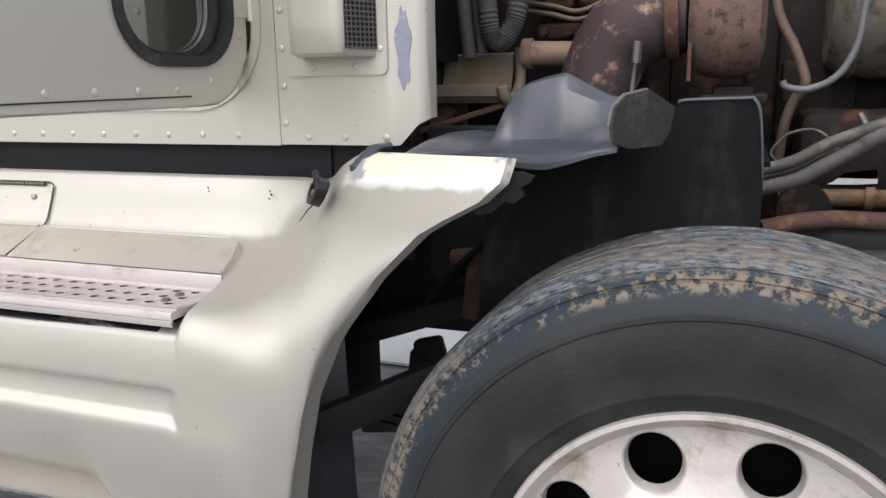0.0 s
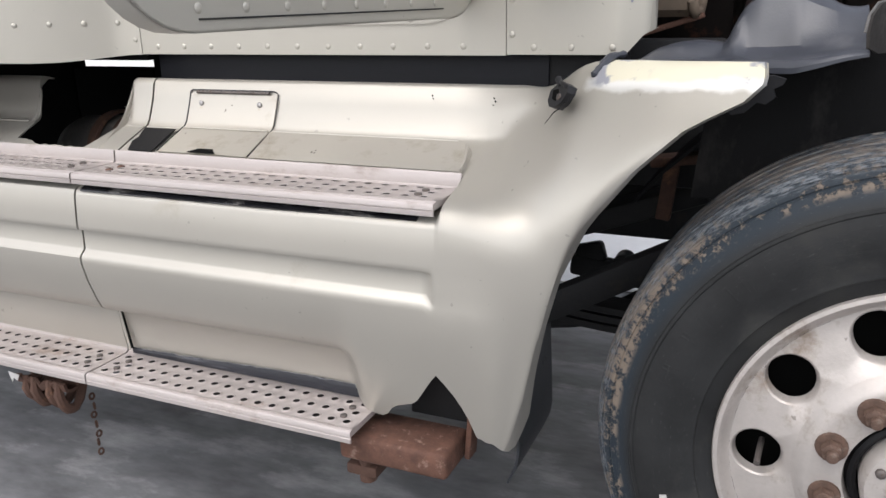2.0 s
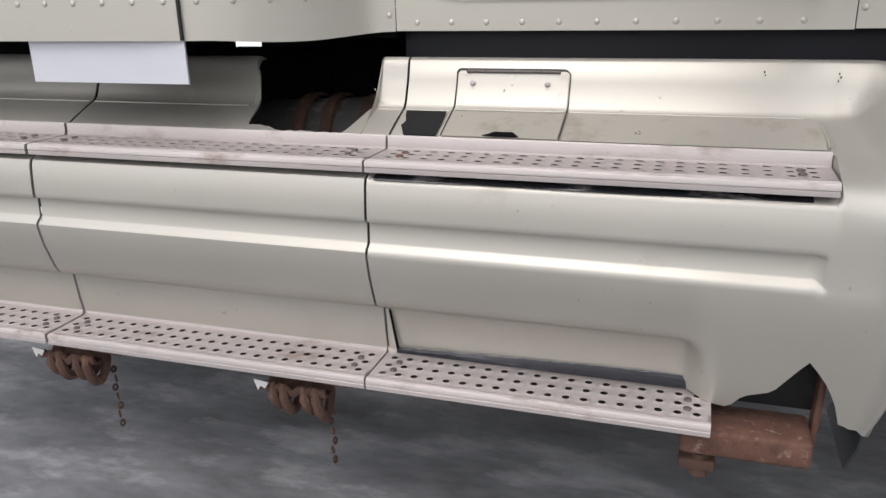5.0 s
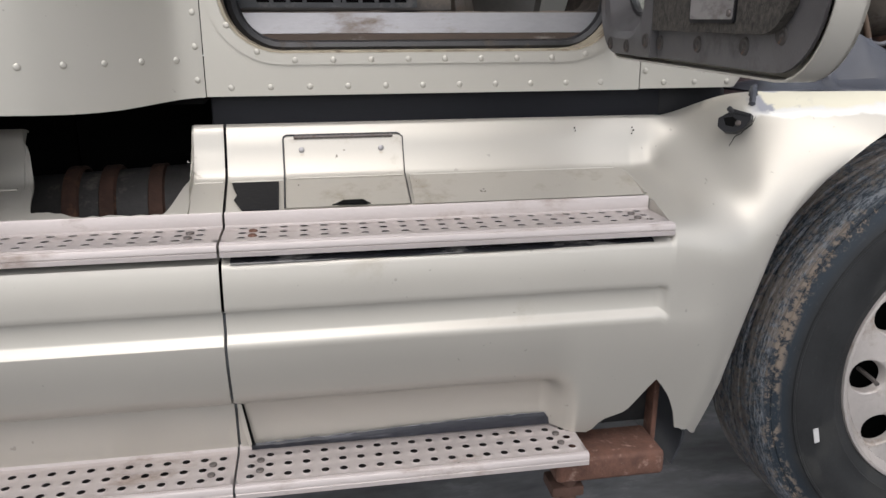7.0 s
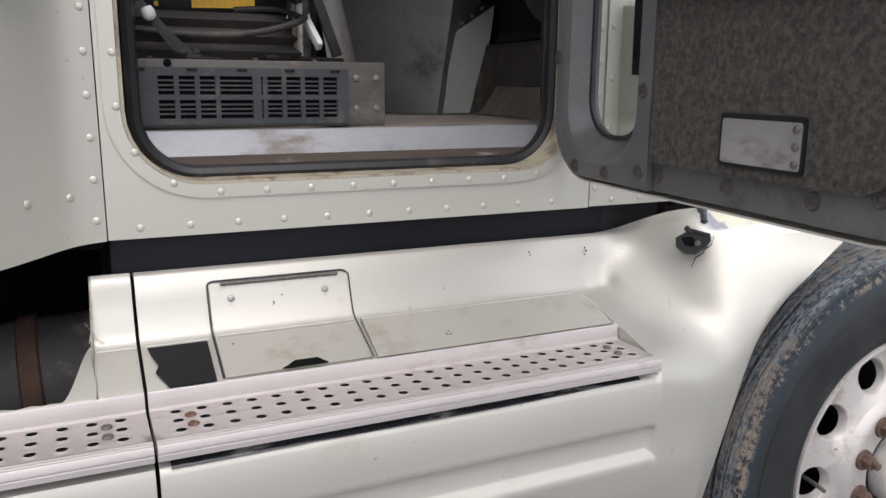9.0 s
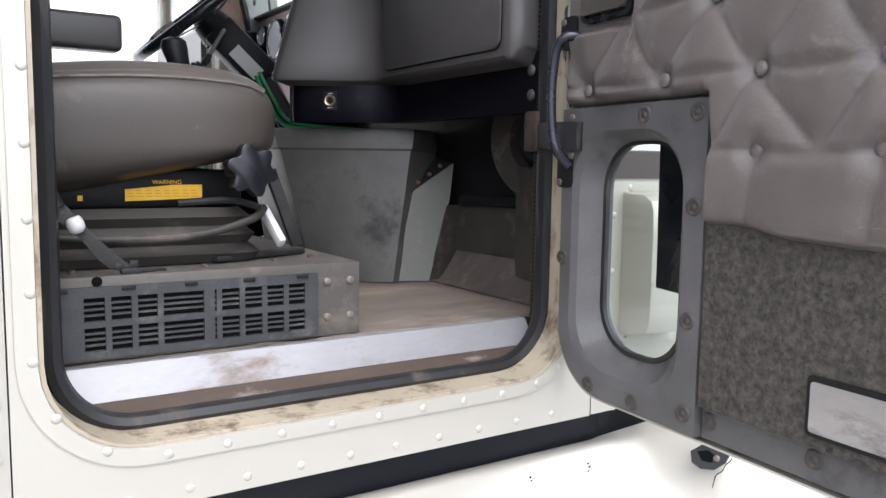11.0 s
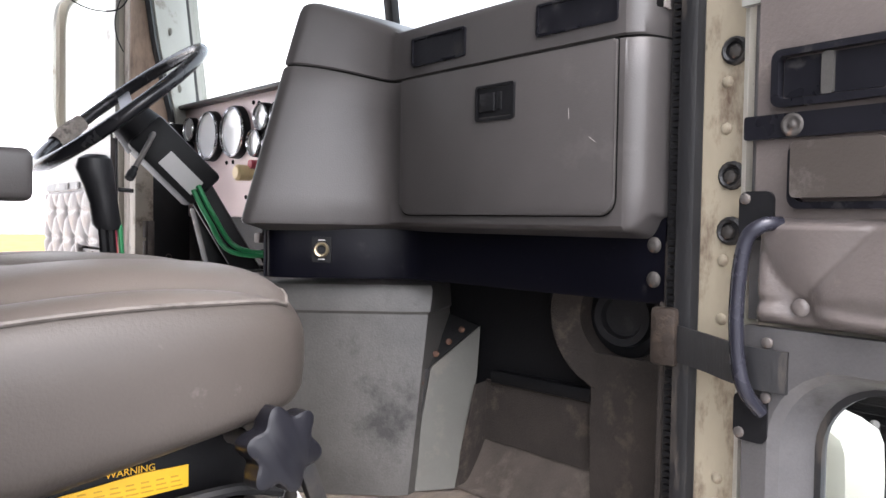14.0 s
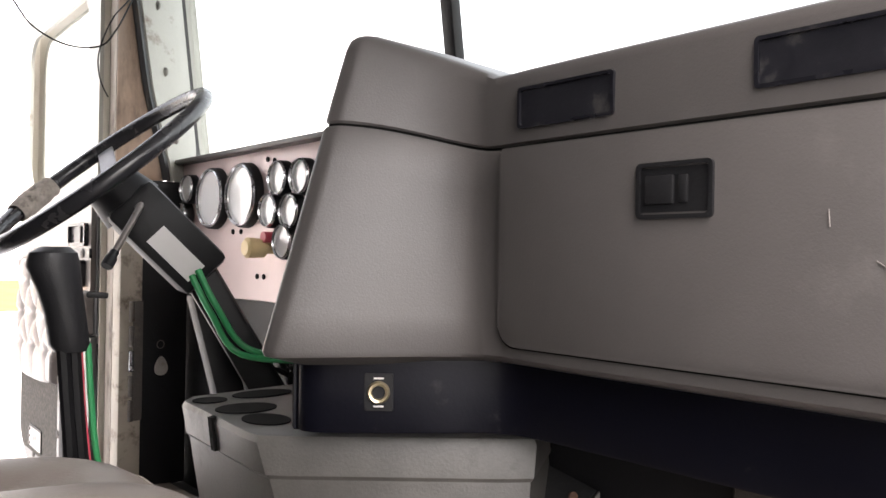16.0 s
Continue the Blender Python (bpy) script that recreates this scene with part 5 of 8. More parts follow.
def step(x0, x1, upper, rusty=False):
    margin, want = (0.035, 0.0365) if upper else (0.025, 0.0345)
    n = round((x1 - x0 - 2 * margin) / want)
    gap = (x1 - x0 - 2 * margin) / n
    cols = [x0 + margin + gap * k for k in range(n + 1)]
    if upper:
        zt, yb, yf, y_in, y_out = 0.878, -0.1525, -0.284, -0.1635, -0.2625
        b = step_plate(x0, x1, yb, yf, zt, 0.0265, 0.022, y_in, y_out, cols)
        t = thing("step_plate", ((x0 + x1) / 2, -0.22, 0.86), "dull perforated aluminium upper step plate on the fairing", "step", "step plates")
    else:
        zt, yb, yf, y_in, y_out = 0.432, -0.196, -0.330, -0.209, -0.3165
        b = step_plate(x0, x1, yb, yf, zt, 0.012, 0.024, y_in, y_out, cols)
        t = thing("step_plate", ((x0 + x1) / 2, -0.26, 0.41), "dull perforated aluminium lower step plate on rusty brackets", "step", "step plates")
    part("tread", b, STEP_ALU, t, sharp=30)
    b = bmesh.new()
    if upper:
        box(b, x0 + 0.02, x1 - 0.02, -0.270, -0.17, 0.853, 0.857)
        box(b, x0 + 0.004, x1 - 0.004, -0.1690, -0.1668, 0.8585, 0.8755)
    else:
        box(b, x0 + 0.02, x1 - 0.02, -0.316, -0.205, 0.400, 0.405)
        box(b, x0 + 0.004, x1 - 0.004, -0.2125, -0.2100, 0.4065, 0.4295)
    part("support", b, STEP_LINER, t)
    # knurled strip along the nose
    b = bmesh.new()
    yk = y_out - 0.28 * (y_out - yf)
    for k in range(int((x1 - x0 - 0.03) / 0.0052)):
        x = x0 + 0.015 + 0.0052 * k
        box(b, x, x + 0.0028, yk - 0.0011, yk + 0.0011, zt + 0.0012, zt + 0.0024)
    part("knurled_strip", b, WHEEL_ALU, t, "bright knurled strip along the nose")
    dy = (y_in - y_out) / 3
    for x in ((cols[0] + cols[1]) / 2, (cols[-1] + cols[-2]) / 2):
        for j in (1, 2):
            stud("bolt", RUSTY_BOLT if rusty and x < (x0 + x1) / 2 else STEP_BOLT, (x, y_in - dy * j, zt), t)
    return t


step(-0.822, 0.0165, True, True)
step(-1.640, -0.8265, True)
step(-2.46, -1.648, True)
step(-0.824, -0.148, False)
step(-1.640, -0.8285, False)
step(-2.46, -1.648, False)

# rusty step brackets
bracket = thing("step_bracket", (-0.02, -0.2, 0.35), "rusty steel step bracket under the fairing", "bracket", "step brackets")
bm = bmesh.new()
box(bm, -0.20, 0.032, -0.292, -0.175, 0.343, 0.398, 0.010, 3)
part("tube_end", bm, RUST, bracket)
bm = bmesh.new()
obox(bm, (0.040, -0.19, 0.345), (0.052, -0.175, 0.55), 0.040, 0.012, up=(1, 0, 0), bevel=0.003)
part("upright", bm, RUST, bracket)
bm = bmesh.new()
cyl(bm, (-0.16, -0.25, 0.28), (-0.16, -0.25, 0.33), 0.018, seg=10)
box(bm, -0.20, -0.13, -0.27, -0.2, 0.295, 0.32, 0.006)
part("clamp", bm, RUST_DARK, bracket)
bm = bmesh.new()
box(bm, -0.1, 0.045, -0.165, -0.14, 0.40, 0.56, 0.004)
part("dark_plate", bm, CHASSIS, bracket)
for x in (-1.01, -1.62):
    br = thing("step_bracket", (x, -0.24, 0.36), "corroded steel step bracket with dangling wire", "bracket", "step brackets")
    bm = bmesh.new()
    sheet(bm, [[Vector((x - 0.085 + 0.016 * k, y, z - 0.006 * noise.noise(Vector((x + k * 0.9, y * 40, 3))) - (0.012 if k in (2, 5) else 0))) for k in range(11)] for y, z in ((-0.305, 0.372), (-0.300, 0.352), (-0.286, 0.345), (-0.262, 0.347), (-0.24, 0.372), (-0.21, 0.392))], 0.007)
    part("strap", bm, RUST_DARK, br, "ragged rusty strap")
    for k, (dx, dz) in enumerate(((-0.055, 0.0), (-0.028, -0.010), (0.022, -0.004), (0.050, -0.014))):
        bm = bmesh.new()
        tube(bm, [(x + dx, -0.296, 0.372), (x + dx + 0.004, -0.304, 0.345), (x + dx + 0.010, -0.296, 0.322 + dz), (x + dx + 0.012, -0.272, 0.312 + dz), (x + dx + 0.010, -0.248, 0.325), (x + dx + 0.006, -0.238, 0.36)], [0.009, 0.011, 0.012, 0.010, 0.011, 0.009], 8, 3, 0.0016)
        part("hook", bm, RUST_DARK, br)
    bm = bmesh.new()
    box(bm, x + 0.045, x + 0.125, -0.262, -0.235, 0.362, 0.374, 0.003)
    part("arm", bm, RUST_DARK, br)
    bm = bmesh.new()
    slab(bm, [(x - 0.088, 0.392), (x - 0.052, 0.388), (x - 0.062, 0.372), (x - 0.072, 0.378), (x - 0.080, 0.366)], lambda u, v, d: (u, -0.318 + d, v - 0.006), 0.002)
    part("plastic_scrap", bm, WHITE_PLASTIC, br, "torn white plastic scrap")
    bm = bmesh.new()
    for k in range(7):
        z = 0.285 - 0.026 * k
        lathe(bm, [(0.0075 + 0.003 * math.cos(a), 0.003 * math.sin(a)) for a in [2 * math.pi * j / 6 for j in range(7)]], (x + 0.035 + 0.004 * math.sin(k * 2.1), -0.20, z), (1, k % 2, 0.15), 8)
    part("chain", bm, RUST_DARK, br, "short rusty chain")

# ---- front wheel ----
HUB = Vector((0.797, 0.0, 0.482))
front_wheel = thing("front_wheel", HUB, "muddy truck tyre on dull ten-hole aluminium wheel", "wheel")
bm = bmesh.new()
tp = [(0.300, -0.185), (0.306, -0.198), (0.318, -0.207), (0.336, -0.2155), (0.338, -0.2185), (0.343, -0.2190), (0.346, -0.2185), (0.372, -0.226), (0.40, -0.229), (0.425, -0.2275), (0.436, -0.2250), (0.438, -0.2268), (0.443, -0.2262), (0.4445, -0.2230), (0.447, -0.222), (0.462, -0.214), (0.475, -0.206), (0.4805, -0.2038), (0.4815, -0.2012), (0.4835, -0.2006), (0.485, -0.2022), (0.4935, -0.1985), (0.4945, -0.1958), (0.4965, -0.1950), (0.498, -0.1962), (0.5035, -0.190), (0.5060, -0.1855), (0.5045, -0.1835), (0.5050, -0.1815), (0.5080, -0.180), (0.5090, -0.172)]
for g in (-0.158, -0.124, -0.082, -0.040, 0.002):
    tp += [(0.5115, g - 0.007), (0.510, g - 0.006), (0.499, g - 0.0045), (0.499, g + 0.0045), (0.510, g + 0.006), (0.5115, g + 0.007), (0.512, g + 0.014)]
tp += [(0.507, 0.028), (0.500, 0.038), (0.475, 0.05), (0.43, 0.068), (0.39, 0.07), (0.34, 0.058), (0.300, 0.03), (0.29, 0.0), (0.29, -0.17), (0.300, -0.185)]
lathe(bm, tp, (0, 0, 0), (0, 1, 0), 120)
tyre = part("tyre", bm, TYRE, None, "dusty tyre with dried mud on its shoulder", sharp=30)
tyre.location = HUB
tyre.parent = front_wheel
tyre.matrix_parent_inverse = origin_of(front_wheel).inverted()
# raised lettering on the sidewall: plain bars
for k in range(9):
    a = radians(128 + 4.6 * k)
    c = Vector((0.405 * math.cos(a), -0.2286, 0.405 * math.sin(a)))
    t_ = Vector((-math.sin(a), 0, math.cos(a)))
    u_ = Vector((math.cos(a), 0, math.sin(a)))
    for c_ in ([c, c + t_ * 0.008] if k % 2 else [c]):
        bm = bmesh.new()
        obox(bm, c_ - u_ * 0.014, c_ + u_ * 0.014, 0.002 + 0.001 * (k % 3), 0.0006, up=(0, 1, 0), bevel=0.0003)
        mark = part("moulded_mark", bm, TYRE, None)
        mark.location = HUB
        mark.parent = front_wheel
        mark.matrix_parent_inverse = origin_of(front_wheel).inverted()
bm = bmesh.new()
obox(bm, (0.417, -0.2300, 0.376), (0.425, -0.2300, 0.342), 0.012, 0.003, up=(0, 1, 0))
part("paper_tag", bm, WHITE_PLASTIC, front_wheel, "small white paper tag")
# wheel disc with hand holes
bm = bmesh.new()
NH = 10
rim_prof = [(0.304, -0.186), (0.309, -0.200), (0.307, -0.206), (0.300, -0.207), (0.293, -0.200), (0.288, -0.190), (0.282, -0.186)]
lathe(bm, rim_prof, HUB, (0, 1, 0), 120)
# holed band between two radii, sector by sector
R_IN, R_OUT, R_H, RH, A0 = 0.185, 0.282, 0.2375, 0.0405, radians(110.5)
SEGS = 24


def disc_y(r):
    return -0.186 - 0.012 * smoothstep(0.275, 0.20, r) - 0.030 * smoothstep(0.205, 0.160, r)


for h in range(NH):
    ac = A0 + 2 * math.pi * h / NH
    half = math.pi / NH
    outer, ring1, ring2, ring3 = [], [], [], []
    for k in range(SEGS):
        a = 2 * math.pi * k / SEGS
        ca, sa = math.cos(a), math.sin(a)
        s = 1 / max(abs(ca), abs(sa))
        rr, aa = (R_IN + R_OUT) / 2 + ca * s * (R_OUT - R_IN) / 2, ac + sa * s * half
        outer.append(bm.verts.new(HUB + Vector((rr * math.cos(aa), disc_y(rr), rr * math.sin(aa)))))
        cx, cz = R_H * math.cos(ac), R_H * math.sin(ac)
        for lst, r_, dy_ in ((ring1, RH + 0.003, 0), (ring2, RH, 0.003), (ring3, RH - 0.004, 0.020)):
            px_, pz_ = cx + r_ * math.cos(ac + a), cz + r_ * math.sin(ac + a)
            lst.append(bm.verts.new(HUB + Vector((px_, disc_y(math.hypot(px_, pz_)) + dy_, pz_))))
    for p, q in ((outer, ring1), (ring1, ring2), (ring2, ring3)):
        for k in range(SEGS):
            bm.faces.new((p[k], p[(k + 1) % SEGS], q[(k + 1) % SEGS], q[k]))
lathe(bm, [(0.185, disc_y(0.185)), (0.178, disc_y(0.178)), (0.170, disc_y(0.170)), (0.163, disc_y(0.163)), (0.157, -0.2285), (0.12, -0.229), (0.112, -0.227), (0.108, -0.20)], HUB, (0, 1, 0), 120)
bmesh.ops.remove_doubles(bm, verts=bm.verts, dist=3e-4)
part("rim", bm, WHEEL_ALU, front_wheel, "dull oxidised aluminium wheel disc", sharp=30)
# drum coloured near-black for the shade behind the wheel's hand holes
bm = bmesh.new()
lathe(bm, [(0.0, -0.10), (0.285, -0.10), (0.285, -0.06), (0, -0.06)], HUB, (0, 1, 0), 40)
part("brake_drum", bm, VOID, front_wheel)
bm = bmesh.new()
lathe(bm, [(0.108, -0.20), (0.104, -0.218), (0.098, -0.222), (0.092, -0.218), (0.09, -0.20)], HUB, (0, 1, 0), 60)
part("pilot_ring", bm, BLACK, front_wheel)
bm = bmesh.new()
lathe(bm, [(0.088, -0.19), (0.088, -0.245), (0.082, -0.253), (0.060, -0.256), (0.052, -0.264), (0.048, -0.272), (0, -0.273)], HUB, (0, 1, 0), 60)
hub_cap = part("hub_cap", bm, WHEEL_ALU, front_wheel, "grey oil-filled hub cap")
HB = dome_mesh("cap_bolt", 0.008, 0.007, STEEL_BOLT, (0, -1, 0), True)
for k in range(6):
    a = radians(95 + 60 * k)
    stud("cap_bolt", HB, HUB + Vector((0.070 * math.cos(a), -0.2545, 0.070 * math.sin(a))), hub_cap)
NUT = bmesh.new()
lathe(NUT, [(0, -0.040), (0.008, -0.040), (0.0098, -0.037), (0.010, -0.028), (0.0125, -0.0275), (0.014, -0.025)], (0, 0, 0), (0, 1, 0), 12)
lathe(NUT, [(0.0125, -0.0265), (0.0165, -0.024), (0.0168, -0.008), (0.0168, -0.006)], (0, 0, 0), (0, 1, 0), 6)
lathe(NUT, [(0.015, -0.007), (0.0235, -0.006), (0.0245, 0)], (0, 0, 0), (0, 1, 0), 18)
bmesh.ops.recalc_face_normals(NUT, faces=NUT.faces)
nut_me = bpy.data.meshes.new("wheel_nut")
NUT.to_mesh(nut_me)
nut_me.materials.append(mat("rusty_wheel_nut", (0.115, 0.070, 0.052), 0.7, 0.25, 0.5, 60, 200, 0.3, (0.22, 0.175, 0.145), 0.46, 80))
for k in range(10):
    a = radians(89 + 36 * k)
    stud("wheel_nut", nut_me, HUB + Vector((0.139 * math.cos(a), -0.2285, 0.139 * math.sin(a))), front_wheel)
bm = bmesh.new()
tube(bm, [(0.797 - 0.232, -0.15, 0.475), (0.797 - 0.235, -0.20, 0.472), (0.797 - 0.236, -0.222, 0.468)], 0.005, 8)
part("valve_stem", bm, STEEL_BOLT, front_wheel)

# ---- inner arch and engine side ----
liner = thing("arch_liner", (0.6, 0.1, 0.9), "black plastic inner wheel-arch liner, cut off at the top", "wheel-arch liner")
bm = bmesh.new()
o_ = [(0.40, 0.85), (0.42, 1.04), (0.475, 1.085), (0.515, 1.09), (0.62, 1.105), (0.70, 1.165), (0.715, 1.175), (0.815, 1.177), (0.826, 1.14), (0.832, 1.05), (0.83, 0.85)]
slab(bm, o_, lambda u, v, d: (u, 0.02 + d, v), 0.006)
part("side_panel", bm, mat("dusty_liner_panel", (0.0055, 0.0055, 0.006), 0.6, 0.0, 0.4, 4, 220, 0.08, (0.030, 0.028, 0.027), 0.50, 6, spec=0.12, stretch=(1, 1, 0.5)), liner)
bm = bmesh.new()
tube(bm, [(0.712, 0.018, 1.172), (0.72, 0.018, 1.176), (0.80, 0.018, 1.178), (0.814, 0.018, 1.176), (0.824, 0.018, 1.150), (0.8315, 0.018, 1.06)], [0.0025, 0.0025, 0.0025, 0.003, 0.002, 0.0005], 6, 3)
part("rim", bm, GREY_PLASTIC, liner, "pale worn rim of the liner")
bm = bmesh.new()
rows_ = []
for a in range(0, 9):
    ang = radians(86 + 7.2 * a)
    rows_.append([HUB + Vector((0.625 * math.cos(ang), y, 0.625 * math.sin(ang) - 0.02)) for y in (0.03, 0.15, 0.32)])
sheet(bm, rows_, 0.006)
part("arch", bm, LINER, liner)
bm = bmesh.new()
sheet(bm, [[Vector((0.118 + 0.02 * smoothstep(0.9, 0.2, z) - 0.045 * smoothstep(0.36, 0.22, z), y, z)) for y in (-0.17, -0.13, -0.08, 0.0, 0.06)] for z in (0.90, 0.7, 0.5, 0.40, 0.36, 0.33, 0.305, 0.285)], 0.005)
part("mud_flap", bm, mat("curled_flap_plastic", (0.022, 0.024, 0.029), 0.34, 0.0, 0.3, 8, 150, 0.05, (0.075, 0.078, 0.085), 0.42, 12), liner, "curled grey-black mud flap")
# grey moulding on top, with its raised hump and cut end
hump = thing("arch_moulding", (0.5, -0.05, 1.09), "faded grey plastic arch moulding with a raised hump", "moulding")
bm = bmesh.new()
hx_ = (0.300, 0.33, 0.365, 0.40, 0.43, 0.445, 0.457, 0.470, 0.491, 0.52, 0.551, 0.585, 0.618, 0.640, 0.660, 0.678)
hz_ = (1.098, 1.118, 1.129, 1.133, 1.130, 1.127, 1.163, 1.187, 1.204, 1.213, 1.219, 1.201, 1.184, 1.182, 1.188, 1.194)
hb_ = (1.095, 1.100, 1.103, 1.104, 1.103, 1.103, 1.103, 1.101, 1.098, 1.096, 1.097, 1.105, 1.114, 1.118, 1.122, 1.126)
rows_ = []
for k in range(53):
    x = lerp(0.300, 0.650, k / 52)
    near_ = [x + 0.002 * j for j in range(-3, 4)]
    zr, zb_ = sum(float(np.interp(q, hx_, hz_)) for q in near_) / 7, sum(float(np.interp(q, hx_, hb_)) for q in near_) / 7
    yf = -0.085 - 0.075 * smoothstep(0.40, 0.62, x)
    hi_ = smoothstep(0.44, 0.48, x)
    fold_ = lerp(-0.060, yf + 0.022, 0.5 * smoothstep(0.44, 0.66, x))
    row = []
    for y, f in ((0.10, 0.35), (0.05, 0.75), (0.02, 0.95), (-0.01, 1.0), (-0.025, lerp(0.98, 0.96, hi_)), (lerp(-0.025, fold_, 0.3), lerp(0.9, 0.82, hi_)),
                 (lerp(-0.025, fold_, 0.65), lerp(0.8, 0.48, hi_)), (fold_, lerp(0.6, 0.24, hi_)), (lerp(fold_, yf, 0.25), lerp(0.42, 0.15, hi_)),
                 (lerp(fold_, yf, 0.6), lerp(0.2, 0.11, hi_)), (yf + 0.006, 0.09), (yf, 0.05), (yf - 0.003, 0.0), (yf - 0.003, -0.07)):
        row.append(Vector((x, y, zb_ + (zr - zb_) * f)))
    rows_.append(row)
sheet(bm, rows_, 0.005)
part("shell", bm, GREY_PLASTIC, hump, sharp=24)
bm = bmesh.new()
ring_ = [(-0.176, 1.149), (-0.169, 1.173), (-0.145, 1.188), (-0.095, 1.194), (-0.032, 1.168), (-0.043, 1.133), (-0.063, 1.117), (-0.136, 1.118), (-0.17, 1.127)]
slab(bm, ring_, lambda u, v, d: (0.647 + 0.45 * (u + 0.163) + d, u, v), 0.004)
part("cut_end", bm, mat("dusty_cut_plastic", (0.022, 0.019, 0.017), 0.8, 0.0, 0.5, 30, 120, 0.4, (0.065, 0.058, 0.052), 0.48, 26), hump, "rough grey cut end")

bm = bmesh.new()
tube(bm, [(0.6455 + 0.45 * (u + 0.163), u, v) for u, v in ring_[:6]], 0.0022, 6, 1)
part("cut_rim", bm, mat("pale_worn_plastic", (0.12, 0.115, 0.11), 0.6, 0.0, 0.4, 40, 200, 0.2), hump)

engine = thing("engine", (0.7, 0.7, 0.9), "dirty rusted diesel engine with turbo, pipes and hoses", "engine")
bm = bmesh.new()
box(bm, 0.36, 1.9, 0.72, 1.20, 0.62, 1.62, 0.02)
part("block", bm, ENGINE_DARK, engine)
for k in range(6):
    bm = bmesh.new()
    box(bm, 0.42 + 0.22 * k, 0.58 + 0.22 * k, 0.66, 0.717, 1.05, 1.50, 0.02)
    part("cylinder_cover", bm, ENGINE_DARK, engine)
for k in range(5):
    bm = bmesh.new()
    cyl(bm, (0.5 + 0.25 * k, 0.64, 0.80), (0.5 + 0.25 * k, 0.717, 0.80), 0.07, seg=14)
    part("core_plug", bm, RUST_DARK, engine)
bm = bmesh.new()
tube(bm, [(0.515, 0.46, 0.98), (0.510, 0.45, 1.12), (0.520, 0.45, 1.20), (0.560, 0.45, 1.285), (0.64, 0.45, 1.325), (0.69, 0.45, 1.33)], [0.075, 0.075, 0.078, 0.080, 0.078, 0.076], 22, 5)
part("elbow", bm, ELBOW, engine, "heat-browned exhaust elbow with flaking scale")
bm = bmesh.new()
lathe(bm, [(0.082, -0.012), (0.09, -0.012), (0.092, 0.012), (0.082, 0.012)], (0.665, 0.45, 1.33), (1, 0, 0.02), 28)
cyl(bm, (0.70, 0.37, 1.27), (0.70, 0.37, 1.20), 0.004, seg=6)
part("clamp", bm, RUST, engine, "rusty band clamp")
bm = bmesh.new()
lathe(bm, [(0.0, -0.070), (0.068, -0.070), (0.086, -0.052), (0.092, -0.02), (0.092, 0.028), (0.080, 0.055), (0.045, 0.066), (0, 0.066)], (0.765, 0.45, 1.305), (1, 0.0, 0.0), 32)
bmesh.ops.scale(bm, vec=(1, 1, 1.1), verts=bm.verts, space=Matrix.Translation((-0.765, -0.45, -1.30)))
part("turbo_housing", bm, mat("pitted_rust_iron", (0.12, 0.075, 0.060), 0.8, 0.1, 0.4, 18, 140, 0.6, (0.020, 0.014, 0.013), 0.52, 55), engine, "pitted rusty turbo housing")
bm = bmesh.new()
lathe(bm, [(0.0, -0.02), (0.128, -0.02), (0.152, 0.0), (0.161, 0.012), (0.161, 0.024), (0.153, 0.03), (0.161, 0.06), (0.161, 0.10), (0.14, 0.17), (0.07, 0.21), (0, 0.21)], (0.966, 0.60, 1.357), (1, 0, 0), 36)
part("compressor_housing", bm, DIRTY_ALLOY, engine, "grey cast compressor housing")
bm = bmesh.new()
box(bm, 0.72, 0.84, 0.40, 0.56, 1.155, 1.175, 0.004)
box(bm, 0.74, 0.82, 0.44, 0.54, 1.08, 1.19, 0.01)
part("turbo_foot", bm, ENGINE_DARK, engine)
bm = bmesh.new()
cyl(bm, (0.36, 0.50, 1.262), (0.60, 0.52, 1.255), 0.026, seg=16)
cyl(bm, (0.35, 0.50, 1.262), (0.37, 0.50, 1.262), 0.032, seg=16)
part("cross_pipe", bm, mat("tan_rusted_pipe", (0.24, 0.165, 0.125), 0.7, 0.2, 0.2, 12, 100, 0.2, (0.12, 0.06, 0.04), 0.45, 14), engine, "tan rusted pipe")
bm = bmesh.new()
sheet(bm, [[Vector((x + 0.004 * math.sin(9 * y), y, z)) for x in (0.17, 0.21, 0.25, 0.29, 0.33)] for y, z in ((0.375, 1.200), (0.378, 1.180), (0.392, 1.168), (0.44, 1.172), (0.485, 1.190), (0.500, 1.225), (0.502, 1.262), (0.512, 1.266))], 0.006)
tube(bm, [(0.338, 0.372, 1.195), (0.342, 0.385, 1.170), (0.345, 0.44, 1.172), (0.345, 0.49, 1.205), (0.342, 0.50, 1.275)], 0.012, 10, 4)
part("exhaust_guard", bm, mat("sooty_tan_metal", (0.20, 0.155, 0.115), 0.7, 0.2, 0.3, 10, 90, 0.3, (0.07, 0.05, 0.038), 0.46, 12), engine, "sooty tan metal guard")
bm = bmesh.new()
box(bm, 0.165, 0.40, 0.66, 0.70, 0.90, 1.72, 0.004)
part("rear_cover", bm, ENGINE_DARK, engine)
bm = bmesh.new()
obox(bm, (0.30, 0.16, 0.885), (0.46, 0.20, 0.90), 0.05, 0.02, bevel=0.004)
obox(bm, (0.33, 0.18, 0.76), (0.345, 0.18, 0.885), 0.02, 0.03, bevel=0.004)
part("shackle", bm, RUST_DARK, engine, "rusty spring shackle")
bm = bmesh.new()
obox(bm, (0.14, 0.40, 1.10), (0.36, 0.42, 1.165), 0.06, 0.012, bevel=0.003)
obox(bm, (0.14, 0.44, 1.08), (0.20, 0.44, 1.16), 0.02, 0.05, bevel=0.003)
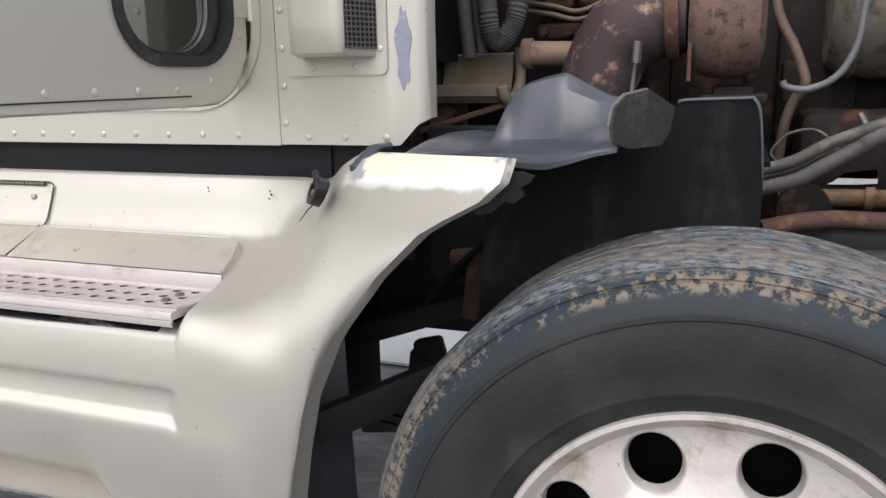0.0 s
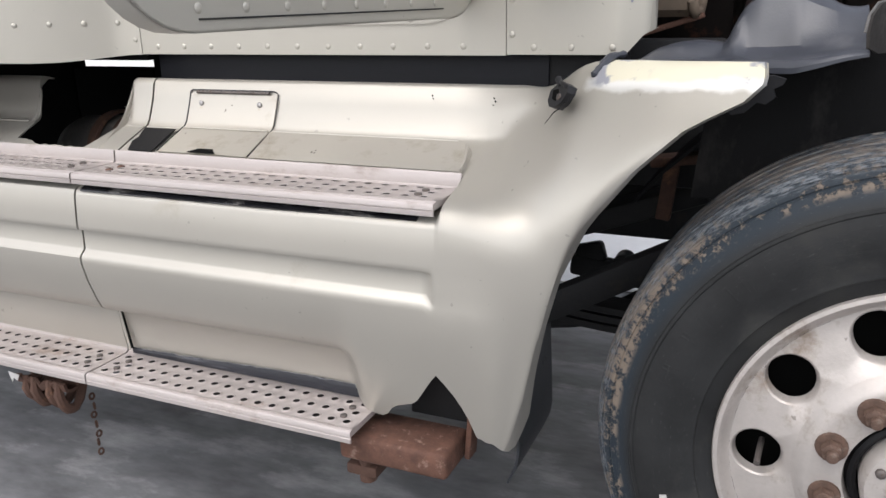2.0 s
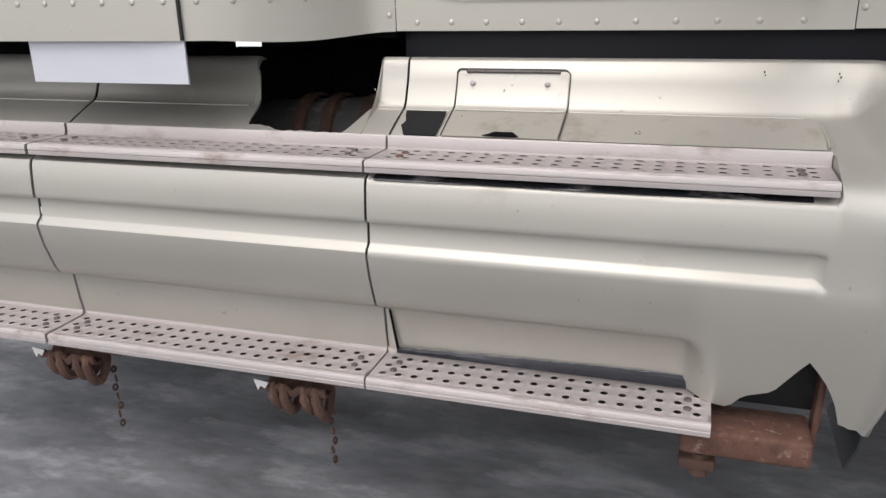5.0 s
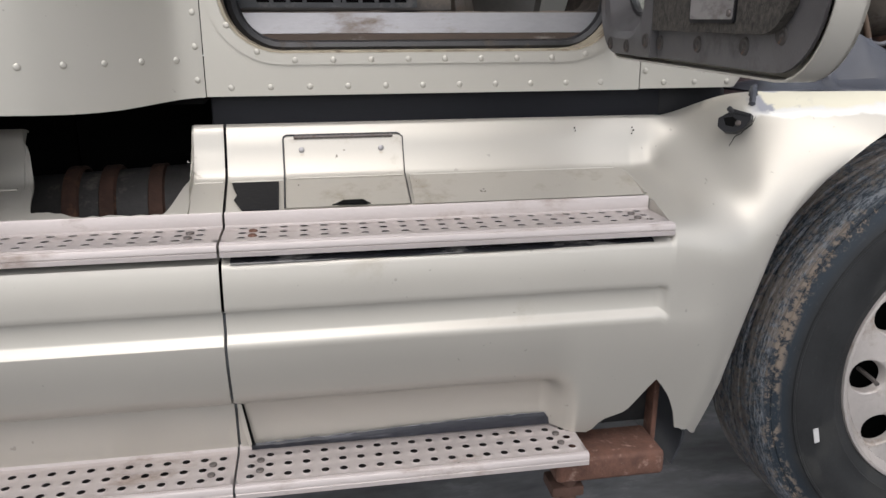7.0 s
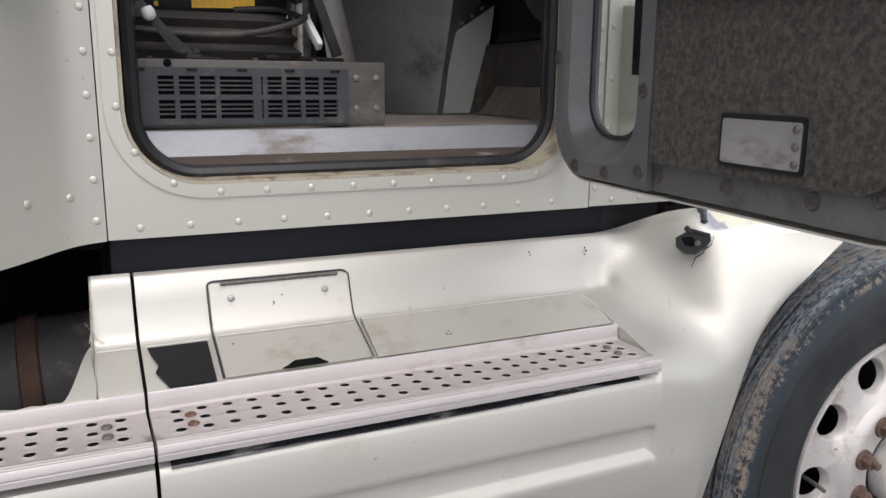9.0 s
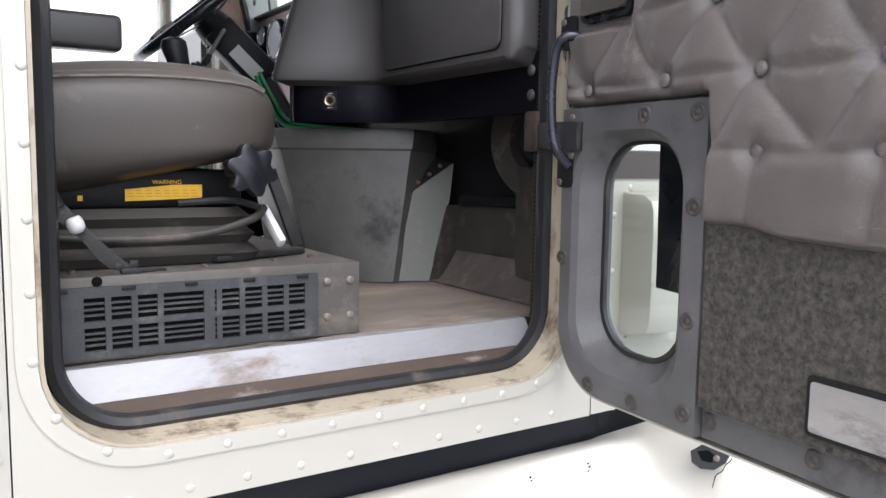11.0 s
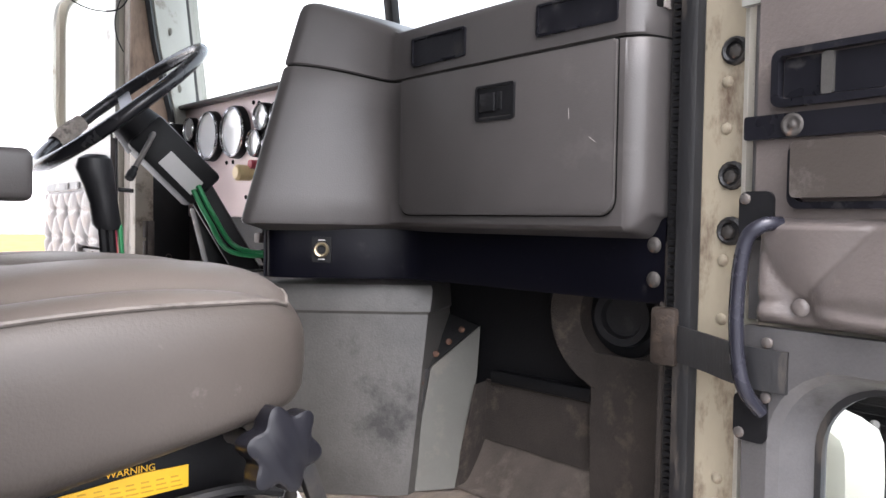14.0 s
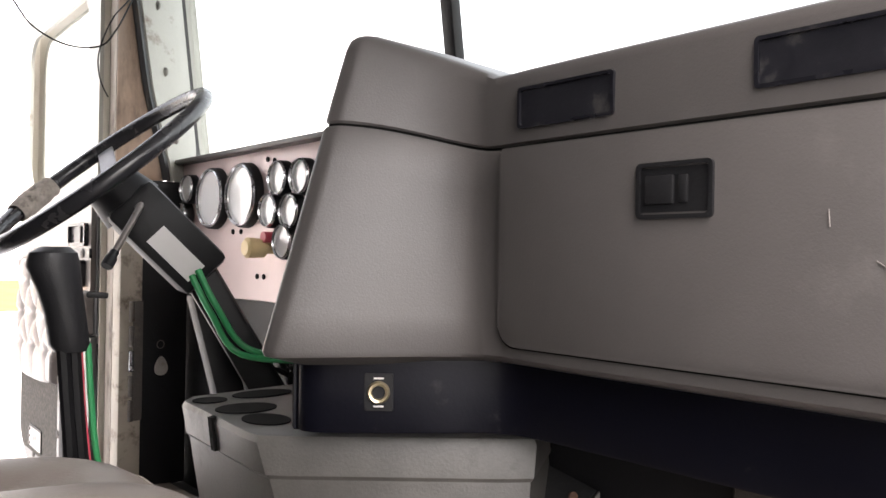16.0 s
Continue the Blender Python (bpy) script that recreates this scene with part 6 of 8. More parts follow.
part("bracket", bm, RUST, engine, "red-brown rusty bracket")
bm = bmesh.new()
tube(bm, [(0.288, 0.42, 1.60), (0.290, 0.42, 1.45), (0.295, 0.42, 1.34), (0.304, 0.425, 1.298), (0.323, 0.43, 1.287), (0.340, 0.435, 1.312), (0.352, 0.44, 1.35), (0.366, 0.45, 1.45), (0.372, 0.46, 1.60)], 0.0195, 14, 14, 0.0022)
part("corrugated_hose", bm, HOSE, engine, "ribbed grey hose")
PIPE_TAN = mat("tan_stained_tube", (0.11, 0.075, 0.052), 0.55, 0.2, 0.3, 12, 150, 0.1, (0.045, 0.04, 0.038), 0.48, 16)
for pts_, r_, m_ in ((((0.240, 0.42, 1.7), (0.242, 0.42, 1.4), (0.251, 0.43, 1.255)), 0.015, HOSE),
                     (((0.262, 0.43, 1.7), (0.266, 0.43, 1.4), (0.276, 0.44, 1.265)), 0.011, HOSE),
                     (((0.80, 0.34, 1.03), (0.885, 0.34, 1.056), (0.937, 0.34, 1.086), (0.988, 0.34, 1.108), (1.038, 0.34, 1.128), (1.3, 0.38, 1.22)), 0.011, HOSE),
                     (((0.80, 0.30, 1.004), (0.885, 0.30, 1.026), (0.928, 0.30, 1.05), (0.986, 0.30, 1.086), (1.033, 0.30, 1.114), (1.3, 0.33, 1.24)), 0.0125, HOSE),
                     (((0.80, 0.37, 1.010), (0.887, 0.37, 1.039), (0.932, 0.37, 1.061), (0.967, 0.37, 1.080), (1.028, 0.37, 1.10), (1.3, 0.42, 1.17)), 0.008, HOSE),
                     (((0.84, 0.30, 0.94), (0.95, 0.34, 0.955), (1.15, 0.38, 0.95), (1.4, 0.4, 0.98)), 0.016, RUST_DARK),
                     (((0.84, 0.36, 0.88), (1.0, 0.40, 0.87), (1.4, 0.45, 0.90)), 0.018, HOSE),
                     (((0.842, 0.42, 1.42), (0.845, 0.42, 1.342), (0.857, 0.42, 1.302), (0.879, 0.42, 1.261), (0.896, 0.42, 1.22), (0.903, 0.42, 1.19), (0.886, 0.43, 1.16), (0.874, 0.44, 1.118), (0.868, 0.46, 1.05)), 0.0095, PIPE_TAN),
                     (((0.862, 0.36, 1.198), (0.866, 0.36, 1.189), (0.880, 0.36, 1.184), (0.904, 0.36, 1.183), (0.939, 0.36, 1.197), (0.964, 0.36, 1.226), (0.979, 0.36, 1.275), (0.985, 0.36, 1.37)), 0.0062, mat("pale_blue_grey_hose", (0.105, 0.105, 0.115), 0.5, 0, 0.25, 20, 150, 0.1, (0.07, 0.065, 0.06), 0.45, 30)),
                     (((0.895, 0.42, 1.03), (0.864, 0.42, 1.049), (0.853, 0.42, 1.065), (0.867, 0.42, 1.087), (0.885, 0.42, 1.102), (0.923, 0.42, 1.108), (0.953, 0.42, 1.087), (0.96, 0.44, 1.04)), 0.0028, HOSE),
                     (((0.99, 0.36, 1.14), (1.005, 0.35, 1.115), (1.03, 0.35, 1.105), (1.06, 0.36, 1.12)), 0.006, STEEL_BOLT)):
    bm = bmesh.new()
    tube(bm, pts_, r_, 12, 8)
    part("hose", bm, m_, engine)
bm = bmesh.new()
tube(bm, [(0.605, 0.36, 1.245), (0.600, 0.36, 1.20), (0.597, 0.34, 1.13)], 0.004, 8, 6)
cyl(bm, (0.605, 0.36, 1.235), (0.607, 0.36, 1.275), 0.009, seg=6)
part("sensor_lead", bm, STEEL_BOLT, engine)
bm = bmesh.new()
box(bm, 0.86, 1.5, 0.42, 0.66, 0.70, 0.86, 0.02)
box(bm, 0.90, 1.3, 0.50, 0.66, 0.98, 1.14, 0.03)
cyl(bm, (0.92, 0.45, 0.95), (0.92, 0.62, 0.95), 0.05, seg=14)
part("lower_casting", bm, ENGINE_DARK, engine)
bm = bmesh.new()
slab(bm, [(0.962, 0.997), (0.972, 1.003), (0.988, 1.020), (1.046, 1.029), (1.048, 1.001), (1.01, 0.998)], lambda u, v, d: (u, 0.50 + d, v), 0.012)
part("frame_plate", bm, mat("dusty_pale_plate", (0.50, 0.49, 0.49), 0.6, 0.1, 0.15, 18, 120, 0.1, (0.26, 0.21, 0.165), 0.42, 22), engine, "pale plate catching daylight")
OCHRE = mat("ochre_stained_casting", (0.17, 0.105, 0.062), 0.7, 0.1, 0.4, 14, 110, 0.35, (0.045, 0.030, 0.023), 0.48, 18)
bm = bmesh.new()
tube(bm, [(0.88, 0.53, 0.955), (0.93, 0.53, 0.968), (0.99, 0.53, 0.974), (1.07, 0.53, 0.975)], 0.024, 14, 4)
cyl(bm, (1.030, 0.53, 0.975), (1.046, 0.53, 0.975), 0.030, seg=18)
part("coolant_pipe", bm, OCHRE, engine, "ochre-stained coolant pipe")
bm = bmesh.new()
box(bm, 0.865, 0.905, 0.48, 0.60, 1.155, 1.235, 0.010)
cyl(bm, (0.885, 0.47, 1.20), (0.885, 0.49, 1.20), 0.016, seg=8)
part("oil_block", bm, ENGINE_DARK, engine)
RED_IRON = mat("red_brown_block_paint", (0.050, 0.022, 0.016), 0.6, 0.0, 0.5, 10, 90, 0.4, (0.14, 0.062, 0.040), 0.46, 16, spec=0.3)
for x, z, w_, h_ in ((0.395, 1.385, 0.085, 0.055), (0.48, 1.400, 0.060, 0.080), (0.405, 1.31, 0.10, 0.036), (0.60, 1.42, 0.05, 0.05)):
    bm = bmesh.new()
    box(bm, x - w_ / 2, x + w_ / 2, 0.585, 0.655, z - h_ / 2, z + h_ / 2, 0.010, 3)
    cyl(bm, (x - w_ * 0.28, 0.570, z), (x - w_ * 0.28, 0.586, z), 0.010, seg=6)
    cyl(bm, (x + w_ * 0.28, 0.570, z), (x + w_ * 0.28, 0.586, z), 0.010, seg=6)
    part("manifold_flange", bm, RED_IRON, engine, "red-brown bolted manifold flange")
for k, z in enumerate((1.345, 1.362, 1.44)):
    bm = bmesh.new()
    tube(bm, [(0.345, 0.56, z + 0.01), (0.40, 0.555, z), (0.46, 0.56, z - 0.012), (0.53, 0.58, z + 0.02)], 0.0055, 8, 5)
    part("fuel_line", bm, PIPE_TAN, engine, "thin stained fuel line")

# ---- doors ----


def door_frame(hinge, sgn):
    """Maps door coordinates (along from the hinge, up, towards the inside) to the world; the door stands open square to the cab."""
    lean = 0.08 if sgn > 0 else -0.03
    dn = math.hypot(1, lean)

    def place(u, v, d):
        return Vector((hinge[0] - (lean * u) / dn - d / dn, hinge[1] - sgn * (u - lean * d) / dn, v))
    return place


def build_door(hinge, sgn, label):
    P = door_frame(hinge, sgn)
    d = thing("truck_door", P(0.4, 1.18, -0.03), label, "door", "cab doors")
    lo, hi, wid = 1.176, 2.60, 0.835
    # outer skin, with the low window and the big side window
    win = rounded(0.035, 0.275, 1.243, 1.60, 0.085, 8)
    big = rounded(0.09, 0.75, 2.05, 2.52, 0.08, 8)
    b = bmesh.new()
    # the skin in three plates that meet: window bay, outer bay, upper frame
    bay = cast_out(win, -0.005, 0.36, lo, 1.80)
    bay = [((u, v) if not (u < 0.13 and v < lo + 0.12) else corner_cut(u, v, -0.005, lo, 0.11)) for u, v in bay]
    framed(b, win, bay, lambda u, v, t: P(u, v, -0.05 + t), 0.004)
    o = [(0.36, 1.80), (0.36, lo)] + [(wid - 0.11 + 0.11 * math.sin(a), lo + 0.11 - 0.11 * math.cos(a)) for a in [math.pi / 2 * k / 8 for k in range(9)]] + [(wid, 1.80)]
    slab(b, o, lambda u, v, t: P(u, v, -0.05 + t), 0.004)
    framed(b, big, cast_out(big, -0.005, wid, 1.80, hi), lambda u, v, t: P(u, v, -0.05 + t), 0.004)
    # folded edge
    rim_ = [(-0.005, hi), (-0.005, lo + 0.11)] + [(0.105 - 0.11 * math.cos(a), lo + 0.11 - 0.11 * math.sin(a)) for a in [math.pi / 2 * k / 8 for k in range(1, 9)]] + [(wid - 0.11 + 0.11 * math.sin(a), lo + 0.11 - 0.11 * math.cos(a)) for a in [math.pi / 2 * k / 8 for k in range(9)]] + [(wid, hi)]
    sheet(b, [[P(u, v, t) for u, v in rim_] for t in (-0.05, -0.044, -0.012)], 0.003)
    skin_ = part("outer_skin", b, PAINT, d)
    # line of the folded skin and rivets
    b = bmesh.new()
    obox(b, P(0.14, 1.193, -0.0508), P(wid - 0.12, 1.191, -0.0508), 0.0022, 0.0016, up=(1, 0, 0))
    part("fold_line", b, CHASSIS, d)
    turn = Matrix.Rotation(radians(90), 4, "Z")
    for k in range(9):
        stud("rivet", RIVET, P(0.09 + 0.078 * k, 1.203 + (0.012 if k == 0 else 0), -0.050), skin_, turn)
    for v in (1.29, 1.36, 1.45):
        stud("rivet", RIVET, P(0.012, v, -0.050), skin_, turn)
    # rubber round the low window and its pane
    b = bmesh.new()
    framed(b, rounded(0.046, 0.265, 1.254, 1.589, 0.076, 8), rounded(0.030, 0.280, 1.238, 1.605, 0.088, 8), lambda u, v, t: P(u, v, -0.056 + t), 0.022)
    part("window_rubber", b, RUBBER, d)
    b = bmesh.new()
    slab(b, rounded(0.045, 0.266, 1.253, 1.590, 0.076, 8), lambda u, v, t: P(u, v, -0.046 + t), 0.004)
    g = part("window_pane", b, GLASS, d)
    g.visible_shadow = False
    b = bmesh.new()
    slab(b, rounded(0.085, 0.755, 2.045, 2.525, 0.08, 8), lambda u, v, t: P(u, v, -0.046 + t), 0.004)
    g = part("window_pane", b, GLASS, d)
    g.visible_shadow = False
    if sgn > 0:
        b = bmesh.new()
        slab(b, [(0.182, 1.366), (0.268, 1.362), (0.268, 1.588), (0.178, 1.588)], lambda u, v, t: P(u, v, -0.0535 + t), 0.004)
        part("dark_sheet", b, GLOSS_BLACK, d, "glossy black sheet covering half of the low window")
    # inside: frame metal
    b = bmesh.new()
    framed(b, big, cast_out(big, -0.004, wid - 0.001, 1.98, hi), lambda u, v, t: P(u, v, -0.012 + t), 0.010)
    part("window_frame", b, GREY_PAINT, d)
    # moulded surround, a funnel from the panel's face to the low window
    inn = rounded(0.083, 0.257, 1.260, 1.580, 0.072, 8)
    out = rounded(0.045, 0.286, 1.215, 1.598, 0.085, 8)
    edge = cast_out(out, 0.014, 0.319, 1.187, 1.634)
    edge = [((u, v) if not (u < 0.14 and v < 1.31) else corner_cut(u, v, 0.014, 1.187, 0.11)) for u, v in edge]
    b = bmesh.new()
    n = len(inn)
    ls = []
    for o_, t in ((edge, -0.012), (edge, 0.004), (out, 0.006), ([(lerp(a[0], c[0], 0.3), lerp(a[1], c[1], 0.3)) for a, c in zip(out, inn)], 0.0), (inn, -0.038), (inn, -0.046)):
        ls.append([P(u, v, t) for u, v in o_])
    sheet(b, ls, closed=True)
    surround = part("window_surround", b, DOOR_PLASTIC, d, "scuffed grey moulded window surround", sharp=25)
    b = bmesh.new()
    framed(b, [(lerp(u, 0.170, 0.03), lerp(v, 1.42, 0.016)) for u, v in inn], [(lerp(u, 0.170, -0.05), lerp(v, 1.42, -0.026)) for u, v in inn], lambda u, v, t: P(u, v, -0.038 + t), 0.008)
    part("inner_rubber", b, RUBBER, d)
    wb = bmesh.new()
    lathe(wb, [(0, 0.0028), (0.0032, 0.0026), (0.0046, 0.0008), (0.0075, 0.0018), (0.0105, 0.0032), (0.0125, 0.0)], (0, 0, 0), (-1, 0, 0), 14)
    wash = bpy.data.meshes.new("washer_screw")
    bmesh.ops.recalc_face_normals(wb, faces=wb.faces)
    for f_ in wb.faces:
        f_.smooth = True
    wb.to_mesh(wash)
    wash.materials.append(DULL_SCREW)
    for u, v in ((0.203, 1.617), (0.302, 1.616), (0.302, 1.493), (0.300, 1.341), (0.300, 1.215), (0.023, 1.397), (0.10, 1.205), (0.2, 1.203)):
        stud("screw", wash, P(u, v, 0.005), surround)
    # carpet below the padding
    b = bmesh.new()
    o = [(0.324, 1.56), (0.324, 1.232)] + [(0.705 + 0.07 * math.sin(a), 1.302 - 0.07 * math.cos(a)) for a in [math.pi / 2 * k / 6 for k in range(7)]] + [(0.775, 1.56)]
    slab(b, o, lambda u, v, t: P(u, v, -0.008 + t), 0.012)
    part("carpet_panel", b, CARPET, d, "coarse brown-grey carpet panel")
    b = bmesh.new()
    o = [(0.321, 1.64), (0.321, 1.187)] + [(wid - 0.11 + 0.10 * math.sin(a), 1.287 - 0.10 * math.cos(a)) for a in [math.pi / 2 * k / 8 for k in range(9)]] + [(wid - 0.01, 2.040), (0.01, 2.040), (0.01, 1.64)]
    slab(b, o, lambda u, v, t: P(u, v, -0.013 + t), 0.004)
    base = part("base_panel", b, DOOR_PLASTIC, d)
    for u, v in ((0.334, 1.212), (0.49, 1.214), (0.642, 1.216), (0.735, 1.232), (0.79, 1.32), (0.80, 1.45)):
        stud("screw", wash, P(u, v, -0.009), base)
    # reflector plate
    b = bmesh.new()
    slab(b, rounded(0.491, 0.631, 1.250, 1.308, 0.004, 2), lambda u, v, t: P(u, v, 0.004 + t), 0.004)
    pl = part("cover_plate", b, PLATE, d, "plain bare metal cover plate")
    b = bmesh.new()
    framed(b, rounded(0.491, 0.631, 1.250, 1.308, 0.004, 2), rounded(0.486, 0.636, 1.245, 1.315, 0.006, 2), lambda u, v, t: P(u, v, 0.003 + t), 0.004)
    part("plate_gasket", b, BLACK, d)
    small = dome_mesh("screw", 0.005, 0.003, STEEL_BOLT, (-1, 0, 0), True)
    for v in (1.258, 1.279, 1.300):
        stud("screw", small, P(0.623, v, 0.008), pl)
    # buttoned padding
    buttons = [(0.079, 1.659)] + [(0.242 + 0.157 * k, 1.661) for k in range(4)] + [(0.326 + 0.157 * k, 1.758) for k in range(3)] + [(0.399 + 0.157 * k, 1.565) for k in range(3)]
    b = bmesh.new()

    def low_edge(u):
        return 1.470 - 0.012 * smoothstep(0.36, 0.46, u) + 0.002 * math.sin(u * 19)

    def high_edge(u):
        return lerp(1.752, 1.830, smoothstep(0.176, 0.188, u))

    def pad_point(u, v):
        """Puffed pads between buttons, drawn in along the diagonal folds."""
        wu = u + 0.006 * math.sin(v * 31)
        fold = 1.0
        for s1 in (1, -1):
            fold *= abs(math.sin(math.pi * ((wu - 0.242) / 0.157 + s1 * (v - 1.661) / 0.194)))
        fold = 0.30 + 0.70 * fold ** 0.40
        hang = 0.62 + 0.38 * abs(math.sin(math.pi * (wu - 0.399) / 0.157)) ** 0.5
        fold = lerp(hang, fold, smoothstep(1.545, 1.580, v))
        for hv in (1.565, 1.661, 1.760):
            fold = min(fold, 0.55 + 0.45 * (1 - math.exp(-(abs(v - hv - 0.003 * math.sin(u * 23)) / 0.008) ** 1.5)))
        puff = 0.017 * fold
        for bu, bv in buttons:
            puff -= 0.012 * math.exp(-(math.hypot(u - bu, v - bv) / 0.018) ** 2)
        puff += 0.0016 * noise.noise(Vector((u * 14, v * 16, 3))) + 0.0006 * noise.noise(Vector((u * 60, v * 30, 8)))
        edge = min(u - 0.027, 0.790 - u, high_edge(u) - v)
        edge = min(edge, v - 1.638) if u < 0.3235 else min(edge, v - low_edge(u))
        if v < 1.640:
            edge = min(edge, u - 0.322)
        e = min(1.0, max(0.0, edge) / 0.012) ** 0.6
        return P(u, v, -0.006 + 0.012 * e + puff * e)
    us = [0.027 + 0.005 * k for k in range(60)] + [0.324 + (0.790 - 0.324) * k / 93 for k in range(94)]
    sheet(b, [[pad_point(u, lerp(1.638, high_edge(u), k / 38)) for u in us] for k in range(39)])
    sheet(b, [[pad_point(u, lerp(low_edge(u), 1.638, k / 34)) for u in us[60:]] for k in range(35)])
    bmesh.ops.remove_doubles(b, verts=b.verts, dist=1e-5)
    pad = part("buttoned_padding", b, DOOR_VINYL, d, "worn buttoned grey leatherette padding", sharp=80)
    BTN = dome_mesh("button", 0.0095, 0.004, DOOR_VINYL, (-1, 0, 0), False, 12)
    for bu, bv in buttons:
        if bu < 0.78:
            stud("button", BTN, P(bu, bv, 0.008), pad)
    # upper trim: armrest pad, ash cup, dark bar, handle recess
    b = bmesh.new()
    slab(b, rounded(0.022, 0.80, 1.749, 2.036, 0.01, 2), lambda u, v, t: P(u, v, -0.0085 + t), 0.0125)
    part("upper_trim", b, DOOR_VINYL, d)
    b = bmesh.new()
    slab(b, rounded(0.011, 0.79, 1.832, 1.857, 0.003, 2), lambda u, v, t: P(u, v, 0.004 + t), 0.007)
    part("dark_bar", b, GLOSS_BLACK, d, "dark metal retaining strip")
    for u in (0.066, 0.203, 0.34, 0.477):
        stud("screw", wash, P(u, 1.8445, 0.011), d)
    b = bmesh.new()
    framed(b, rounded(0.071, 0.169, 1.766, 1.822, 0.008, 4), rounded(0.064, 0.177, 1.759, 1.826, 0.012, 4), lambda u, v, t: P(u, v, 0.004 + t), 0.011)
    part("pocket_frame", b, GLOSS_BLACK, d)
    b = bmesh.new()
    slab(b, rounded(0.070, 0.162, 1.770, 1.8265, 0.006, 4), lambda u, v, t: P(u, v, 0.004 + t), 0.017)
    part("pocket_lid", b, VINYL, d)
    b = bmesh.new()
    framed(b, rounded(0.051, 0.196, 1.871, 1.915, 0.006, 4), rounded(0.043, 0.204, 1.863, 1.922, 0.010, 4), lambda u, v, t: P(u, v, 0.003 + t), 0.012)
    part("handle_bezel", b, GLOSS_BLACK, d)
    b = bmesh.new()
    slab(b, rounded(0.094, 0.106, 1.872, 1.914, 0.003, 3), lambda u, v, t: P(u, v, 0.004 + t), 0.007)
    part("door_handle", b, CONSOLE, d)
    b = bmesh.new()
    slab(b, rounded(0.053, 0.194, 1.873, 1.913, 0.004, 3), lambda u, v, t: P(u, v, 0.003 + t), 0.004)
    part("handle_recess", b, GLOSS_BLACK, d)
    # hinge edge and hinges
    b = bmesh.new()
    sheet(b, [[P(0.0, v, t) for v in (1.29, 1.6, 2.0, 2.59)] for t in (-0.045, -0.012)], 0.004)
    part("hinge_edge", b, PAINT, d)
    for v in (1.36, 1.95):
        b = bmesh.new()
        cyl(b, P(-0.018, v - 0.045, -0.052), P(-0.018, v + 0.045, -0.052), 0.009, seg=12)
        obox(b, P(-0.02, v, -0.05), P(0.03, v, -0.051), 0.006, 0.08, up=(0, 0, 1))
        part("hinge", b, PAINT, d)
    return P


def corner_cut(u, v, u0, v0, r):
    """Moves a point of a square corner onto the rounded corner."""
    cu, cv = u0 + r, v0 + r
    if u < cu and v < cv:
        du, dv = u - cu, v - cv
        k = r / math.hypot(du, dv)
        return (cu + du * k, cv + dv * k)
    return (u, v)


DP = build_door((-0.052, -0.012), 1, "open champagne truck door with buttoned grey lining")
build_door((-0.045, 2.012), -1, "open far-side truck door with buttoned grey lining")
# grab bar and check strap at the hinge edge
bar = thing("door_grab_bar", DP(0.02, 1.55, 0.0), "black tubular grab bar on the door edge", "handle")
bm = bmesh.new()
tube(bm, [DP(0.056, 1.744, 0.010), DP(0.046, 1.741, 0.030), DP(0.032, 1.722, 0.036), DP(0.026, 1.66, 0.038), DP(0.028, 1.600, 0.036), DP(0.034, 1.568, 0.030), DP(0.040, 1.545, 0.010)], 0.0078, 12, 6)
part("bar", bm, mat("worn_black_tube", (0.024, 0.024, 0.034), 0.26, 0.3, 0.2, 20, 150, 0.02), bar)
PALE_SCREW = dome_mesh("screw", 0.006, 0.003, STEEL_BOLT, (-1, 0, 0), True, 10)
for v_, w_ in ((1.752, 0.024), (1.536, 0.024)):
    bm = bmesh.new()
    slab(bm, rounded(w_ - 0.018, w_ + 0.022, v_ - 0.026, v_ + 0.026, 0.009, 3), lambda u, v, t: DP(u, v, 0.004 + t), 0.004)
    part("end_plate", bm, BLACK, bar)
    stud("screw", PALE_SCREW, DP(w_ - 0.010, v_ + (0.018 if v_ > 1.6 else -0.018), 0.008), bar)
strap = thing("check_strap", (-0.05, 0.0, 1.60), "worn black door check strap", "strap")
bm = bmesh.new()
tube_pts = [Vector((-0.020, 0.085, 1.598)), Vector((-0.040, 0.03, 1.594)), DP(0.02, 1.592, 0.018), DP(0.068, 1.590, 0.010)]
sheet(bm, [[p + Vector((0, 0, -0.022)), p + Vector((-0.001, 0, 0)), p + Vector((0, 0, 0.022))] for p in smooth_path(tube_pts, 5)], 0.004)
part("webbing", bm, RUBBER, strap)
for v_ in (1.619, 1.561):
    stud("screw", PALE_SCREW, DP(0.045, v_, 0.009), strap)
bm = bmesh.new()
box(bm, -0.028, -0.014, 0.078, 0.115, 1.568, 1.640, 0.006)
part("clamp", bm, mat("dark_brown_leather", (0.022, 0.015, 0.011), 0.6, 0.0, 0.4, 20, 180, 0.3, (0.06, 0.042, 0.03), 0.46, 22), strap, "leather-faced strap clamp")

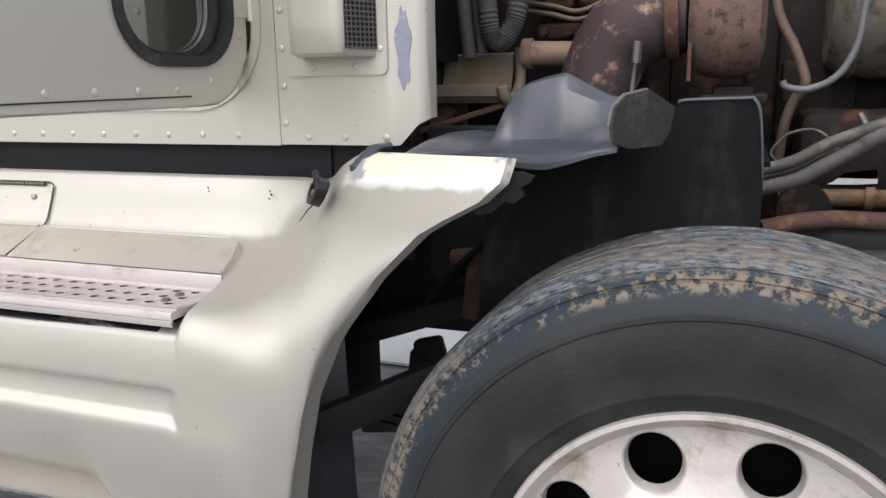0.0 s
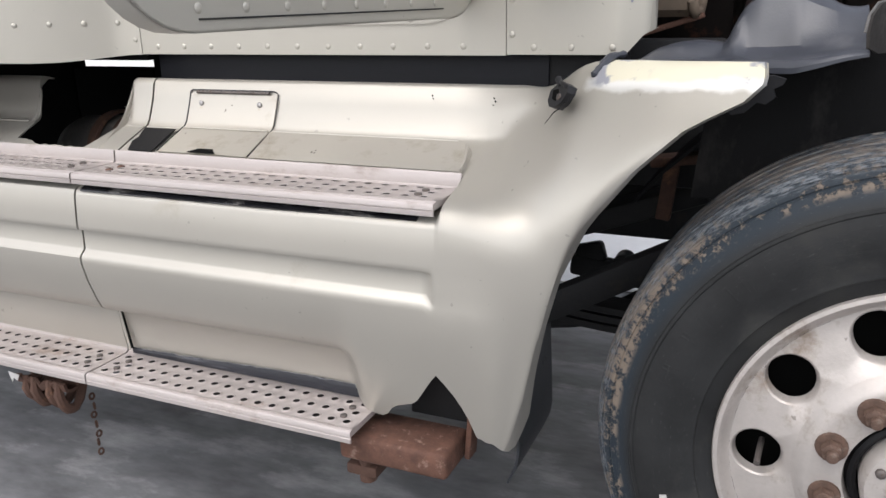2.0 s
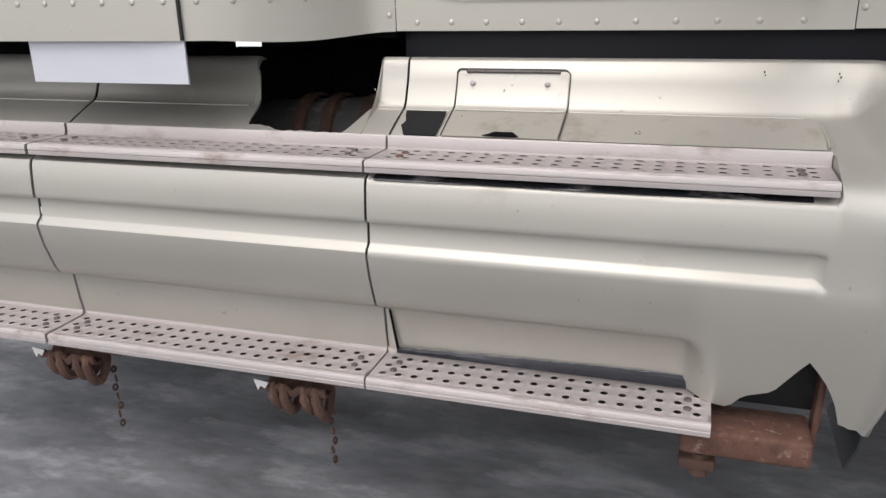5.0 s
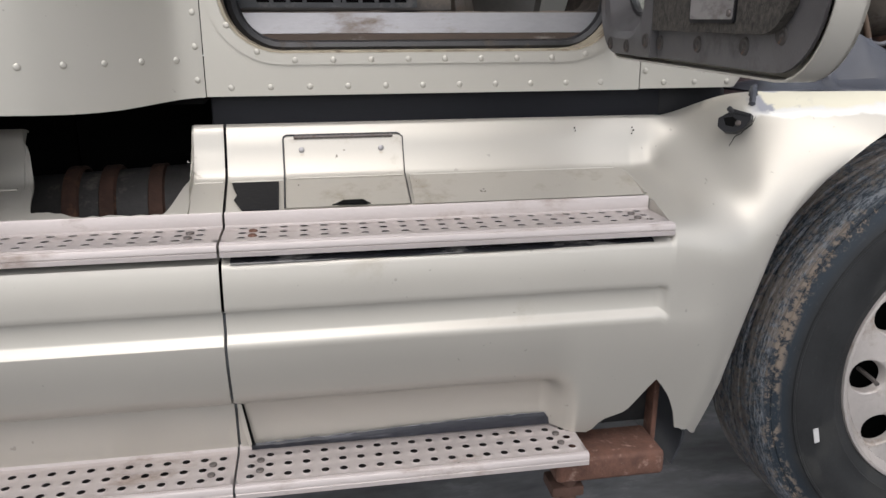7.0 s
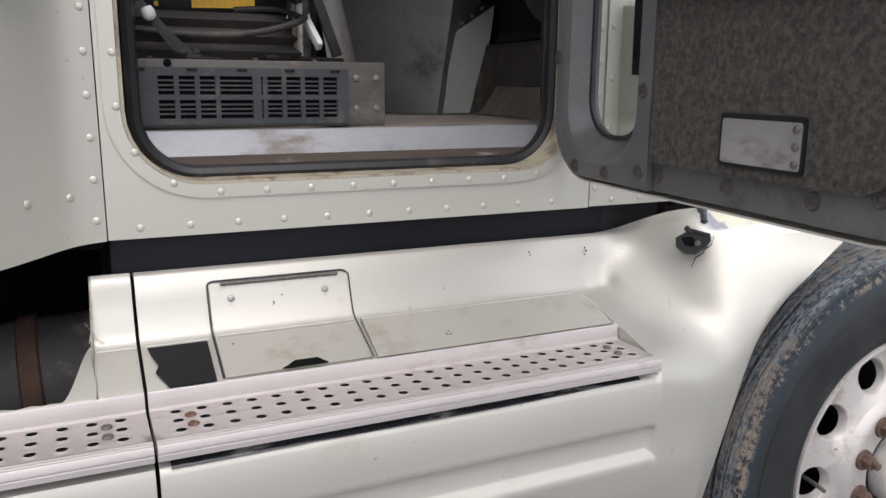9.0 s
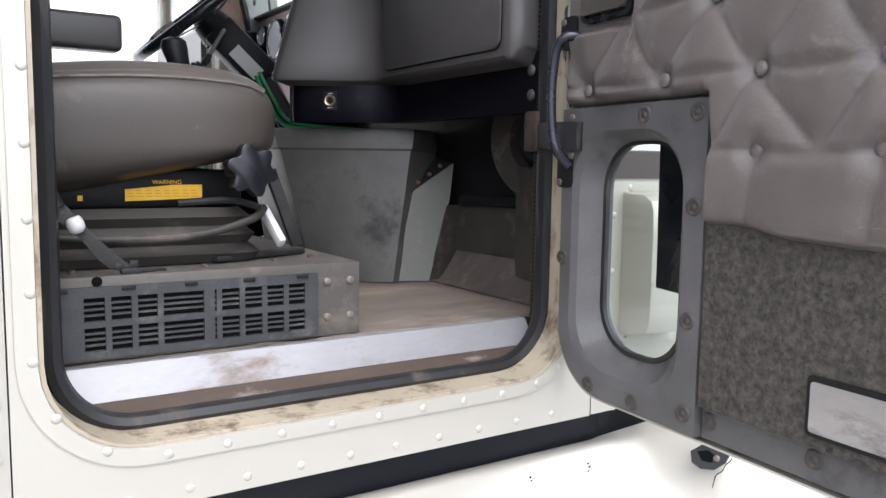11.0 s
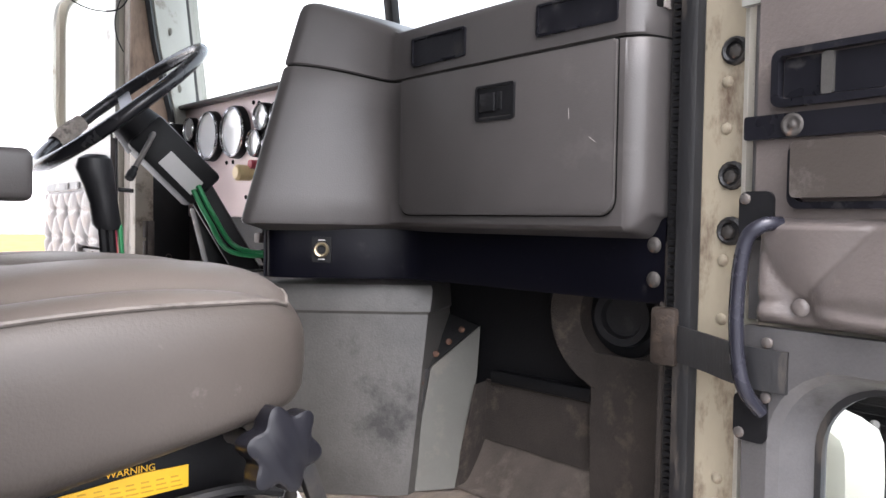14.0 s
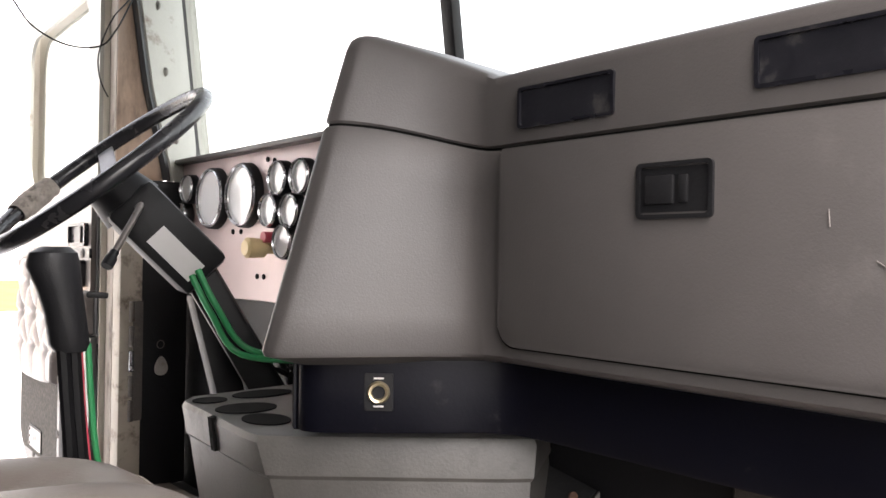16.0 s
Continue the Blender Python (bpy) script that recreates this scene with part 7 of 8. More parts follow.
# ---- sill and floor ----
bm = bmesh.new()
sheet(bm, [[Vector((x, y, z)) for x in (-0.806, -0.4, -0.004)] for y, z in ((0.0985, 1.222), (0.121, 1.258), (0.126, 1.264), (0.150, 1.264))], 0.003)
sill = part("door_sill", bm, BARE_ALU)
bm = bmesh.new()
sheet(bm, [[Vector((lerp(-0.806, -0.004, k / 40), y + 0.001 * noise.noise(Vector((k * 0.7, y * 90, 1))), z)) for k in range(41)] for y, z in ((0.068, 1.188), (0.088, 1.206), (0.094, 1.214), (0.0995, 1.2215))], 0.003)
part("sill_channel", bm, mat("brown_caked_sill", (0.055, 0.038, 0.028), 0.8, 0.0, 0.45, 10, 90, 0.4, (0.25, 0.225, 0.20), 0.42, 22, stretch=(0.4, 1, 1)), sill, "sill channel caked with brown dirt")
tagged(sill, "scuffed bare aluminium door sill with brown dirt", "sill", kind="structure")
bm = bmesh.new()
n_ = 30
sheet(bm, [[Vector((lerp(-0.86, 0.12, i / n_), lerp(0.14, 1.95, j / 40), 1.2665 + 0.004 * noise.noise(Vector((i * 0.5, j * 0.4, 1))))) for i in range(n_ + 1)] for j in range(41)], 0.004)
fl = part("floor", bm, MAT_FLOOR)
tagged(fl, "dusty brown rubber floor mat in the cab", "floor", kind="structure")
# firewall and footwell
bm = bmesh.new()
box(bm, 0.160, 0.198, 0.06, 1.95, 1.25, 2.04)
fw = part("wall_firewall", bm, BLACK)
tagged(fw, "dark cab firewall behind the footwell", "firewall", kind="structure")
bm = bmesh.new()
box(bm, 0.002, 0.158, 0.1125, 0.122, 1.262, 1.72, 0.004)
kp = part("wall_kick", bm, FOOT_CARPET)
tagged(kp, "carpeted kick panel beside the footwell", "wall", kind="structure")
foot = thing("footwell_cover", (0.12, 0.35, 1.27), "dirt-stained dark carpet cover over the footwell", "carpet")
bm = bmesh.new()


FOOT = ((0.070, 1.2715), (0.090, 1.2725), (0.100, 1.277), (0.108, 1.286), (0.126, 1.310), (0.144, 1.335), (0.1490, 1.341), (0.1515, 1.349), (0.1525, 1.372), (0.1535, 1.41), (0.1545, 1.452))
rows_ = []
for t, (x, z) in enumerate(FOOT):
    row = []
    for j in range(31):
        y = 0.122 + 0.463 * j / 30
        dent = 0.006 * noise.noise(Vector((y * 9, z * 14, 2))) + 0.002 * noise.noise(Vector((y * 40, z * 40, 5)))
        row.append(Vector((x - 0.010 * (1 - smoothstep(0.12, 0.24, y)) * (1 if t < 6 else 0) + (dent if 1 < t < 9 else 0), y, z)))
    rows_.append(row)
# dusty slope in a lighter carpet tone that paints in light from above
sheet(bm, rows_[:7], 0.004)
part("toe_slope", bm, mat("dusty_lit_carpet", (0.078, 0.064, 0.055), 0.95, 0.0, 0.5, 9, 300, 0.9, (0.14, 0.114, 0.094), 0.46, 14), foot, "dusty toe slope, its carpet toned lighter for the light from above")
bm = bmesh.new()
sheet(bm, rows_[6:], 0.004)
part("carpet", bm, FOOT_CARPET, foot)
bm = bmesh.new()
rows_ = []
for z in (1.300, 1.345, 1.40, 1.46, 1.51, 1.541):
    rows_.append([Vector((lerp(0.128, 0.121, (z - 1.30) / 0.24) + 0.0035 * noise.noise(Vector((y * 12, z * 12, 3))) - (0.012 if y < 0.14 else 0), y, z)) for y in (0.124, 0.135, 0.16, 0.20, 0.25, 0.29, 0.312, 0.317)])
sheet(bm, rows_, 0.006)
part("corner_flap", bm, FOOT_CARPET, foot, "stiff carpet flap in the door corner")
bm = bmesh.new()
sheet(bm, [[Vector((lerp(0.152, 0.062 + 0.05 * (z - 1.27) / 0.18, k / 5) , lerp(0.587, 0.574, k / 5), z)) for k in range(6)] for z in (1.271, 1.33, 1.39, 1.448)], 0.004)
part("side_return", bm, FOOT_CARPET, foot)
bm = bmesh.new()
obox(bm, (0.146, 0.56, 1.462), (0.148, 0.335, 1.466), 0.02, 0.022, bevel=0.004)
part("rail", bm, BLACK, foot)
# round blower cover above the footwell
blower = thing("blower_cover", (0.14, 0.30, 1.55), "round dusty brown blower cover below the dashboard", "cover")
bm = bmesh.new()
lathe(bm, [(0.066, 0.03), (0.070, 0.0), (0.084, -0.004), (0.120, -0.004), (0.124, 0.002), (0.120, 0.03)], (0.128, 0.27, 1.600), (1, 0.2, 0), 40)
part("flange", bm, FOOT_CARPET, blower)
bm = bmesh.new()
lathe(bm, [(0, 0.01), (0.03, 0.01), (0.034, 0.0), (0.045, 0.0), (0.048, 0.02), (0.066, 0.03)], (0.128, 0.27, 1.600), (1, 0.2, 0), 30)
part("duct_mouth", bm, BLACK_PLASTIC, blower)
bm = bmesh.new()
cyl(bm, (0.12, 0.345, 1.518), (0.135, 0.345, 1.518), 0.011, seg=10)
part("bolt", bm, RUST, blower)

# ---- seat base box ----
seat_box = thing("seat_box", (-0.6, 0.4, 1.27), "dusty brown-grey steel seat box with black grille", "seat base")
bm = bmesh.new()
box(bm, -0.858, -0.338, 0.139, 0.72, 1.2675, 1.386, 0.004)
part("body", bm, BOX_METAL, seat_box)
bm = bmesh.new()
# grille plate with slots
GX0, GX1, GZ0, GZ1 = -0.800, -0.415, 1.274, 1.372
cols_, pit = 9, 0.0345
gx = -0.757


def bar_(x0, x1, z0, z1, y=0.1315):
    box(bm, x0, x1, y, 0.1383, z0, z1)


bar_(GX0, gx, GZ0, GZ1)
bar_(gx + cols_ * pit + 0.014, GX1, GZ0, GZ1)
for z0, z1 in ((GZ0, 1.2845), (1.3165, 1.3255), (1.3575, GZ1)):
    bar_(gx, gx + cols_ * pit + 0.014, z0, z1)
for k in range(cols_ + 1):
    x = gx + k * pit + (0.014 if k > 4 else 0)
    if k == 4:
        bar_(x + 0.026, x + 0.048 - 0.007, 1.2835, 1.3585, 0.1311)
    else:
        bar_(x - 0.004 + (0 if k else 0.004), x + 0.004 - (0 if k < cols_ else 0.004), 1.2835, 1.3585, 0.1322)
for base_ in (1.2845, 1.3255):
    for k in range(3):
        bar_(gx, gx + cols_ * pit + 0.014, base_ + 0.008 * (k + 1) - 0.0015, base_ + 0.008 * (k + 1) + 0.0015, 0.1338)
part("grille", bm, mat("dusty_grille_plastic", (0.030, 0.031, 0.034), 0.5, 0.0, 0.4, 14, 200, 0.1, (0.105, 0.100, 0.094), 0.46, 16), seat_box, "black slotted vent grille, partly broken")
# black sheet on the box paints the shade behind the slots
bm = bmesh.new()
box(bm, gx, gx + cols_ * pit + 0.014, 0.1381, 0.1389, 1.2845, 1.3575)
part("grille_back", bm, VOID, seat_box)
for k in range(5):
    bm = bmesh.new()
    box(bm, -0.79 + 0.085 * k, -0.772 + 0.085 * k, 0.128, 0.135, 1.366, 1.371, 0.001)
    part("clip", bm, BLACK, seat_box)
BB = dome_mesh("bolt", 0.0062, 0.004, mat("dusty_box_bolt", (0.17, 0.15, 0.135), 0.6, 0.2, 0.3, 60, 200, 0.1, (0.09, 0.07, 0.06), 0.45, 70), (0, -1, 0), True)
for x, z in ((-0.397, 1.357), (-0.357, 1.357), (-0.397, 1.300), (-0.357, 1.300)):
    stud("bolt", BB, (x, 0.139, z), seat_box)
stud("bolt", dome_mesh("plug", 0.007, 0.003, VOID, (0, -1, 0), True), (-0.735, 0.139, 1.379), seat_box)
SB = dome_mesh("screw", 0.0055, 0.005, mat("dark_gritty_screw", (0.05, 0.036, 0.03), 0.8, 0.1, 0.4, 60, 200, 0.2, (0.15, 0.10, 0.075), 0.45, 70), (0, 0, 1), True)
for x, y in ((-0.46, 0.20), (-0.39, 0.22), (-0.58, 0.17), (-0.76, 0.18), (-0.43, 0.30)):
    stud("screw", SB, (x, y, 1.386), seat_box)

# ---- passenger seat ----
seat = thing("passenger_seat", (-0.65, 0.42, 1.39), "grey-brown vinyl truck seat with pleated cushion", "seat")


SEAM = []


def cushion(x0, x1, y0, y1, z0, z1, cap=0.0):
    """A rounded cushion; with cap, only its pleated top, raised by that much."""
    b = bmesh.new()
    nu, nv = 96, 48
    cx, cy = (x0 + x1) / 2, (y0 + y1) / 2
    hx, hy = (x1 - x0) / 2, (y1 - y0) / 2
    rows = []
    for j in range(nv + 1):
        ph = (0.31 if cap else 1.0) * math.pi * j / nv
        row = []
        for i in range(nu):
            th = 2 * math.pi * i / nu
            ct, st = math.cos(th), math.sin(th)
            sup = (abs(ct) ** 4.5 + abs(st) ** 4.5) ** (-1 / 4.5)
            rr = math.sin(ph) ** 0.42
            x, y = cx + hx * sup * ct * rr, cy + hy * sup * st * rr
            hz = math.cos(ph)
            hz = math.copysign(abs(hz) ** 0.62, hz)
            z = (z0 + z1) / 2 + hz * (z1 - z0) / 2
            if hz > 0:
                # crown, and pleats running fore and aft, raised bolster along the sides
                z += 0.035 * smoothstep(x0, x1 - 0.16, x) * hz + 0.004 * smoothstep(x1 - 0.12, x1, x) * hz - 0.006 * smoothstep(0.0, 1.0, hz) * (1 - ((y - cy) / hy) ** 2)
                for py in (-0.75, -0.19, 0.43):
                    z -= 0.017 * math.exp(-abs((y - cy - py * hy) / 0.024) ** 1.3) * smoothstep(0.35, 0.8, hz)
            else:
                z -= 0.062 * smoothstep(lerp(x0, x1, 0.22), x1, x) * hz
            x += 0.03 * (hz * 0.5 + 0.5) * smoothstep(cx, x1, x)
            row.append(Vector((x, y, z + cap)))
        rows.append(row)
    if cap:
        SEAM.append(rows[-1])
        rows.append([p + Vector((0, 0, -cap * 1.6)) for p in rows[-1]])
    sheet(b, rows, closed=True)
    bmesh.ops.remove_doubles(b, verts=b.verts, dist=1e-4)
    return b


part("cushion", cushion(-0.97, -0.440, 0.180, 0.72, 1.482, 1.668), VINYL, seat, "grey-brown pleated vinyl cushion", sharp=80)
# top of the same vinyl, its gloss put into a lighter colour
part("seat_top", cushion(-0.97, -0.440, 0.180, 0.72, 1.482, 1.668, 0.0025), SEAT_TOP_SHEEN, seat, "pleated dusty grey-brown seat top, vinyl toned lighter for its sheen", sharp=80)
bm = bmesh.new()
tube(bm, SEAM[0] + SEAM[0][:1], 0.0024, 6, 1)
part("piping", bm, mat("worn_piping", (0.11, 0.095, 0.085), 0.6, 0.0, 0.4, 30, 200, 0.1, (0.03, 0.026, 0.022), 0.48, 20), seat, "worn piping round the seat top")
bm = bmesh.new()
box(bm, -0.90, -0.49, 0.266, 0.66, 1.470, 1.530, 0.008)
part("cushion_frame", bm, BLACK, seat)
bm = bmesh.new()
rows_ = []
for k in range(7):
    z = 1.388 + 0.014 * k
    o = 0.012 * (k % 2) + 0.018 * (6 - k) / 6
    rows_.append([Vector((x, y, z)) for x, y in rounded(-0.89 - o, -0.50 + o, 0.225 - o, 0.66 + o, 0.04, 4)])
sheet(bm, rows_, closed=True)
part("bellows", bm, SUSPENSION, seat, "dusty brown-black suspension bellows")
bm = bmesh.new()
tube(bm, [(-0.88, 0.19, 1.445), (-0.7, 0.185, 1.43), (-0.58, 0.18, 1.435), (-0.50, 0.19, 1.455), (-0.47, 0.22, 1.47)], 0.0065, 10, 6)
part("slide_tube", bm, SUSPENSION, seat, "dusty dark slide tube")
bm = bmesh.new()
obox(bm, (-0.56, 0.205, 1.394), (-0.385, 0.28, 1.392), 0.03, 0.008, bevel=0.002)
part("slide_rail", bm, CHASSIS, seat)
bm = bmesh.new()
slab(bm, [(-0.672, 1.481), (-0.556, 1.485), (-0.556, 1.506), (-0.60, 1.506), (-0.64, 1.502), (-0.672, 1.499)], lambda u, v, d: (u, 0.2645 - d, v), 0.0015)
wl_ = part("warning_label", bm, YELLOW, seat, "yellow warning label with black lettering")
txt = bpy.data.curves.new("warning_word", "FONT")
txt.body, txt.size, txt.align_x, txt.extrude = "WARNING", 0.0092, "CENTER", 0.0002
tob = new("warning_word", txt)
tob.matrix_basis = pose(-0.610, 0.2625, 1.5070, 90, 0, 0)
dg = bpy.context.evaluated_depsgraph_get()
tm = bpy.data.meshes.new_from_object(tob.evaluated_get(dg))
tm.materials.clear()
tm.materials.append(YELLOW)
tw = new("warning_word", tm)
tw.matrix_basis = tob.matrix_basis
bpy.data.objects.remove(tob)
attach(tw, wl_)
bm = bmesh.new()
for k in range(3):
    for j in range(8):
        x = -0.670 + 0.0138 * j
        box(bm, x, x + 0.0115 - 0.002 * ((j * 3 + k) % 3), 0.2622, 0.2628, 1.4875 + 0.0045 * k, 1.4888 + 0.0045 * k)
part("print_line", bm, LABEL_INK, wl_)
bm = bmesh.new()
box(bm, -0.738, -0.731, 0.2628, 0.2655, 1.482, 1.490, 0.0)
part("small_label", bm, YELLOW, seat)
# star knob
bm = bmesh.new()
KC, KA = Vector((-0.503, 0.185, 1.530)), Vector((0.1, -1, 0.05)).normalized()
kx = KA.orthogonal().normalized()
ky = KA.cross(kx)
rows_ = []
for h, s in ((0.012, 0.9), (0.010, 1.0), (-0.010, 1.0), (-0.014, 0.92)):
    rows_.append([KC + KA * h + (kx * math.cos(a) + ky * math.sin(a)) * s * (0.036 + 0.006 * math.cos(6 * a)) for a in [2 * math.pi * k / 60 for k in range(60)]])
sheet(bm, rows_, closed=True)
bm.verts.ensure_lookup_table()
bm.faces.new([v for v in bm.verts[0:60]])
bm.faces.new([v for v in bm.verts[180:240]])
part("star_knob", bm, GLOSS_BLACK, seat, "black six-lobed adjuster knob")
bm = bmesh.new()
cyl(bm, KC, KC - KA * 0.09, 0.008, seg=10)
part("knob_shaft", bm, STEEL_BOLT, seat)
bm = bmesh.new()
obox(bm, (-0.466, 0.238, 1.470), (-0.450, 0.192, 1.413), 0.022, 0.013, up=(1, 0, 0), bevel=0.005)
part("lever_grip", bm, WHITE_PLASTIC, seat, "scuffed white lever grip")
bm = bmesh.new()
tube(bm, [(-0.60, 0.24, 1.478), (-0.52, 0.235, 1.482), (-0.466, 0.238, 1.468)], 0.006, 8, 5)
part("lever_rod", bm, CHASSIS, seat)
bm = bmesh.new()
obox(bm, (-0.43, 0.30, 1.53), (-0.385, 0.29, 1.40), 0.012, 0.02, up=(1, 0, 0), bevel=0.002)
part("side_strut", bm, CHASSIS, seat)
# belt and buckle
belt = thing("seat_belt", (-0.74, 0.16, 1.39), "frayed black seat belt with buckle on the seat box", "seat belt")
bm = bmesh.new()
strap = smooth_path([(-0.800, 0.150, 1.520), (-0.788, 0.138, 1.492), (-0.766, 0.129, 1.462), (-0.738, 0.130, 1.430), (-0.709, 0.141, 1.402), (-0.694, 0.150, 1.392)], 6)
sheet(bm, [[p + Vector((-0.008, -0.001, -0.005 + 0.003 * math.sin(k * 0.5))), p + Vector((0, -0.002, 0)), p + Vector((0.008, 0.002, 0.005))] for k, p in enumerate(strap)], 0.003)
part("webbing", bm, mat("worn_belt_webbing", (0.030, 0.028, 0.028), 0.8, 0.0, 0.4, 60, 400, 0.4, (0.16, 0.15, 0.145), 0.45, 40), belt)
bm = bmesh.new()
tube(bm, [(-0.806, 0.150, 1.548), (-0.803, 0.146, 1.530), (-0.792, 0.138, 1.500), (-0.783, 0.134, 1.478)], [0.010] * 4 + [0.013] * 20, 10, 6)
part("sleeve", bm, BLACK_PLASTIC, belt, "bent black plastic sleeve")
bm = bmesh.new()
lathe(bm, [(0, 0.0135), (0.006, 0.0125), (0.0105, 0.008), (0.0115, 0.0), (0.0095, -0.008), (0, -0.010)], (-0.762, 0.121, 1.459), (0.4, -0.2, -1), 16)
part("buckle", bm, WHITE_PLASTIC, belt, "grubby white buckle tip")
bm = bmesh.new()
obox(bm, (-0.81, 0.16, 1.505), (-0.80, 0.155, 1.475), 0.014, 0.02, bevel=0.004)
part("tongue", bm, WHITE_PLASTIC, belt)
bm = bmesh.new()
box(bm, -0.702, -0.676, 0.142, 0.160, 1.386, 1.394, 0.002)
box(bm, -0.690, -0.678, 0.150, 0.158, 1.394, 1.404, 0.002)
obox(bm, (-0.680, 0.152, 1.389), (-0.640, 0.160, 1.388), 0.012, 0.003, bevel=0.001)
part("anchor", bm, CHASSIS, belt, "black anchor bracket bolted to the box")
# backrest and armrest
bm = cushion(-1.00, -0.88, 0.17, 0.70, 1.62, 2.45)
part("backrest", bm, VINYL, seat, sharp=80)
bm = bmesh.new()
box(bm, -0.90, -0.585, 0.690, 0.755, 1.758, 1.829, 0.012, 3)
part("armrest", bm, DASH, seat, "dark grey padded armrest")

# ---- dashboard ----
dash = thing("dashboard", (-0.05, 0.4, 1.73), "grey-brown moulded truck dashboard with glove box", "dashboard")
# path of the face in plan, from the door post to the far edge of the pod: (x, y, lean of the edge)
base_path = [(0.10, 0.113), (0.05, 0.112), (0.026, 0.1122), (0.004, 0.1130), (-0.016, 0.1158), (-0.032, 0.1215), (-0.0435, 0.131), (-0.0500, 0.1435), (-0.052, 0.158), (-0.052, 0.30), (-0.052, 0.45), (-0.050, 0.55), (-0.048, 0.595), (-0.054, 0.628), (-0.080, 0.655), (-0.125, 0.685), (-0.190, 0.722), (-0.232, 0.748), (-0.246, 0.762), (-0.240, 0.785), (-0.15, 0.83), (0.05, 0.88)]


def pod_w(y):
    return smoothstep(0.60, 0.76, y)


def dash_pt(q, z, inset=0.0):
    x, y = q
    w = pod_w(y)
    # the pod's edge leans forward as it rises
    x2 = x + w * 0.285 * (z - 1.732)
    return Vector((x2 + inset, y - w * 0.02 * (z - 1.732), z))


fine = [(p.x, p.y) for p in smooth_path([(x, y, 0) for x, y in base_path], 4)]


def top_z(y):
    return 2.062 + 0.060 * min(1.0, max(0.0, (y - 0.61) / 0.15))


def seam_z(y):
    return 1.974 + 0.032 * pod_w(y)


bm = bmesh.new()
rows_ = []
for f, ins in ((-0.03, 0.05), (0.0, 0.018), (0.012, 0.005), (0.035, 0.0), (0.2, 0.0), (0.5, 0.0), (0.8, 0.0), (0.985, 0.0), (1.0, 0.003)):
    rows_.append([dash_pt(q, lerp(1.730 + 0.020 * smoothstep(-0.050, -0.028, q[0]) * (q[1] < 0.2), seam_z(q[1]) - 0.0015, f), ins) for q in fine])
sheet(bm, rows_)
part("lower_moulding", bm, DASH, dash, sharp=40)
bm = bmesh.new()
rows_ = []
for f, ins in ((0.0, 0.004), (0.03, 0.0), (0.3, 0.0), (0.82, 0.001), (0.93, 0.004), (0.982, 0.011), (1.0, 0.024), (0.99, 0.12), (0.95, 0.22)):
    rows_.append([dash_pt(q, lerp(seam_z(q[1]) + 0.0015, top_z(q[1]), f), ins) for q in fine])
sheet(bm, rows_)
part("top_moulding", bm, DASH, dash, sharp=40)
bm = bmesh.new()
sheet(bm, [[dash_pt(q, seam_z(q[1]) + dz, 0.006) for q in fine] for dz in (-0.003, 0.003)])
part("seam", bm, VOID, dash)
# glove box door
bm = bmesh.new()


def lid_outline(y0, y1, z0, z1, low, high):
    """A lid with small upper and large lower corners."""
    pts = []
    for cy, cz, r, a0 in ((y1 - high, z1 - high, high, 0), (y0 + high, z1 - high, high, 90), (y0 + low, z0 + low, low, 180), (y1 - low, z0 + low, low, 270)):
        pts += [(cy + r * math.cos(radians(a0 + 15 * k)), cz + r * math.sin(radians(a0 + 15 * k))) for k in range(7)]
    return pts


gl_o = lid_outline(0.152, 0.586, 1.752, 1.9715, 0.022, 0.004)
slab(bm, gl_o, lambda u, v, d: (-0.0535 - d, u, v), 0.0045)
edges_ = [e for e in bm.edges if all(abs(v.co.x + 0.058) < 1e-4 for v in e.verts)]
bmesh.ops.bevel(bm, geom=edges_, offset=0.003, segments=2, affect="EDGES", profile=0.5)
glove = part("glove_box_door", bm, DASH, dash, "glove box door with black latch")
bm = bmesh.new()
framed(bm, lid_outline(0.1510, 0.5870, 1.7510, 1.9725, 0.023, 0.004), lid_outline(0.1497, 0.5883, 1.7497, 1.9735, 0.024, 0.005), lambda u, v, d: (-0.0532 - d, u, v), 0.0012)
part("gap", bm, VOID, dash)
bm = bmesh.new()
framed(bm, rounded(0.327, 0.398, 1.892, 1.936, 0.004, 3), rounded(0.323, 0.402, 1.888, 1.940, 0.005, 3), lambda u, v, d: (-0.0575 - d, u, v), 0.004)
latch = part("latch", bm, BLACK, dash)
bm = bmesh.new()
slab(bm, rounded(0.328, 0.399, 1.894, 1.935, 0.003, 3), lambda u, v, d: (-0.0575 - d, u, v), 0.0012)
part("latch_recess", bm, BLACK, latch)
bm = bmesh.new()
box(bm, -0.0625, -0.0575, 0.362, 0.392, 1.901, 1.928, 0.002)
box(bm, -0.061, -0.0575, 0.348, 0.358, 1.902, 1.928, 0.002)
part("latch_paddle", bm, BLACK, latch)
for y0_, z0_, y1_, z1_ in ((0.226, 1.892, 0.225, 1.878), (0.191, 1.852, 0.181, 1.845)):
    bm = bmesh.new()
    obox(bm, (-0.0583, y0_, z0_), (-0.0583, y1_, z1_), 0.0006, 0.0018, up=(1, 0, 0))
    part("scuff", bm, mat("pale_scuff", (0.19, 0.175, 0.168), 0.6, 0.0, 0.4, 200, 400, 0.1), glove)
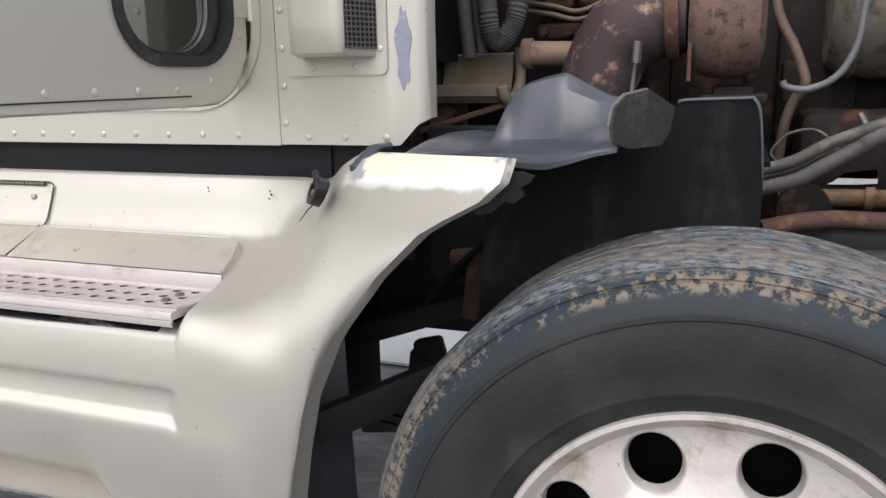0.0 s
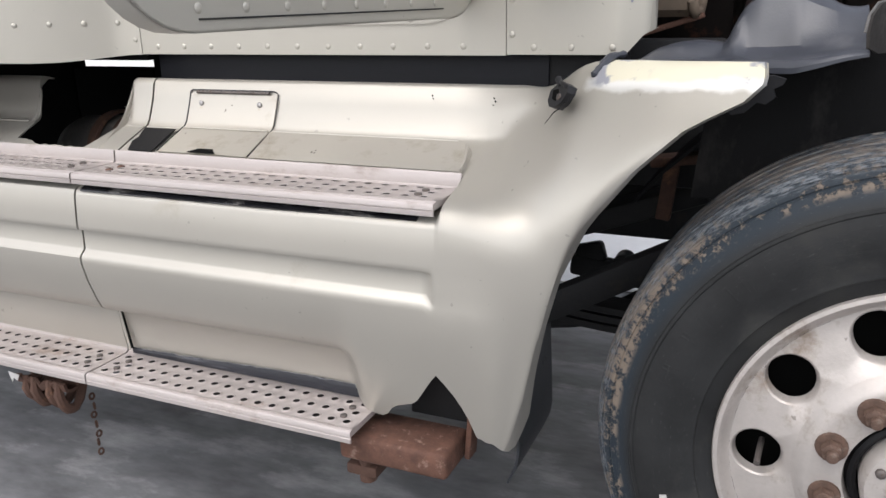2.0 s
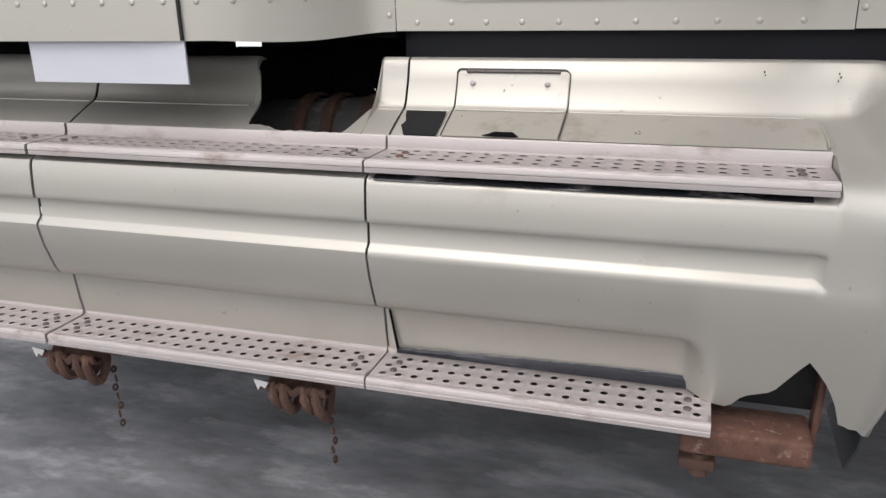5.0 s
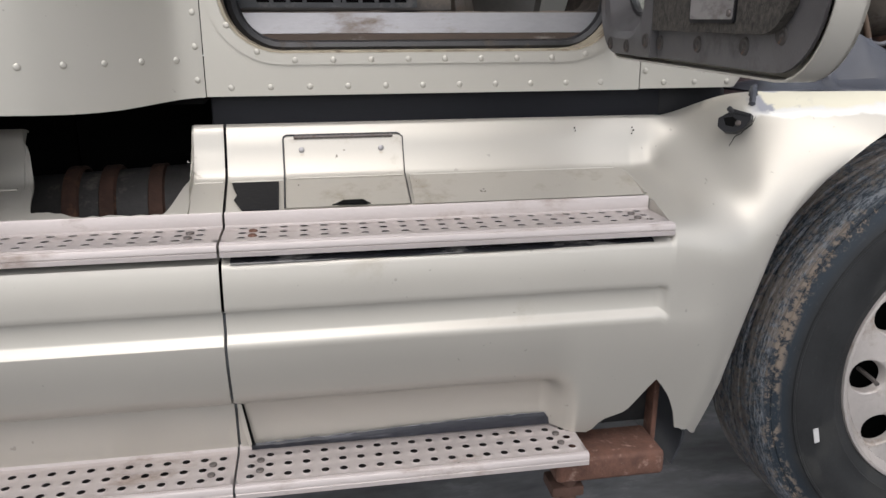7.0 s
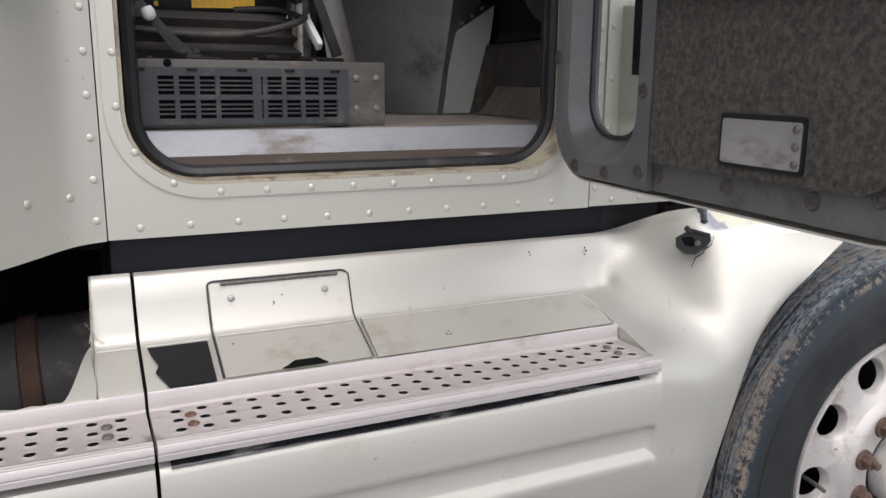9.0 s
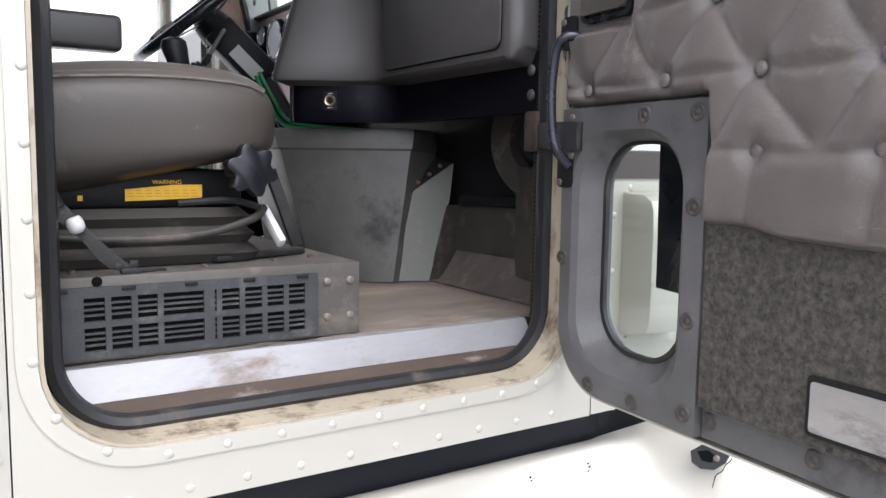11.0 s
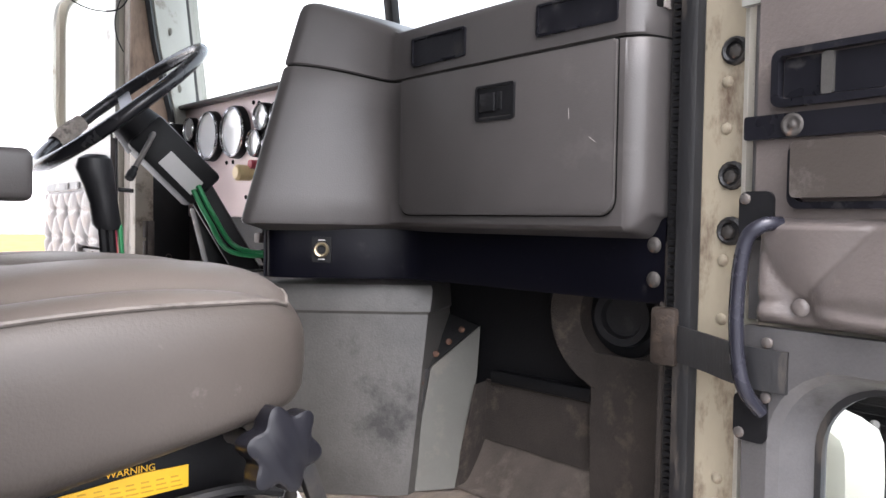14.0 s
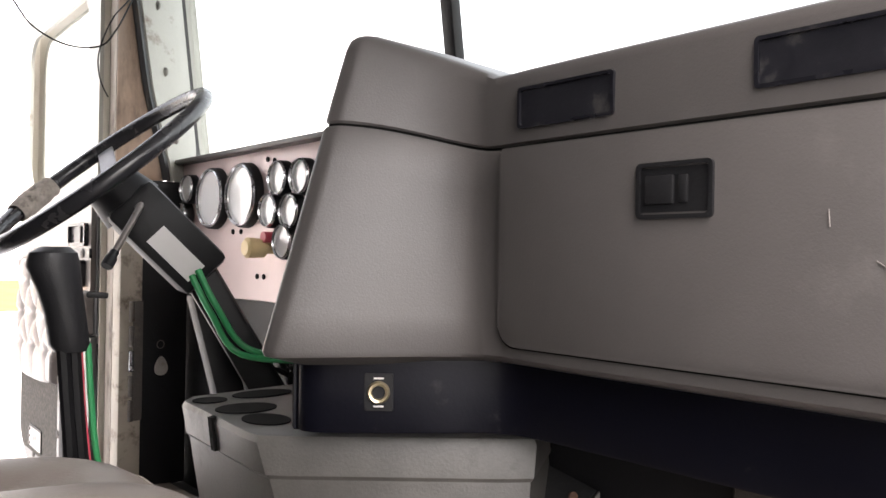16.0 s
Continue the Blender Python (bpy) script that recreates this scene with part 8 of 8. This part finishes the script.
# louvred vents in the top moulding
for y0, y1, z0, z1 in ((0.432, 0.565, 1.990, 2.038), (0.152, 0.292, 1.993, 2.040)):
    vn = thing("dash_vent", (-0.055, (y0 + y1) / 2, z0), "closed black air vent in the dashboard", "air vent", "dash vents")
    bm = bmesh.new()
    framed(bm, rounded(y0 + 0.0055, y1 - 0.0055, z0 + 0.0055, z1 - 0.0045, 0.003, 3), rounded(y0 + 0.002, y1 - 0.002, z0 + 0.002, z1 - 0.001, 0.004, 3), lambda u, v, d: (-0.050 - d, u, v), 0.0050)
    part("bezel", bm, GLOSS_BLACK, vn)
    bm = bmesh.new()
    slab(bm, rounded(y0 + 0.006, y1 - 0.006, z0 + 0.006, z1 - 0.005, 0.002, 2), lambda u, v, d: (-0.0515 - d, u, v), 0.001)
    part("shutter", bm, mat("dark_vent_shutter", (0.010, 0.010, 0.013), 0.34, 0.0, 0.3, 30, 200, 0.05, (0.045, 0.042, 0.040), 0.42, 30, spec=0.3), vn, "closed dusty black shutter")
bm = bmesh.new()
slab(bm, rounded(-0.024, -0.012, 2.010, 2.042, 0.003, 3), lambda u, v, d: (u, 0.1178 + 0.22 * (0.0 - u - 0.016) - d, v), 0.002)
slot = part("end_slot", bm, VOID, dash, "dark slot in the dashboard's end")
bm = bmesh.new()
slab(bm, [(-0.0155, 2.010), (-0.003, 2.009), (-0.006, 2.030), (-0.0125, 2.042), (-0.0145, 2.020)], lambda u, v, d: (u, 0.1140 - d, v), 0.003)
part("clip", bm, mat("pale_clip_plastic", (0.26, 0.235, 0.22), 0.5, 0.0, 0.1, 20, 200, 0.02), slot, "pale plastic clip")
# navy strip with its power socket
strip = thing("dash_strip", (0.0, 0.4, 1.64), "glossy navy-black metal strip under the dashboard", "panel")
sp = smooth_path([(0.002, 0.114, 0), (0.0, 0.30, 0), (0.0, 0.52, 0), (-0.004, 0.60, 0), (-0.030, 0.640, 0), (-0.085, 0.682, 0), (-0.150, 0.735, 0), (-0.184, 0.766, 0), (-0.190, 0.79, 0), (-0.17, 0.81, 0), (0.05, 0.92, 0)], 5)
bm = bmesh.new()
sheet(bm, [[Vector((p.x + ins, p.y, z)) for p in sp] for z, ins in ((1.639, 0.02), (1.640, 0.002), (1.644, 0.0), (1.69, 0.0), (1.75, 0.0))], 0.002)
part("strip", bm, NAVY, strip)
DB = dome_mesh("bolt", 0.0105, 0.005, DULL_SCREW, (-1, 0, 0), False, 14)
for z in (1.715, 1.671):
    stud("bolt", DB, (-0.001, 0.128, z), strip)
socket = thing("power_socket", (-0.128, 0.714, 1.688), "round chrome power socket on a black plate", "socket")
sn = Vector((-0.66, -0.75, 0)).normalized()
sx = Vector((sn.y, -sn.x, 0))
SC = Vector((-0.1255, 0.7145, 1.689)) + sn * 0.001
bm = bmesh.new()
slab(bm, rounded(-0.017, 0.017, -0.022, 0.022, 0.002, 2), lambda u, v, d: SC + sx * u + Vector((0, 0, v)) + sn * (d - 0.004), 0.006)
part("plate", bm, BLACK, socket)
bm = bmesh.new()
lathe(bm, [(0.0075, 0.002), (0.0085, 0.007), (0.0115, 0.008), (0.0135, 0.004), (0.0135, 0.0)], SC, sn, 24)
part("ring", bm, mat("brass_ring", (0.50, 0.42, 0.28), 0.35, 0.8, 0.1, 40, 200, 0.02), socket)
bm = bmesh.new()
lathe(bm, [(0, 0.003), (0.0076, 0.003), (0.0076, 0.001)], SC, sn, 16)
part("bore", bm, BLACK, socket)
for v in (0.0165, -0.0165):
    bm = bmesh.new()
    slab(bm, [(-0.006, v - 0.001), (0.006, v - 0.001), (0.006, v + 0.001), (-0.006, v + 0.001)], lambda u, w, d: SC + sx * u + Vector((0, 0, w)) + sn * (0.002 + d), 0.0004)
    part("print_line", bm, WHITE_PLASTIC, socket)

# console with cup holders
console = thing("console", (0.0, 0.8, 1.27), "scuffed grey plastic centre console with cup holders", "console")
bm = bmesh.new()
top_o = [(0.046, 0.622), (0.02, 0.640), (-0.196, 0.828), (-0.212, 0.845), (-0.214, 0.87), (-0.192, 1.115), (-0.17, 1.14), (0.14, 1.16), (0.155, 0.70)]
bot_o = [(-0.020, 0.598), (-0.045, 0.612), (-0.150, 0.715), (-0.160, 0.73), (-0.160, 0.76), (-0.15, 1.06), (-0.13, 1.08), (0.14, 1.10), (0.15, 0.65)]
rows_ = []
for z, f, grow in ((1.268, 0.0, 0), (1.40, 0.38, 0), (1.575, 0.86, 0), (1.580, 0.88, 0.004), (1.618, 0.99, 0.004), (1.626, 1.0, 0.0), (1.628, 1.0, -0.006)):
    c_ = Vector((0.0, 0.88, 0))
    row = []
    for a, b in zip(bot_o, top_o):
        p = Vector((lerp(a[0], b[0], f), lerp(a[1], b[1], f), z))
        o = (p - Vector((c_.x, c_.y, z))).normalized()
        row.append(p + o * grow)
    rows_.append(row)
sheet(bm, rows_, closed=True)
vv = [v for v in bm.verts if abs(v.co.z - 1.628) < 1e-4]
bm.faces.new(vv)
part("body", bm, CONSOLE, console, sharp=25)
# cup holders and slot: flat black pieces paint the shade of hollows
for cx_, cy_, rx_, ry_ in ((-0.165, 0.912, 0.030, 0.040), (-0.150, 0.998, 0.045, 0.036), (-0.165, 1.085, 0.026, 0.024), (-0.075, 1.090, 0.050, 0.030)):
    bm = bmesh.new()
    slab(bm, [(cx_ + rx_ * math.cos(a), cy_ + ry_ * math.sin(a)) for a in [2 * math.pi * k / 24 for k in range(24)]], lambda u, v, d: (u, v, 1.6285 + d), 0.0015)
    part("cup_hollow", bm, VOID, console, "flat black disc in place of a cup holder's shaded hollow")
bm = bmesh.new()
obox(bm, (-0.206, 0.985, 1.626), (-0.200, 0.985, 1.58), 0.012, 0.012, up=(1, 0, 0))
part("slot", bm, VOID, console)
# grey duct panel beside the console
duct = thing("duct_panel", (0.05, 0.6, 1.27), "grey sheet-metal duct panel with rusty flange screws", "duct panel")
bm = bmesh.new()
sheet(bm, [[Vector(a).lerp(Vector(b), t / 4) for t in range(5)] for a, b in (((-0.006, 0.612, 1.268), (0.062, 0.571, 1.27)), ((0.041, 0.617, 1.475), (0.128, 0.588, 1.46)), ((0.046, 0.617, 1.482), (0.146, 0.600, 1.548)))], 0.004)
part("face", bm, mat("dusty_grey_green_duct", (0.118, 0.116, 0.105), 0.5, 0.2, 0.15, 7, 150, 0.06, (0.19, 0.17, 0.145), 0.42, 8), duct)
bm = bmesh.new()
sheet(bm, [[Vector((0.041, 0.62, 1.478)), Vector((0.10, 0.612, 1.518)), Vector((0.146, 0.603, 1.549))], [Vector((0.03, 0.70, 1.50)), Vector((0.10, 0.70, 1.54)), Vector((0.15, 0.70, 1.565))]], 0.004)
sheet(bm, [[Vector((-0.008, 0.614, 1.268)), Vector((0.040, 0.619, 1.478))], [Vector((-0.03, 0.622, 1.268)), Vector((0.016, 0.628, 1.480))]], 0.004)
part("flange", bm, CHASSIS, duct)
SCR = dome_mesh("screw", 0.0062, 0.005, RUST_DARK, (-0.5, -0.8, 0.3), True)
for f in (0.05, 0.3, 0.62, 0.9):
    stud("screw", SCR, Vector((-0.018, 0.614, 1.275)).lerp(Vector((0.026, 0.621, 1.475)), f), duct)
for f in (0.2, 0.5, 0.8):
    stud("screw", SCR, Vector((0.045, 0.63, 1.487)).lerp(Vector((0.14, 0.62, 1.555)), f), duct)

# ---- driver's side ----
panel = thing("gauge_panel", (0.15, 1.5, 1.75), "pinkish-grey dash panel with round chrome-ringed gauges", "instrument panel")
bm = bmesh.new()
box(bm, 0.152, 0.19, 0.90, 2.02, 1.745, 2.078, 0.006)
part("board", bm, GAUGE_PANEL, panel)
bm = bmesh.new()
obox(bm, (0.150, 0.90, 2.080), (0.150, 2.02, 2.082), 0.05, 0.012, bevel=0.004)
part("top_lip", bm, RUBBER, panel)
for y, z, r in ((1.975, 2.010, 0.034), (1.878, 2.010, 0.034), (2.0, 1.945, 0.034), (1.915, 1.945, 0.034), (1.748, 1.981, 0.068), (1.590, 1.981, 0.068), (1.424, 2.008, 0.035), (1.462, 1.942, 0.035), (1.335, 2.006, 0.035), (1.375, 1.938, 0.035), (1.40, 1.876, 0.035)):
    if y > 1.99:
        y = 1.965
    g_ = bmesh.new()
    lathe(g_, [(r * 0.93, 0.022), (r * 0.98, 0.026), (r * 1.02, 0.024), (r * 1.03, 0.020)], (0.152, y, z), (-1, 0, 0), 28)
    part("bezel", g_, CHROME, panel)
    g_ = bmesh.new()
    lathe(g_, [(r * 1.02, 0.0205), (r * 1.07, 0.018), (r * 1.09, 0.0)], (0.152, y, z), (-1, 0, 0), 28)
    part("gauge_body", g_, BLACK, panel)
    g_ = bmesh.new()
    lathe(g_, [(0, 0.017), (r * 0.92, 0.016), (r * 0.94, 0.020)], (0.152, y, z), (-1, 0, 0), 28)
    part("dial", g_, GAUGE_FACE, panel)
bm = bmesh.new()
for y, z in ((1.66, 1.90), (1.62, 1.90), (1.58, 1.88), (1.54, 1.80), (1.51, 1.80), (1.78, 2.05), (1.50, 2.055), (1.47, 2.05)):
    bm = bmesh.new()
    cyl(bm, (0.149, y, z), (0.154, y, z), 0.006, seg=8)
    part("switch_hole", bm, VOID, panel)
bm = bmesh.new()
lathe(bm, [(0.012, 0.0), (0.012, 0.02), (0.020, 0.022), (0.022, 0.06), (0.016, 0.066), (0, 0.066)], (0.152, 1.475, 1.862), (-1, 0, 0), 16)
part("pull_knob", bm, TAN, panel, "tan pull knob")
bm = bmesh.new()
cyl(bm, (0.15, 1.46, 1.885), (0.12, 1.46, 1.885), 0.012, seg=10)
part("pull_knob", bm, RED_WIRE, panel)

wheel = thing("steering_wheel", (-0.205, 1.48, 2.0), "worn black truck steering wheel with metal spokes", "steering wheel")
WC = Vector((-0.208, 1.483, 2.005))
WN = Vector((-0.655, 0.02, 0.755)).normalized()
w1 = Vector((0.755, 0.08, 0.655)).normalized()
w1 = (w1 - WN * w1.dot(WN)).normalized()
w2 = WN.cross(w1)
bm = bmesh.new()
NRG, NSEC = 72, 12
rows_ = []
for i in range(NRG + 1):
    a = 2 * math.pi * i / NRG
    o = w1 * math.cos(a) + w2 * math.sin(a)
    rows_.append([WC + o * (0.236 + (0.0145 + 0.0012 * (i % 2)) * math.cos(2 * math.pi * k / NSEC)) + WN * 0.0155 * math.sin(2 * math.pi * k / NSEC) for k in range(NSEC)])
sheet(bm, rows_, closed=True)
bmesh.ops.remove_doubles(bm, verts=bm.verts, dist=1e-5)
part("rim", bm, mat("polished_black_rim", (0.022, 0.022, 0.025), 0.25, 0, 0.2, 20, 150, 0.03), wheel)
bm = bmesh.new()
rows_ = []
for i in range(17):
    a = radians(91 + 1.6 * i)
    o = w1 * math.cos(a) + w2 * math.sin(a)
    swell = 0.003 + 0.004 * math.sin(math.pi * i / 16) + 0.003 * noise.noise(Vector((i * 0.6, 2, 3)))
    rows_.append([WC + o * (0.236 + (0.0155 + swell * (1 + 0.5 * noise.noise(Vector((i * 0.5, k * 0.9, 1))))) * math.cos(2 * math.pi * k / NSEC)) + WN * (0.0165 + swell) * math.sin(2 * math.pi * k / NSEC) for k in range(NSEC)])
sheet(bm, rows_, closed=True)
part("torn_wrap", bm, mat("frayed_pale_wrap", (0.30, 0.26, 0.23), 0.8, 0.0, 0.5, 40, 200, 0.4, (0.035, 0.032, 0.03), 0.5, 34), wheel, "torn pale wrap on the rim")
for ang in (180, 60, -60):
    a = radians(ang)
    o = w1 * math.cos(a) + w2 * math.sin(a)
    bm = bmesh.new()
    obox(bm, WC + o * 0.03 - WN * 0.035, WC + o * 0.225 - WN * 0.004, 0.035, 0.005, up=WN, bevel=0.002)
    part("spoke", bm, BARE_ALU, wheel, "bare metal spoke")
bm = bmesh.new()
lathe(bm, [(0, 0.0), (0.035, -0.002), (0.045, -0.012), (0.045, -0.06), (0.03, -0.065)], WC - WN * 0.015, WN, 24)
part("horn_boss", bm, BLACK_PLASTIC, wheel)
column = thing("steering_column", (0.0, 1.42, 1.6), "black steering column with wiring and stalk", "steering column")
CA = (Vector((0.12, 1.40, 1.66)) - (WC - WN * 0.07)).normalized()
C0 = WC - WN * 0.055
bm = bmesh.new()
obox(bm, C0 + CA * 0.02, C0 + CA * 0.225, 0.125, 0.105, bevel=0.012)
part("cowl", bm, BLACK, column)
bm = bmesh.new()
cyl(bm, C0 - CA * 0.02, C0 + CA * 0.04, 0.05, 0.062, 20)
part("collar", bm, BLACK, column)
cs = CA.cross(Vector((0, 0, 1))).normalized()
cs = -cs if cs.y > 0 else cs
cu = cs.cross(CA)
cu = -cu if cu.z < 0 else cu
bm = bmesh.new()
q0 = C0 + CA * 0.10 + cs * 0.0645 - cu * 0.012
obox(bm, q0, q0 + CA * 0.105, 0.002, 0.042, up=cu)
part("label", bm, WHITE_PLASTIC, column, "blank white label")
bm = bmesh.new()
p0_ = C0 + CA * 0.045 + cs * 0.062
tube(bm, [p0_, (-0.172, 1.37, 1.927), (-0.232, 1.33, 1.839)], [0.006, 0.006, 0.0065], 10, 5)
stalk = part("stalk", bm, STEEL_BOLT, column)
bm = bmesh.new()
q1_ = Vector((-0.232, 1.33, 1.839))
q2_ = q1_ + (q1_ - Vector((-0.172, 1.37, 1.927))).normalized() * 0.018
tube(bm, [q1_ - (q2_ - q1_) * 0.8, q1_, q2_], [0.008, 0.0105, 0.0095], 12, 3)
part("grip", bm, BLACK, stalk)
bm = bmesh.new()
obox(bm, C0 + CA * 0.21, Vector((0.135, 1.36, 1.50)), 0.075, 0.065, bevel=0.01)
obox(bm, C0 + CA * 0.24 + Vector((0, 0.03, -0.02)), Vector((0.11, 1.45, 1.32)), 0.05, 0.06, bevel=0.01)
part("lower_column", bm, BLACK, column)
for k in range(2):
    bm = bmesh.new()
    s0 = C0 + CA * 0.20 + cs * (0.066 + 0.004 * k) - cu * (0.02 - 0.015 * k)
    tube(bm, [s0, s0 + Vector((0.03, -0.02, -0.07)), s0 + Vector((0.085, -0.035 - 0.006 * k, -0.15)), (0.10 + 0.01 * k, 1.19 + 0.03 * k, 1.655), (0.14, 1.10 + 0.02 * k, 1.65)], 0.0062, 8, 6)
    part("cable", bm, GREEN_WIRE, column, "green cable")
bm = bmesh.new()
for k in range(14):
    a = k * 2.399
    y, z = 1.25 + 0.11 * math.cos(a) * (k / 14), 1.62 + 0.10 * math.sin(a) * (k / 14)
    tube(bm, [(0.14, y, z), (0.10 - 0.02 * math.sin(a), y + 0.03, z + 0.02), (0.13, y + 0.07, z - 0.02), (0.15, y + 0.12, z + 0.01)], 0.006, 6, 4)
part("wiring", bm, BLACK, column, "tangled black wiring")
bm = bmesh.new()
for k in range(6):
    box(bm, 0.115, 0.145, 1.12 + 0.055 * k, 1.15 + 0.055 * k, 1.655 + 0.012 * (k % 3), 1.68 + 0.012 * (k % 3), 0.004)
part("connector", bm, STEEL_BOLT, column)
shifter = thing("gear_lever", (-0.37, 1.1, 1.27), "black gear lever grip with taped air lines", "gear lever")
bm = bmesh.new()
sec = []
for z, rx_, ry_, ox in ((1.715, 0.020, 0.020, 0.012), (1.725, 0.026, 0.024, 0.010), (1.765, 0.026, 0.024, 0.004), (1.80, 0.029, 0.026, -0.004), (1.83, 0.034, 0.028, -0.012), (1.848, 0.030, 0.026, -0.012), (1.856, 0.018, 0.016, -0.010)):
    sec.append([Vector((-0.372 + ox + rx_ * math.cos(a), 1.097 + ry_ * math.sin(a), z)) for a in [2 * math.pi * k / 20 for k in range(20)]])
sheet(bm, sec, closed=True)
bm.verts.ensure_lookup_table()
bm.faces.new(bm.verts[-20:])
part("grip", bm, BLACK_PLASTIC, shifter)
for dx, m_, r_ in ((-0.010, BLACK, 0.009), (0.004, BLACK, 0.009), (0.012, RED_WIRE, 0.003), (0.022, GREEN_WIRE, 0.0045), (0.0, WHITE_PLASTIC, 0.003)):
    bm = bmesh.new()
    tube(bm, [(-0.362 + dx, 1.09, 1.725), (-0.352 + dx, 1.09, 1.60), (-0.335 + dx * 1.3, 1.09, 1.45), (-0.31 + dx, 1.09, 1.268)], r_, 8, 5)
    part("air_line", bm, m_, shifter)
bm = bmesh.new()
obox(bm, (-0.345, 1.085, 1.792), (-0.318, 1.08, 1.790), 0.012, 0.008, bevel=0.002)
part("range_switch", bm, BLACK, shifter)
# driver's seat edge, hanging cable and the pull handle on the far post
bm = bmesh.new()
tube(bm, [(-0.48, 1.86, 2.71), (-0.36, 1.86, 2.52), (-0.272, 1.86, 2.392), (-0.231, 1.86, 2.342), (-0.162, 1.86, 2.315), (-0.09, 1.86, 2.325), (-0.054, 1.86, 2.37), (-0.024, 1.865, 2.432), (0.012, 1.90, 2.50)], 0.0022, 6, 6)
tube(bm, [(0.010, 1.90, 2.49), (-0.03, 1.865, 2.44), (-0.065, 1.86, 2.39), (-0.092, 1.86, 2.31), (-0.089, 1.86, 2.252), (-0.07, 1.86, 2.21)], 0.0018, 6, 6)
cable = part("hanging_cable", bm, BLACK)
tagged(cable, "thin black cable hanging loose from the roof edge", "cable")
# grey tag hanging by its ring beside the pedals
tag = thing("key_tag", (0.087, 1.915, 1.621), "grey plastic tag hanging by a wire ring", "tag")
bm = bmesh.new()
slab(bm, [(0.089 + 0.016 * math.sin(a) * (1 - 0.35 * math.cos(a)), 1.565 + 0.024 * math.cos(a)) for a in [2 * math.pi * k / 18 for k in range(18)]], lambda u, v, d: (u, 1.915 + d, v), 0.004)
part("plate", bm, WHEEL_ALU, tag)
bm = bmesh.new()
tube(bm, [(0.087 + 0.009 * math.sin(a), 1.915 + 0.002, 1.621 - 0.002 + 0.010 * math.cos(a)) for a in [2 * math.pi * k / 14 for k in range(15)]], 0.0012, 6, 2)
part("ring", bm, STEEL_BOLT, tag)
# leaf hinge on the far door post
leaf = thing("post_hinge", (-0.02, 1.897, 1.55), "worn bright steel hinge on the far door post", "hinge")
for z in (1.44, 1.50, 1.56, 1.62, 1.68):
    bm = bmesh.new()
    cyl(bm, (0.006, 1.893, z), (0.006, 1.893, z + 0.05), 0.0065, seg=10)
    part("knuckle", bm, STEEL_BOLT if z != 1.56 else CHROME, leaf)
bm = bmesh.new()
box(bm, 0.010, 0.034, 1.894, 1.8985, 1.44, 1.73, 0.001)
part("leaf", bm, BOX_METAL, leaf)
